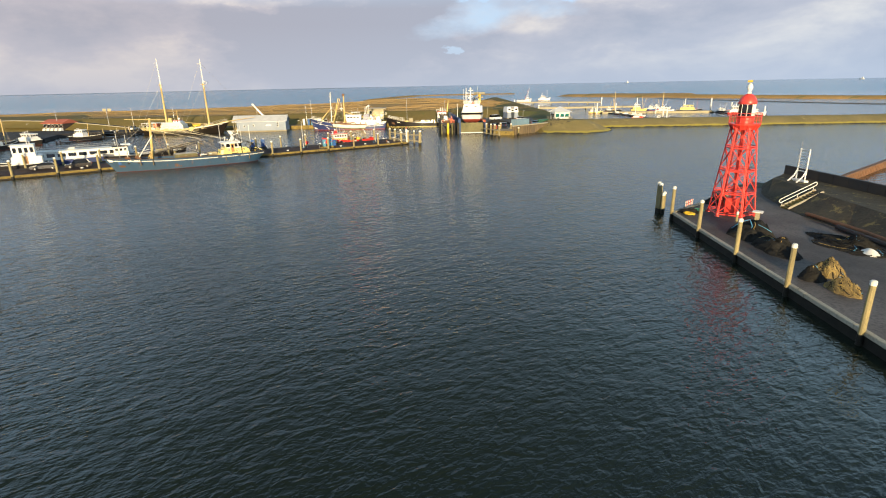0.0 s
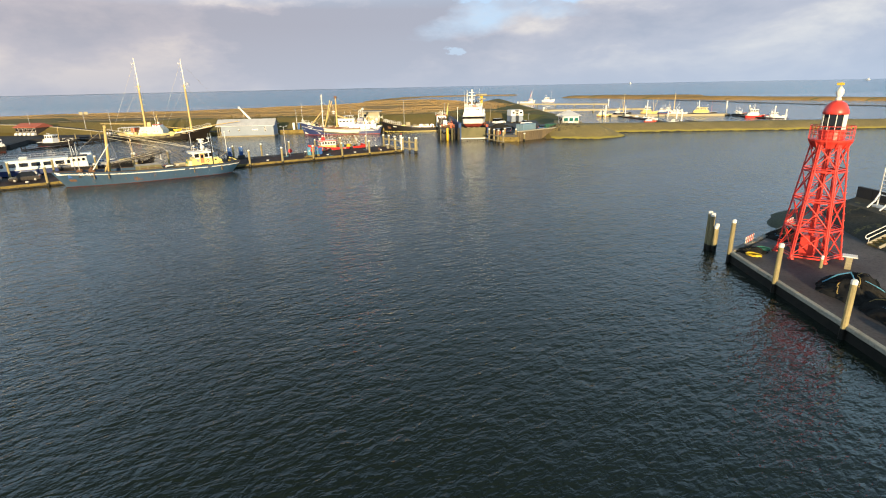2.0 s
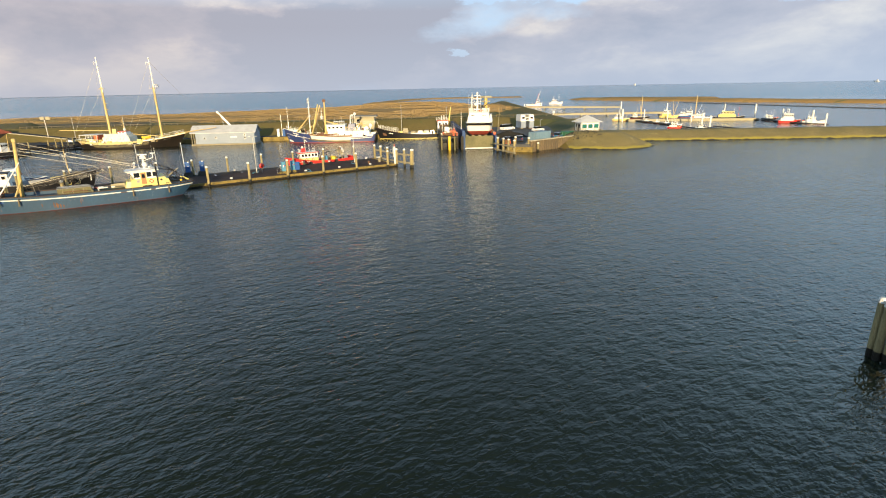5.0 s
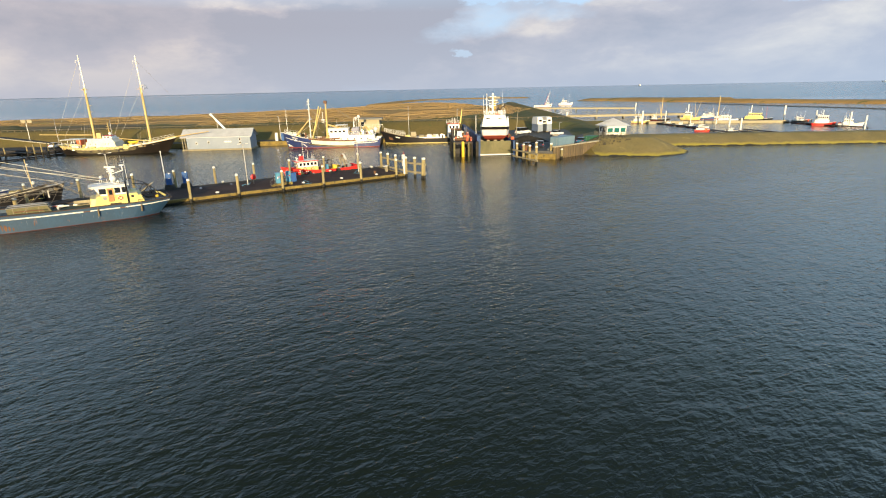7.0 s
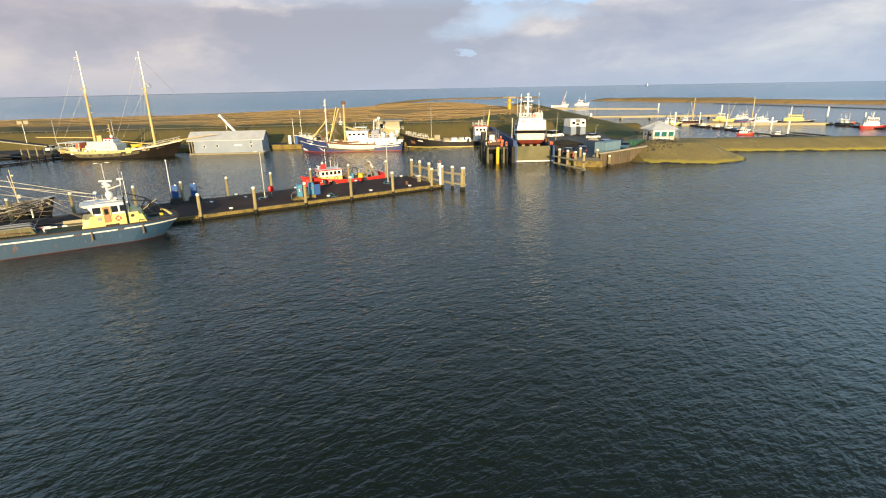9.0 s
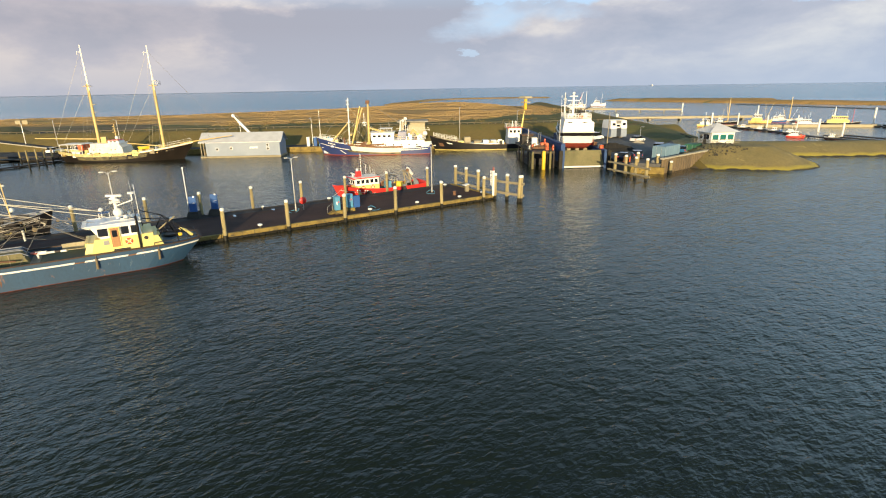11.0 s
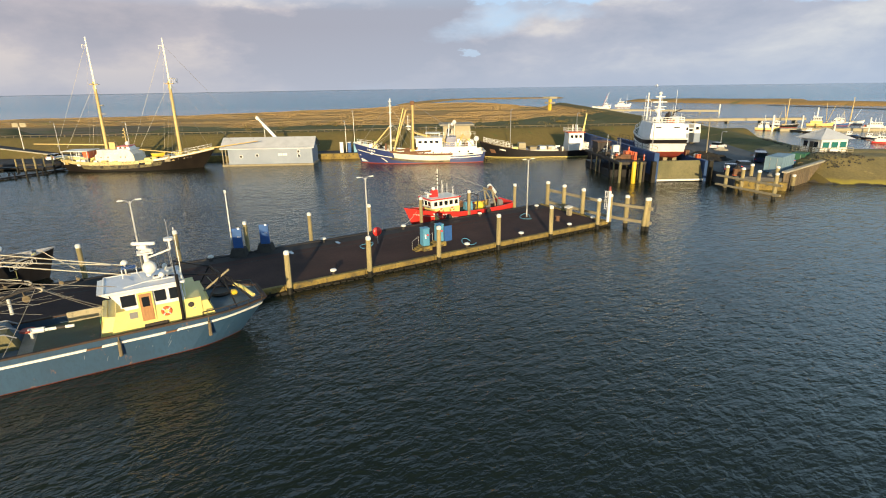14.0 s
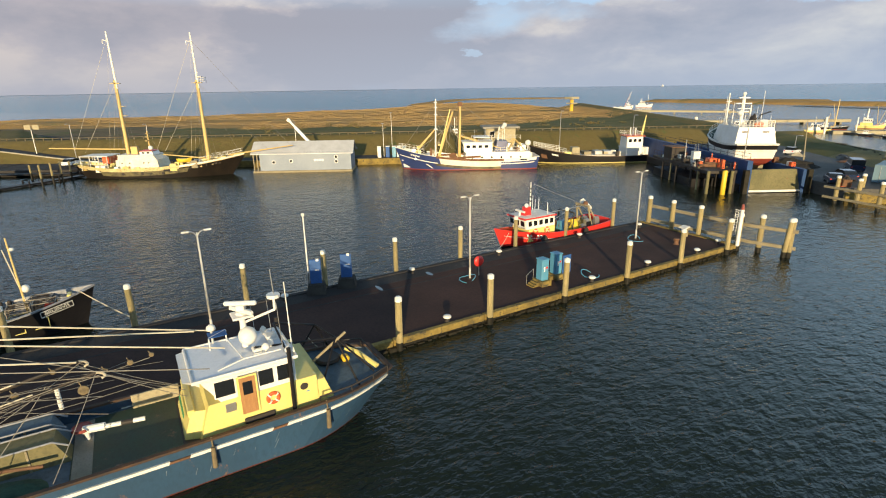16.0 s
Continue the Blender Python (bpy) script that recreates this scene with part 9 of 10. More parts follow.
def docked_ship():
    t = thing("docked_ship", "white fishing ship with a red bottom standing in the dock", "ship", qpose(65.9, -17.4, 3.05, 80))
    h = Hull(17.5, 7.2, 3.2, 1.6, 0.3, rake=2.0, tuck=1.4, depth=0.2, entry=0.62, aft=0.22, aft_width=0.84, flare=0.34, n=26)
    s = h.sheer
    part("bottom", h.band(B(), (-0.15, -1.6), (0.3, -0.6), (0.9, -0.1), (1.1, 0.0)), BOOT, t, "red antifouled bottom")
    part("hull", h.band(B(), (1.1, 0), (lambda k: 1.1 + (s(k) - 1.1) * 0.5, 0), (lambda k: s(k), 0)), WHITE, t)
    part("black_band", h.band(B(), (lambda k: s(k) - 0.95, 0.02), (lambda k: s(k) - 0.25, 0.02)), BLACK, t)
    part("rail", h.band(B(), (lambda k: s(k) - 0.25, 0.06), (lambda k: s(k) + 0.05, 0.06), (lambda k: s(k) + 0.05, -0.15)), CAP, t)
    part("rub_rail", h.band(B(), (lambda k: s(k) - 1.25, 0.0), (lambda k: s(k) - 1.2, 0.09), (lambda k: s(k) - 1.05, 0.09), (lambda k: s(k) - 1.0, 0.0)), CAP, t)
    part("deck", h.floor(B(), lambda k: s(k) - 0.1), DECKGREEN, t)
    bars_for_writing(t, face(0, -7.95, 1.75, 0), 8, 0.28, 0.3, DARKSTEEL, "nameboard")
    part("superstructure", frustum(B(), -3.1, 3.1, -7.8, 2.0, 3.1, 5.9, front=0.6, back=0.5, side=0.5), WHITE, t)
    for x in (-1.6, 1.4):
        part("window_slot", box(B(), x - 0.5, x + 0.5, -7.44, -7.38, 5.1, 5.3, 0.02), GLASS, t)
    part("bridge", frustum(B(), -1.7, 1.7, -2.6, 1.0, 5.9, 6.6, front=-0.1, side=0.1), WHITE, t)
    railing(t, [(-2.6, -7.2, 5.9), (2.6, -7.2, 5.9)], 1.0, CAP, 0.5, 0.05, 3)
    railing(t, [(-2.6, -7.2, 5.9), (-2.6, 1.4, 5.9)], 1.0, CAP, 1.0, 0.04, 3)
    railing(t, [(2.6, -7.2, 5.9), (2.6, 1.4, 5.9)], 1.0, CAP, 1.0, 0.04, 3)
    bm = rod(B(), (-0.6, -2.4, 5.9), (-0.6, -2.4, 10.6), 0.3, 0.2, 10)
    for z, w in ((8.0, 0.9), (9.3, 1.2), (10.2, 0.8)):
        box(bm, -0.6 - w, -0.6 + w, -2.8, -2.0, z, z + 0.18, 0.04)
    part("signal_mast", bm, WHITE, t)
    radome(t, -1.0, -2.9, 7.9, 0.42)
    radome(t, -0.6, -2.4, 10.9, 0.3)
    part("second_mast", rod(B(), (-2.2, -0.5, 5.9), (-2.2, -0.6, 11.0), 0.16, 0.09, 8), WHITE, t)
    for zz, ww in ((8.2, 0.6), (9.6, 0.4)):
        part("mast_spreader", box(B(), -2.2 - ww, -2.2 + ww, -0.7, -0.4, zz, zz + 0.14, 0.03), WHITE, t)
    part("side_deck", frustum(B(), 2.9, 3.5, -6.0, 0.5, 3.1, 5.2, side=0.05), WHITE, t)
    for x, y, z in ((-3.0, -2.0, 10.6), (-2.2, -3.0, 9.6), (-1.8, -7.0, 8.0), (1.8, -4.0, 11.4), (2.4, -6.0, 7.6)):
        part("aerial", rod(B(), (x, y, 5.9), (x, y, z), 0.05, 0.03, 5), CAP, t)
    part("funnel", box(B(), 0.8, 2.0, -6.4, -4.6, 5.9, 7.0, 0.08), WHITE, t)
    part("red_raft", lathe(B(), [(0.3, -0.6), (0.34, 0.6)], 12, (0.6, -6.4, 6.3), Matrix.Rotation(radians(90), 4, "Y")), ORANGE, t)
    part("gear", mound_mesh(B(), 0.8, 0.8, 1.3, 2.0, 14, 5, 0.4), DARKSTEEL, t).location = (0.9, -3.6, 6.5)

    railing(t, [h.at(k, s(k) + 0.05, -1, -0.15) for k in (0.45, 0.6, 0.75, 0.88, 0.97)], 0.9, CAP, 1.2, 0.03)
    railing(t, [h.at(k, s(k) + 0.05, 1, -0.15) for k in (0.45, 0.6, 0.75, 0.88, 0.97)], 0.9, CAP, 1.2, 0.03)
    for k in range(4):
        pane(t, face(-1.2 + k * 0.8, -2.62, 6.25, 0), 0.5, 0.35)
    for x, y, z in ((-1.4, -5.0, 9.4), (0.2, -1.0, 10.2), (2.1, -1.6, 8.8), (-2.5, -4.0, 8.0)):
        part("aerial", rod(B(), (x, y, 5.9), (x, y, z), 0.04, 0.02, 5), CAP, t)
    bm = B()
    for p, r in (((-0.6, -2.4, 10.4), (-2.4, -7.0, 6.0)), ((-0.6, -2.4, 10.4), (1.4, -7.0, 6.0)), ((-0.6, -2.4, 10.4), (0, 8.4, 5.0)), ((-2.2, -0.6, 10.8), (-2.6, -7.0, 6.0)), ((-2.2, -0.6, 10.8), (0, 8.4, 5.0))):
        rod(bm, p, r, 0.02, n=4)
    part("stay", bm, WIRE, t)
    part("radar_scanner", box(B(), -1.6, 0.4, -3.2, -3.0, 8.5, 8.65, 0.04), CAP, t)
    part("deck_crane", path(B(), [(1.4, -3.8, 6.4), (1.6, -4.0, 7.6), (2.6, -5.2, 8.2)], 0.1, 6), DARKSTEEL, t)
    for k in range(6):
        part("scupper", box(B(), -2.6 + k * 1.0, -2.35 + k * 1.0, -8.35, -8.2, 3.05, 3.15, 0.01), DARKSTEEL, t)


docked_ship()

# ---- the yard, the dike road and the yacht basin ----


def control_hut():
    t = thing("harbour_hut", "pale timber harbour hut on stilts with a hipped grey roof", "hut", qpose(95.9, -21.6, 3.1, 4))
    part("platform", box(B(), -3.4, 3.0, -3.6, 3.4, -0.25, 0.0, 0.04), TIMBER, t)
    for x in (-3.0, -0.4, 2.4):
        for y in (-3.2, 2.8):
            part("stilt", box(B(), x - 0.14, x + 0.14, y - 0.14, y + 0.14, -2.4, -0.2, 0.02), TIMBER, t)
    part("wall", box(B(), -2.6, 2.2, -2.6, 2.6, 0, 2.5, 0.03), CAP, t, "pale board walls")
    part("roof", prism(B(), [(-3.3, -3.5), (2.9, -3.5), (2.9, 3.5), (-3.3, 3.5)], 2.5, 4.3, [(-0.3, -0.1), (-0.1, -0.1), (-0.1, 0.1), (-0.3, 0.1)]), TINROOF, t, "grey hipped roof")
    for i in range(13):
        f = -3.0 + i * 0.48
        part("roof_rib", path(B(), [(f, -3.5, 2.52), (-0.2 + (f + 0.2) * 0.05, -0.1, 4.32)], 0.03, 4), TINROOF, t)
    teal = glass_material("teal_window_glass", (0.02, 0.13, 0.12))
    for k, y in enumerate((-1.7, 0.0, 1.7)):
        pane(t, face(2.21, y, 1.5, 90), 1.3, 1.0, teal)
    for x in (-1.4, 1.0):
        pane(t, face(x, -2.61, 1.5, 0), 1.0, 1.0, GLASS)
    part("door", box(B(), -0.45, 0.45, -2.66, -2.6, 0, 2.0, 0.02), DARKSTEEL, t)
    part("notice", box(B(), 2.9, 2.98, -1.4, 0.3, 0.1, 0.9, 0.02), CAP, t)
    railing(t, [(2.9, -3.5, 0), (2.9, 3.3, 0)], 1.0, TIMBER, 1.1, 0.05, 3)
    railing(t, [(-3.3, -3.5, 0), (2.9, -3.5, 0)], 1.0, TIMBER, 1.1, 0.05, 3)
    part("stair", prism(B(), [(-4.0, -3.4), (-3.4, -3.4), (-3.4, -2.4), (-4.0, -2.4)], -1.4, -0.1), TIMBER, t)


control_hut()


def container(m, mat, label, L=6.0, W=2.44, H=2.5):
    t = thing("container", label, "container", m)
    n = 24
    for side in (-1, 1):
        bm = B()
        rows = []
        for i in range(n + 1):
            x = side * (W / 2 - (0.04 if i % 4 < 2 else 0))
            rows.append((bm.verts.new((x, -L / 2 + L * i / n, 0.15)), bm.verts.new((x, -L / 2 + L * i / n, H - 0.12))))
        for a, b in zip(rows, rows[1:]):
            bm.faces.new((a[0], b[0], b[1], a[1]))
        part("side_sheet", bm, mat, t)
    part("roof", box(B(), -W / 2, W / 2, -L / 2, L / 2, H - 0.14, H, 0.03), mat, t)
    part("floor_frame", box(B(), -W / 2, W / 2, -L / 2, L / 2, 0, 0.17, 0.03), mat, t)
    for y in (-L / 2, L / 2):
        part("end_wall", box(B(), -W / 2 + 0.02, W / 2 - 0.02, y - 0.04, y + 0.04, 0.1, H - 0.1, 0.02), mat, t)
    for x in (-W / 2, W / 2):
        for y in (-L / 2, L / 2):
            part("corner_post", box(B(), x - 0.06, x + 0.06, y - 0.06, y + 0.06, 0, H, 0.02), mat, t)
    for x in (-0.5, 0.5):
        part("lock_bar", rod(B(), (x, -L / 2 - 0.07, 0.2), (x, -L / 2 - 0.07, H - 0.2), 0.03, n=5), STEEL, t)


CONT_BLUE = material("faded_blue_container", (0.17, 0.27, 0.33), (0.14, 0.22, 0.28), 0.55, scale=0.6, fine=7, worn=(0.22, 0.12, 0.07), worn_at=0.7)
CONT_GREEN = material("green_container", (0.03, 0.13, 0.07), (0.025, 0.10, 0.06), 0.55, scale=0.6, fine=7)
container(qpose(79.4, -33.7, 1.85, 40), CONT_BLUE, "faded blue shipping container in the yard", 6.0)
container(qpose(89.4, -24.6, 1.85, 40), CONT_GREEN, "small dark green container near the hut", 3.0, 2.2, 1.6)
for u, w, turn, mat, lab, ln, van in ((71.0, -34.2, 62, CAR_NAVY, "dark blue car parked in the yard", 4.2, False), (74.6, -31.6, 75, CAR_NAVY, "dark blue estate car parked by the container", 4.7, False),
                                      (82.4, -24.0, 60, CAR_NAVY, "dark blue van parked in the yard", 4.9, True), (86.4, -26.0, 60, CAR_BLUE, "mid blue car parked by the container", 4.3, False),
                                      (86.2, -3.6, 35, CAR_WHITE, "white car parked by the dike", 4.0, False), (77.6, 3.0, 35, CAR_WHITE, "white van by the dock", 5.0, True)):
    p = q(u, w)
    car(pose(p.x, p.y, 1.8, 0, 0, QTURN + turn), mat, lab, ln, 1.8 if not van else 1.95, 1.45 if not van else 1.95, van)


def heap_thing(name, label, u, w, z, rx, ry, h, mat, seed, cat):
    p = q(u, w)
    ob = part(name, mound_mesh(B(), rx, ry, h, seed, 20, 6, 0.45), mat)
    ob.matrix_world = pose(p.x, p.y, z, 0, 0, seed * 40)
    tagged(ob, label, cat)


skip = thing("scrap_skip", "rusty open skip full of scrap beside the dock", "skip", qpose(70.5, -37.1, 1.8, 60) @ Matrix.Diagonal((0.55, 0.5, 0.8, 1)))
part("body", frustum(B(), -0.9, 0.9, -1.4, 1.4, 0.1, 1.3, front=-0.2, back=-0.2, side=-0.1), RUST, skip)
part("load", mound_mesh(B(), 0.9, 1.4, 0.6, 1.2, 18, 5, 0.5), DARKSTEEL, skip).location = (0, 0, 1.2)
for sy in (-0.9, 0, 0.9):
    part("rib", box(B(), -1.04, 1.04, sy - 0.05, sy + 0.05, 0.0, 1.25, 0.02), ORANGE, skip)
heap_thing("scrap_heap", "pale heap of old gear in the yard", 75.6, -38.6, 1.7, 0.9, 1.2, 1.0, CONCRETE, 2.2, "scrap")
heap_thing("scrap_heap", "white scrap and tarpaulins at the dike foot", 85.4, -6.2, 1.8, 0.8, 1.5, 0.6, PALECONCRETE, 7.2, "scrap")
heap_thing("scrap_heap", "dark gear piled beside the dock", 74.0, -20.0, 1.8, 2.6, 5.5, 1.5, NETDARK, 8.2, "scrap")
heap_thing("scrap_heap", "mixed dark gear along the dike foot", 90.5, -12.0, 1.8, 4.5, 1.4, 0.7, DARKSTEEL, 3.2, "scrap")
heap_thing("scrap_heap", "rusty iron along the dike foot", 88.5, -15.5, 1.8, 1.6, 2.2, 0.5, RUST, 4.2, "scrap")
heap_thing("scrap_heap", "bright net heap beside the container", 84.8, -31.5, 1.8, 1.4, 1.2, 0.9, NETBROWN, 5.2, "scrap")
stoneb = part("stone_bank", mound_mesh(B(), 5.2, 4.2, 2.6, 6.4, 30, 10, 0.3), BASALT)
pb = q(91.8, -30.2)
stoneb.matrix_world = pose(pb.x, pb.y, 0.6)
structure(stoneb, "dark rubble bank between wall and mound", "ground")


def rubble():
    """Loose rip-rap on the slope below the hut and along the dike foot."""
    rng = random.Random(21)
    bm = B()
    for k in range(260):
        if k < 170:
            u, w = rng.uniform(88.5, 96.0), rng.uniform(-33.5, -24.5)
        else:
            f = rng.random()
            u, w = 93 + 8 * f + rng.uniform(-1, 1), -22 + 26 * f
        z = max(1.7, land_height(u, w))
        r = rng.uniform(0.10, 0.26)
        p = q(u, w)
        m = Matrix.Translation((p.x, p.y, z + r * 0.1)) @ Matrix.Rotation(rng.uniform(0, 6), 4, "Z") @ Matrix.Rotation(rng.uniform(-0.5, 0.5), 4, "X")
        prism(bm, [(m @ Vector((c * r, d * r, 0))).xy[:] for c, d in ((-1, -0.7), (0.3, -1), (1, 0.1), (0.4, 0.9), (-0.8, 0.7))], z - 0.2, z + r * rng.uniform(0.5, 0.9), [(m @ Vector((c * r, d * r, 0))).xy[:] for c, d in ((-0.6, -0.4), (0.2, -0.6), (0.6, 0.1), (0.2, 0.5), (-0.5, 0.4))])
    tagged(part("rubble", bm, RUBBLE), "loose grey boulders below the harbour hut", "rocks", kind="stuff")


rubble()
cat = thing("catamaran", "white catamaran with two blue-grey hulls standing ashore", "boat", qpose(84.6, 8.6, 1.8, 8))
for sy in (-1, 1):
    part("hull", frustum(B(), -2.6, 2.6, sy * 1.45 - 0.85, sy * 1.45 + 0.85, 0.35, 2.5, front=0.1, back=0.1, side=0.0), SHEDGREY, cat)
    part("keel_block", box(B(), -1.2, 1.2, sy * 1.45 - 0.5, sy * 1.45 + 0.5, 0.0, 0.37, 0.03), TIMBER, cat)
    part("cabin_side", frustum(B(), -2.3, 2.5, sy * 1.5 - 0.95, sy * 1.5 + 0.85, 2.5, 4.5, front=0.15, back=0.15, side=0.2), WHITE, cat)
    pane(cat, face(2.42, sy * 1.45, 3.6, 90, 5), 0.9, 0.6)
part("cabin_middle", box(B(), -2.0, 2.0, -0.8, 0.8, 2.6, 3.7, 0.05), WHITE, cat)
part("cabin_roof", box(B(), -2.2, 1.6, -2.2, 2.2, 4.5, 4.6, 0.05), CAP, cat)
pane(cat, face(2.02, 0, 3.2, 90), 1.0, 0.5)

# timber fender in front of the yard
for i, (u, w) in enumerate(((67.5, -39.4), (68.5, -41.8), (69.3, -44.3), (70.2, -46.8))):
    p = q(u, w)
    mooring_post(pose(p.x, p.y, 0), 3.65, 0.27, label="thick pale timber pile of the yard fender", name="fender_pile", dark=0.4)
fr = thing("yard_fender", "pale timber walings on the yard fender", "fender", pose(0, 0, 0))
for z in (0.75, 2.1):
    a, b = q(67.1, -38.2), q(70.5, -47.8)
    m = Matrix.Translation((a.x, a.y, z)) @ Matrix.Rotation(math.atan2((b - a).y, (b - a).x), 4, "Z")
    part("waling", box(B(), -0.2, (b - a).length + 0.2, -0.5, -0.25, -0.15, 0.15, 0.03, m), TIMBER, fr)
lowq = part("low_quay", prism(B(), [tuple(q(*p)) for p in ((69.8, -38.4), (75.8, -41.4), (76.4, -40.2), (69.8, -36.5))], -2, 1.2), ALGAE)
structure(lowq, "low algae-covered quay corner of the yard", "quay")
for u, w, h in ((72.2, -38.0, 3.6), (75.2, -39.6, 3.4), (77.5, -40.2, 2.2)):
    p = q(u, w)
    mooring_post(pose(p.x, p.y, 0), h, 0.28, label="timber pile at the yard corner", name="fender_pile")


def plain_lamp(x, y, z, h, label="slim grey lamp post"):
    t = thing("street_lamp", label, "street lamp", pose(x, y, z), "street lamps of the quay")
    part("pole", rod(B(), (0, 0, 0), (0, 0, h), 0.09, 0.06, 8), STEEL, t)
    part("arm", path(B(), [(0, 0, h), (0.3, -0.2, h + 0.15), (0.9, -0.5, h + 0.18)], 0.04, 5), STEEL, t)
    part("lamp_head", box(B(), 0.8, 1.4, -0.75, -0.4, h + 0.1, h + 0.25, 0.04), STEEL, t)


for u, w, h in ((-62, 8.5, 7.5), (-48, 12, 7.0), (-16, 12, 7.2), (3.5, 9.5, 6.5), (5.2, 12, 8.6), (43.0, 12.0, 8.4), (58, 8, 7.5), (87, -3, 3.0), (-92, 12, 7.5)):
    p = q(u, w)
    plain_lamp(p.x, p.y, 1.8 if u > 62 else 1.15, h + 0.5)
fd = thing("floodlight_mast", "steel mast with two square floodlight panels", "lamp", qpose(-74, 14, 2.0))
part("pole", rod(B(), (0, 0, 0), (0, 0, 6.4), 0.12, 0.09, 8), STEEL, fd)
for x in (-1.3, 0.5):
    part("panel", box(B(), 0.05, 0.2, x, x + 1.4, 5.9, 6.9, 0.04), BEIGE, fd)
for k, (u, w, c) in enumerate(((2.6, 8.2, CAP), (4.4, 8.4, BOARD), (5.8, 8.3, TURQ), (6.8, 8.5, CAP), (8.0, 8.3, TURQ))):
    g = thing("service_post", "upright service cabinet on the old quay", "cabinet", qpose(u, w, 1.15))
    part("body", box(B(), -0.35, 0.35, -0.4, 0.4, 0, 2.3, 0.05), c, g)
    part("cap", box(B(), -0.4, 0.4, -0.45, 0.45, 2.3, 2.42, 0.03), CAP, g)

# the dike: crest path, posts, low building
posts = thing("crest_fence", "row of short timber posts with rails on the dike crest", "fence", pose(0, 0, 0))
bm = B()
for i in range(92):
    u = -88 + i * 2.1
    p = q(u, 24.2 + 0.035 * max(u, -60))
    box(bm, p.x - 0.09, p.x + 0.09, p.y - 0.09, p.y + 0.09, 4.7, 5.35, 0.02)
tagged(part("fence_post", bm, FENDER, posts), kind="stuff")
bm = B()
for i in range(37):
    a, b = -88 + i * 5.25, -88 + (i + 1) * 5.25
    pa, pc = q(a, 24.2 + 0.035 * max(a, -60)), q(b, 24.2 + 0.035 * max(b, -60))
    rod(bm, (pa.x, pa.y, 5.28), (pc.x, pc.y, 5.28), 0.07, n=4)
tagged(part("fence_rail", bm, FENDER, posts), kind="stuff")
bl = thing("pump_house", "beige flat-roofed building on the dike", "building", qpose(30.2, 18.5, 2.0))
part("wall", box(B(), -2.6, 2.6, -3.4, 3.4, 0, 4.3, 0.04), BEIGE, bl)
part("roof", box(B(), -3.4, 3.4, -4.3, 4.3, 4.3, 4.75, 0.05), CONCRETE, bl)
for y in (-2,):
    pane(bl, face(2.61, y, 3.0, 90), 1.0, 1.2)
railing(bl, [(3.2, -4.5, 1.8), (3.2, 4.5, 1.8)], 1.0, STEEL, 1.2, 0.04)
sg = thing("yellow_beacon", "yellow beacon column with pale slatted topmarks on the reed shore", "beacon", pose(-203, 214, 0.6))
part("column", box(B(), -0.75, 0.75, -0.75, 0.75, 0, 6.6, 0.1), YELLOW, sg)
part("roof", box(B(), -3.0, 3.0, -3.0, 3.0, 6.9, 8.1, 0.2), BEIGE, sg)
part("platform", box(B(), -2.2, 2.2, -2.2, 2.2, 4.1, 4.9, 0.1), BEIGE, sg)


def bushes(name, label, pts, seed):
    """Dark low scrub as many small leaf clumps."""
    random.seed(seed)
    bm = B()
    for x, y, z, r in pts:
        for k in range(70):
            a, e = random.uniform(0, 2 * math.pi), random.uniform(0, 1)
            d = random.random() ** 0.5
            p = Vector((x + r * d * math.cos(a), y + r * d * math.sin(a), z + r * 0.7 * e * (1 - d * 0.6)))
            s = random.uniform(0.12, 0.35)
            v = [bm.verts.new(p + Vector((random.uniform(-s, s), random.uniform(-s, s), random.uniform(-s, s)))) for _ in range(3)]
            bm.faces.new(v)
    ob = part(name, bm, TURF)
    tagged(ob, label, "scrub", kind="stuff")


random.seed(21)
scrub = []
for k in range(90):
    u, w = random.uniform(-60, 110), random.uniform(34, 120)
    p = q(u, w)
    scrub.append((p.x, p.y, 1.0, random.uniform(0.8, 2.2)))
bushes("scrub", "dark scrub scattered through the reed land", scrub, 22)


def house(m, L, W, H, rise, roof_mat, wall_mat, label, windows=5, awning=False):
    t = thing("house", label, "building", m)
    part("wall", box(B(), -L / 2, L / 2, -W / 2, W / 2, 0, H, 0.03), wall_mat, t)
    bm = B()
    v = [bm.verts.new(c) for c in ((-L / 2 - 0.4, -W / 2 - 0.5, H - 0.1), (L / 2 + 0.4, -W / 2 - 0.5, H - 0.1), (L / 2 + 0.4, 0, H + rise), (-L / 2 - 0.4, 0, H + rise), (-L / 2 - 0.4, W / 2 + 0.5, H - 0.1), (L / 2 + 0.4, W / 2 + 0.5, H - 0.1),
                                    (-L / 2 - 0.4, -W / 2 - 0.5, H - 0.3), (L / 2 + 0.4, -W / 2 - 0.5, H - 0.3), (L / 2 + 0.4, W / 2 + 0.5, H - 0.3), (-L / 2 - 0.4, W / 2 + 0.5, H - 0.3))]
    for f in ((0, 1, 2, 3), (3, 2, 5, 4), (0, 3, 4, 9, 6), (1, 7, 8, 5, 2), (6, 7, 1, 0), (4, 5, 8, 9), (6, 9, 8, 7)):
        bm.faces.new([v[i] for i in f])
    part("roof", bm, roof_mat, t)
    for k in range(windows):
        x = -L / 2 + L * (k + 0.5) / windows
        pane(t, face(x, -W / 2, H * 0.62, 0), L / windows * 0.5, H * 0.34)
        part("awning", frustum(B(), x - L / windows * 0.3, x + L / windows * 0.3, -W / 2 - 1.1, -W / 2, 0.1, 1.0, back=0.4), CAP, t)


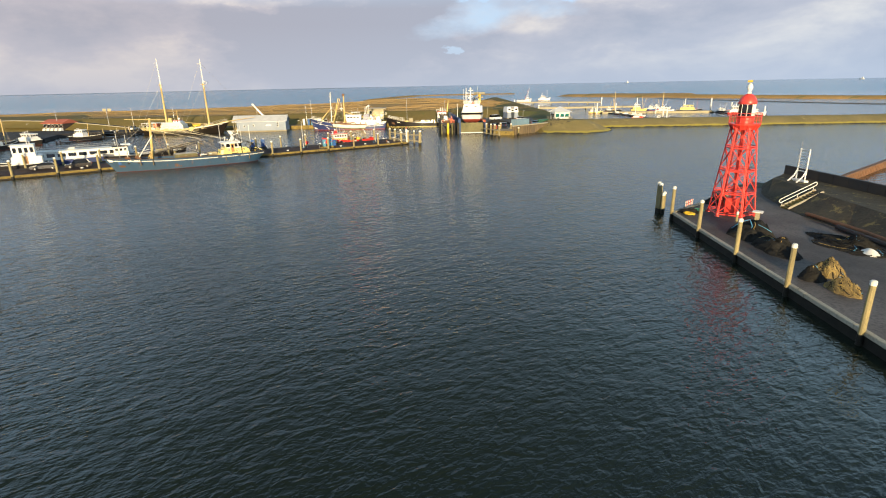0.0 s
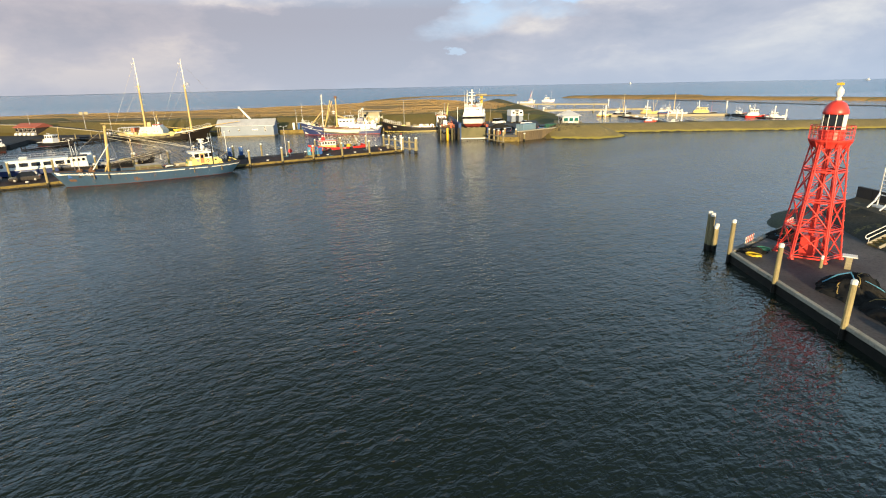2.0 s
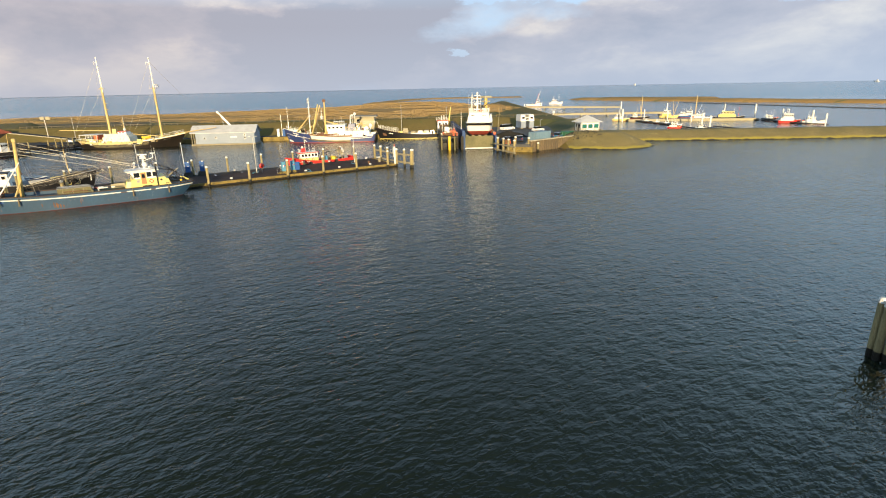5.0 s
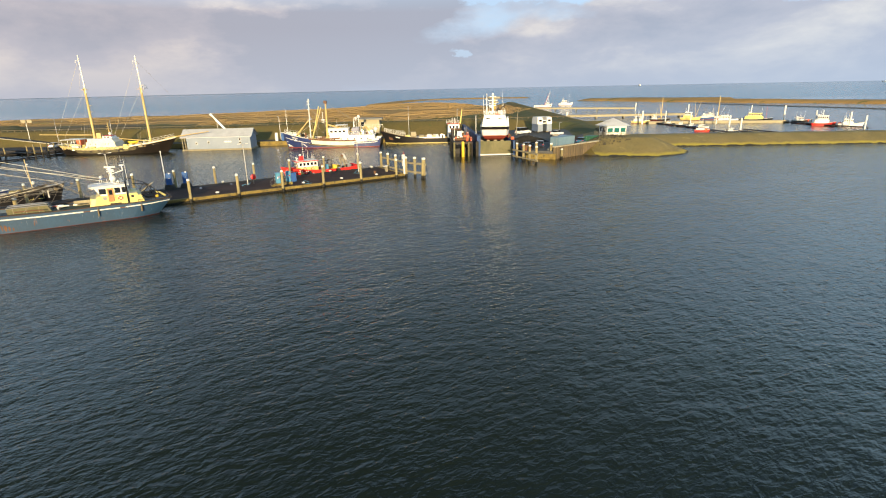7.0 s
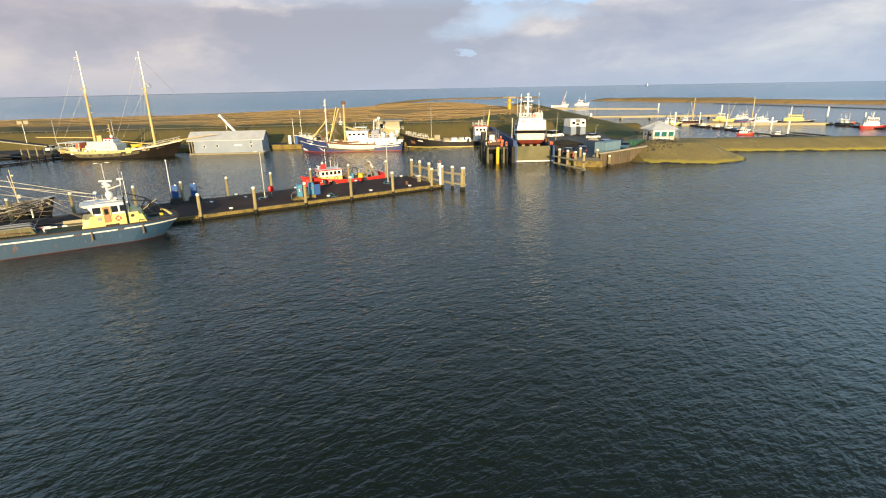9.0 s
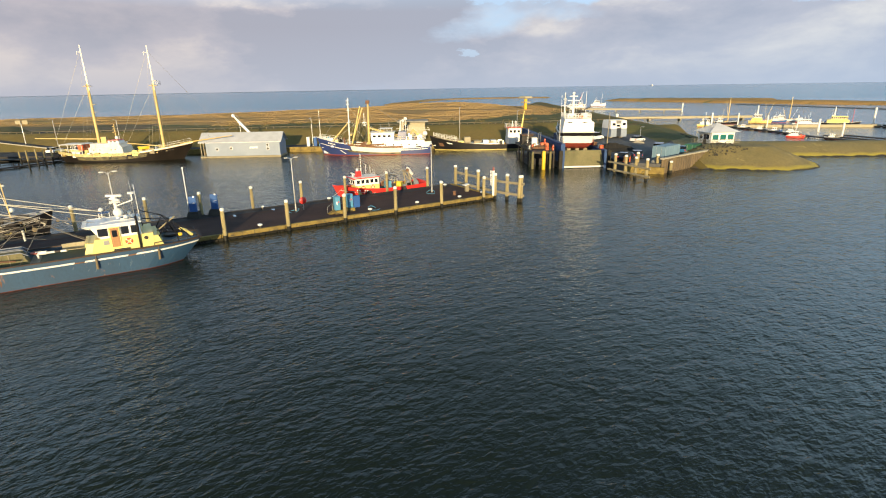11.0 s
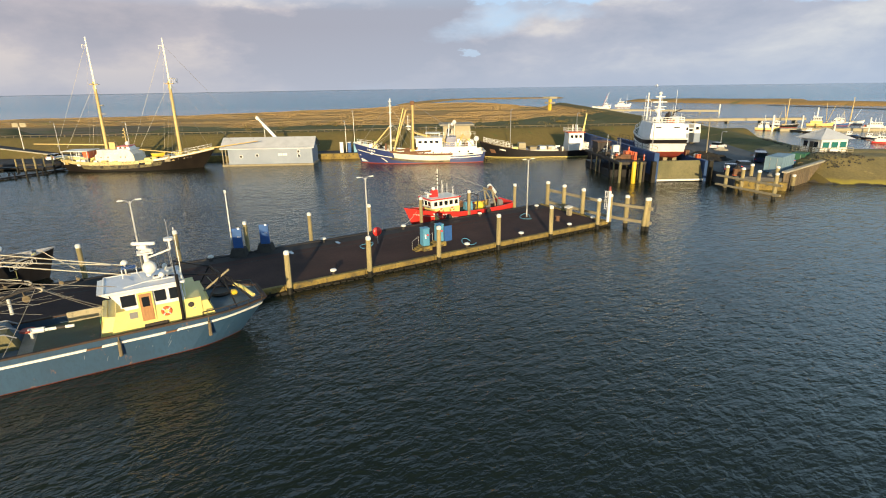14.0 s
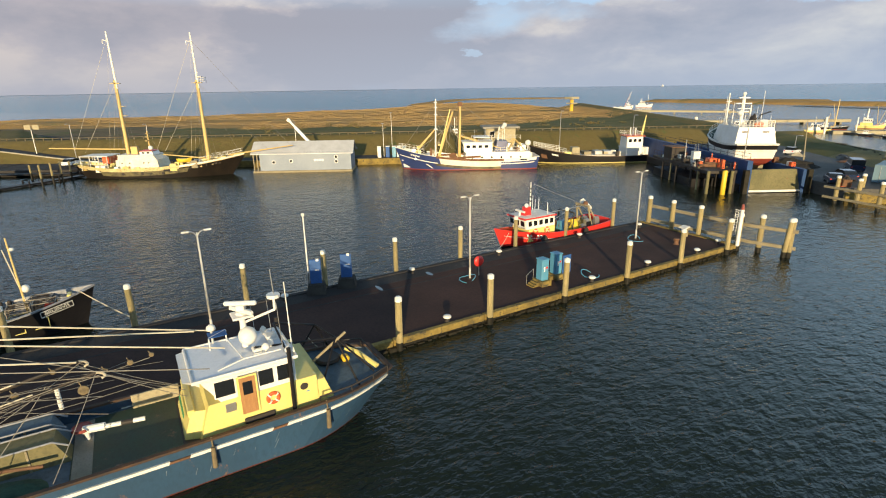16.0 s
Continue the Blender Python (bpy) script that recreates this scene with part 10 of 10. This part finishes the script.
hp = Vector((-128.5, -46.0))
DARKBRICK = material("dark_brown_brick", (0.055, 0.038, 0.030), (0.035, 0.026, 0.022), 0.85, scale=1.0, fine=10, bump=0.3)
house(pose(hp.x, hp.y, 1.2, 0, 0, 44), 9.6, 6, 3.0, 1.2, ROOFRED, DARKBRICK, "long brick fish shop with a red tiled roof", 5)
house(pose(-140, -57, 1.2, 0, 0, 44), 5, 4, 2.6, 0.8, TINROOF, BRICK, "small brick house with a grey roof", 2)
house(pose(-148, -66, 1.2, 0, 0, 44), 5, 4, 2.6, 0.8, TINROOF, BRICK, "small brown shed with a grey roof", 2)
west = part("west_quay", prism(B(), [(-100, -80), (-86, -49), (-104, -46), (-107, -41), (-118, -28), (-140, -10), (-260, -60), (-240, -160), (-110, -150)], -3, 1.2), ASPHALT)
structure(west, "asphalt quay in front of the fish shop", "quay")


def timber_jetty(name, pts, width, z, label, mat=None, step=3.0, posts=True, tall=0.0):
    t = thing(name, label, "jetty", pose(0, 0, 0))
    for a, b in zip(pts, pts[1:]):
        a, b = Vector(a), Vector(b)
        m = Matrix.Translation((a.x, a.y, 0)) @ Matrix.Rotation(math.atan2((b - a).y, (b - a).x), 4, "Z")
        L = (b - a).length
        part("deck", box(B(), 0, L, -width / 2, width / 2, z - 0.3, z, 0.04, m), mat or TIMBER, t)
        k = max(1, int(L / step))
        for i in range(k + 1):
            for s in (-1, 1):
                p = m @ Vector((L * i / k, s * width / 2, 0))
                part("pile", rod(B(), (p.x, p.y, -1.5), (p.x, p.y, z + tall), 0.16, n=6), TIMBER if tall > 1 else mat or TIMBER, t)
    return t


timber_jetty("quay_jetty", [(-76, -45), (-94, -20.5)], 1.8, 0.5, "dark timber jetty at the ship's stern", BLACK, 5, tall=0.6)
# dark feet drawn up to 1.6 m stand for the shade on these piles
for x, y, tall in ((-84.7, -26.0, 3.9), (-87.7, -24.7, 3.8), (-89.6, -23.5, 3.7), (-91.4, -22.2, 3.5), (-89.3, -32.6, 3.2), (-93.6, -28.4, 3.0)):
    mooring_post(pose(x, y, 0), tall, 0.17, label="weathered timber pile beside the quay jetty", cap=False, dark=1.6)
timber_jetty("quay_jetty", [(-108, -42), (-97, -22)], 2.0, 0.7, "dark landing stage along the quay", BLACK, 6, tall=0.5)


def basin_pier(a, b, width, z, label):
    """A pale concrete pier: a deep beam on a few stout legs, a thick pile at each end."""
    t = thing("basin_pier", label, "pier", pose(0, 0, 0), "piers of the yacht basin")
    a, b = Vector(a), Vector(b)
    L = (b - a).length
    m = Matrix.Translation((a.x, a.y, 0)) @ Matrix.Rotation(math.atan2((b - a).y, (b - a).x), 4, "Z")
    part("deck", box(B(), 0, L, -width / 2, width / 2, z - 0.25, z, 0.04, m), CONCRETE, t)
    for s in (-1, 1):
        part("edge_beam", box(B(), 0, L, s * width / 2 - 0.18, s * width / 2 + 0.18, z - 1.0, z - 0.02, 0.04, m), BEIGE, t)
    for i in range(int(L / 13) + 1):
        part("leg", box(B(), i * 13.0 + 0.3, i * 13.0 + 1.1, -width / 2, width / 2, -2, z - 0.3, 0.04, m), CONCRETE, t)
    return t


basin_pier((-176, 226), (-124, 259), 2.6, 1.8, "long pale concrete pier far across the basin")
basin_pier((-100, 179), (-67, 224.5), 2.6, 1.7, "long pale concrete pier in the middle of the basin")
basin_pier((-52, 176), (-18, 215), 2.4, 0.9, "pale concrete pier with working boats alongside")
timber_jetty("basin_pontoon", [(-49, 178), (-26, 168), (-16, 161.5), (-1, 156)], 1.6, 0.5, "low dark pontoon with small boats", DARKSTEEL, 6)
timber_jetty("basin_pontoon", [(-13, 166), (0, 161.5)], 1.5, 0.5, "low dark pontoon in the yacht basin", DARKSTEEL, 6)
timber_jetty("basin_pontoon", [(-20, 214), (2, 205), (12, 203)], 1.8, 0.5, "long dark pontoon in the yacht basin", DARKSTEEL, 6)
timber_jetty("basin_pontoon", [(-10, 171), (1, 167.5)], 1.5, 0.5, "short dark pontoon in the yacht basin", DARKSTEEL, 6)
for x, y, h, r in ((-124, 259.5, 4.6, 0.32), (-176, 226, 3.2, 0.4), (-100, 179, 3.0, 0.55), (-52.5, 173, 5.2, 0.3), (-47, 180, 5.0, 0.2), (-40, 186, 4.4, 0.2), (-33, 192, 4.4, 0.2), (-22, 182, 4.0, 0.3), (-8.5, 165, 4.4, 0.26), (-20, 216, 6.4, 0.32), (-5, 207, 5.2, 0.26), (7, 203.5, 5.2, 0.26), (12, 202, 4.2, 0.26)):
    g = thing("basin_pile", "thick pale mooring pile in the yacht basin", "mooring post", pose(x, y, 0), "piles of the yacht basin")
    part("shaft", lathe(B(), [(r, -2), (r, h - 0.2), (r * 0.7, h), (0.05, h)], 10), CAP, g)

# vessels in the basin and further off
KUT = dict(group="boats in the yacht basin")


def basin_boat(label, x, y, turn, k, L, beam, mid, bow, mat, house, rails=True, **kw):
    """A small vessel with a rail, gear on deck and thin masts."""
    t, h = small_ship("moored_boat", label, pose(x, y, 0, 0, 0, turn) @ Matrix.Scale(k, 4), L, beam, mid, bow, mat, house, **kw, **KUT)
    y0, y1, z1, z2, w = house
    if rails:
        railing(t, [(-w, y0 - 1.0, z1), (w, y0 - 1.0, z1), (w, y1, z1)], 0.9, CAP, 1.2, 0.04, 2)
    random.seed(int(abs(x) * 7 + y))
    for i in range(6):
        yy = random.choice((random.uniform(y1 + 0.8, L / 2 - 2.0), random.uniform(-L / 2 + 1.0, y0 - 1.2)))
        part("deck_gear", frustum(B(), -random.uniform(0.3, 1.2), random.uniform(0.3, 1.2), yy, yy + 0.9, mid - 0.5, mid + random.uniform(0.1, 0.9), side=0.1), random.choice((CAP, ORANGE, DARKSTEEL, MAST, BOARD, STEEL)), t)
    part("bridge_top_gear", box(B(), -w * 0.3, w * 0.4, y0 + 0.2, y0 + 1.0, z2 + 0.1, z2 + 0.7, 0.08), CAP, t)
    for i in range(3):
        xx, yy = random.uniform(-w, w) * 0.7, random.uniform(y0, y1)
        part("aerial", rod(B(), (xx, yy, z2), (xx, yy, z2 + random.uniform(1.5, 4.0)), 0.05, n=4), CAP, t)
    return t


basin_boat("white and buff working boat in the basin", -56, 176.5, -60, 0.6, 12, 4.2, 1.3, 0.9, CREAM, (-3.4, 0.6, 2.6, 4.2, 1.6), masts=((0, -1.5, 4.2, 8.6, 0.12, 0, CAP), (0, 3.4, 1.2, 6.0, 0.09, 0.4, MAST)))
basin_boat("old cutter with two tall buff masts", -58.5, 192.5, -70, 0.62, 14, 4.4, 1.2, 1.0, BLACK, (-4.6, -2.4, 2.0, 3.2, 1.3), masts=((0, 0.6, 1.2, 16.0, 0.3, 0, MAST), (0, 0.9, 1.2, 13.5, 0.14, -2.4, MAST), (0, -3.0, 1.2, 9.0, 0.1, 0.8, MAST)))
basin_boat("pale yellow trawler with tall booms in the basin", -53, 206, -70, 0.55, 15, 5.0, 1.6, 1.2, CREAM, (-4.2, 0.4, 3.4, 5.8, 2.1), house_mat=CAP, base_mat=CREAM, masts=((0, -2.4, 5.8, 12.0, 0.5, 0, CAP), (0.6, 3.2, 1.5, 14.5, 0.16, 3.6, MAST), (-0.6, 3.2, 1.5, 14.5, 0.16, -1.6, MAST)))
basin_boat("small dark workboat between the piers", -50, 213, -66, 0.6, 10, 3.6, 1.2, 0.8, BOARD, (-2.8, 0.2, 2.2, 3.6, 1.3), masts=((0, 0.8, 1.2, 7.0, 0.08, 0, CAP),))
basin_boat("old sailing cutter with a thick buff mast", -50.5, 221, -70, 0.62, 16, 4.6, 1.4, 1.3, WHITE, (-5.0, -2.0, 2.2, 3.6, 1.4), masts=((0, 1.0, 1.4, 15.5, 0.32, 0, MAST), (0, 2.0, 1.4, 9.0, 0.1, 3.2, CAP), (0, -1.0, 1.4, 9.0, 0.1, -2.2, MAST)))
basin_boat("white motor boat with a dark red waterline", -34, 200.5, -64, 0.68, 12.5, 3.8, 1.5, 0.9, WHITE, (-3.0, 1.6, 2.4, 3.6, 1.4), boot=0.5, masts=((0, -1, 3.6, 5.2, 0.06, 0, CAP),))
basin_boat("yellow and white survey ship in the basin", -28, 211, -64, 0.62, 19, 5.6, 1.7, 1.0, BLACK, (-4.5, 3.0, 3.4, 5.4, 2.3), house_mat=CREAM, base_mat=CREAM, roof_mat=CREAM, masts=((0, -3.2, 5.4, 10.5, 0.35, 0, CAP), (0, 5.5, 1.6, 9.5, 0.1, 0, BOAT_RED)))
basin_boat("little red boat with a white cabin", -17, 157.5, -66, 0.62, 7.5, 2.8, 0.9, 0.5, BOAT_RED, (-2.0, 0.8, 1.7, 2.9, 1.0), rails=False, masts=((0, -0.5, 2.9, 3.6, 0.04, 0, CAP),))
basin_boat("dark hulled sloop with a white cabin in the basin", -14, 217, -66, 0.62, 11, 3.4, 1.3, 0.9, BLACK, (-3.0, 0.6, 2.1, 3.1, 1.2), masts=((0, 1.2, 1.2, 7.0, 0.08, 0, CAP),))
basin_boat("tall white launch with a red hull far along the basin", -2, 206.5, -60, 0.62, 12, 4.2, 1.5, 0.9, BOAT_RED, (-3.4, 1.6, 3.2, 5.6, 1.7), masts=((0, -1, 5.6, 8.4, 0.2, 0, CAP),))
basin_boat("white sloop on the long pontoon", 5, 209, -62, 0.62, 13, 3.8, 1.4, 0.9, WHITE, (-3.0, 1.0, 2.3, 3.8, 1.4), masts=((0, -1, 3.8, 7.2, 0.08, 0, CAP),))
for lab, x, y, mt in (("small open boat on the pontoon", -43, 177, DARKSTEEL), ("small grey boat on the pontoon", -36, 174.5, STEEL), ("small blue boat on the pontoon", -30, 172, BOARD), ("small white boat on the pontoon", -24, 169, WHITE), ("small dark boat on the outer pontoon", -9, 161, BLACK), ("small grey boat on the long pontoon", -8, 211, STEEL)):
    small_ship("moored_boat", lab, pose(x, y, 0, 0, 0, -66) @ Matrix.Scale(0.64, 4), 6.2, 2.3, 0.8, 0.4, mt, (-1.2, 0.5, 1.3, 2.1, 0.8), **KUT)
basin_boat("white fishing boat with raised gear far across the basin", -206, 262, -62, 0.72, 17, 4.8, 1.8, 1.8, WHITE, (3.0, 5.5, 2.8, 4.4, 1.6), masts=((0, 1.0, 1.4, 15, 0.2, 5.0, CAP), (0, 0.4, 1.4, 13, 0.12, 4.0, BOAT_RED), (0, 3.4, 1.4, 14.0, 0.12, 2.0, CAP)))
basin_boat("white fishing boat at the far pier", -214, 292, -62, 0.72, 15, 5.0, 1.9, 1.5, WHITE, (-4.0, 0.6, 3.2, 5.2, 1.9), masts=((0, 3.0, 1.6, 12.0, 0.16, 0, CAP), (0, -3.0, 5.0, 9.0, 0.14, 0, CAP)))
small_ship("moored_boat", "dark fishing boat on the west quay", pose(-88, -37.5, 0, 0, 0, -42) @ Matrix.Scale(0.90, 4), 13, 4.2, 1.2, 0.8, BLACK, (-3.6, -0.6, 2.2, 3.6, 1.4), masts=((0, 0.8, 1.2, 6.5, 0.1, 0.6, MAST),), boot=0.03, **KUT)
small_ship("moored_boat", "black cutter with a white wheelhouse on the west quay", pose(-70.5, -58.5, 0, 0, 0, 55) @ Matrix.Scale(0.90, 4), 16, 4.8, 1.4, 1.0, BLACK, (-5.0, -1.2, 2.6, 4.4, 1.8), masts=((0, 2.4, 1.4, 9.5, 0.16, 0.3, MAST), (0, -2.0, 4.4, 8.8, 0.12, 0, MAST)), boot=0.03, **KUT)
small_ship("moored_boat", "white motor boat on the west quay", pose(-82, -52, 0, 0, 0, -58) @ Matrix.Scale(0.90, 4), 13, 4.0, 1.2, 0.7, BLACK, (-3.6, 2.2, 2.3, 3.6, 1.5), masts=((0, -1, 3.6, 5.0, 0.06, 0, CAP),), boot=0.03, **KUT)
for x, y in ((-1580, 2130), (-700, 2310)):
    small_ship("far_ship", "tiny white ship far out at sea", pose(x, y, 0, 0, 0, 70), 20, 5, 2.5, 1.2, WHITE, (-6, -2, 4.5, 7.5, 2), group="ships out at sea")
for x, y, turn in ((-104.2, -22.6, 62), (-102.2, -17.6, 62)):
    car(pose(x, y, 1.3, 0, 0, turn), CAR_WHITE, "pale car parked on the quay below the dike", 4.4)


def ramp_road():
    """The asphalt road that climbs the dike, with a pale kerb on its lower side."""
    line = [(-56, 10.5, 1.2), (-64, 11.8, 1.75), (-72, 13.6, 2.5), (-82, 15.8, 3.45), (-94, 18.6, 4.4), (-112, 20.6, 4.95), (-150, 21.0, 5.0), (-230, 21.0, 5.0)]
    strips = (("ramp_road", ((-2.3, -0.3), (-2.3, 0.0), (2.3, 0.0), (2.3, -0.8)), ASPHALT, "dark asphalt road climbing the dike", "road"),
              ("ramp_kerb", ((-2.8, -0.3), (-2.8, 0.14), (-2.3, 0.14), (-2.3, -0.3)), PALECONCRETE, "pale concrete kerb beside the dike road", "kerb"),
              ("ramp_bank", ((-8.0, -2.4), (-5.0, -1.2), (-2.8, -0.1), (-2.6, -0.6)), TURF, "grassy bank below the dike road", "land"))
    for name, prof, mat, label, kind in strips:
        bm = B()
        rows = [[bm.verts.new((*q(u, w + dw), z + dz)) for dw, dz in prof] for u, w, z in line]
        for a, b in zip(rows, rows[1:]):
            for i in range(3):
                bm.faces.new((a[i], b[i], b[i + 1], a[i + 1]))
        structure(part(name, bm, mat), label, kind)


ramp_road()
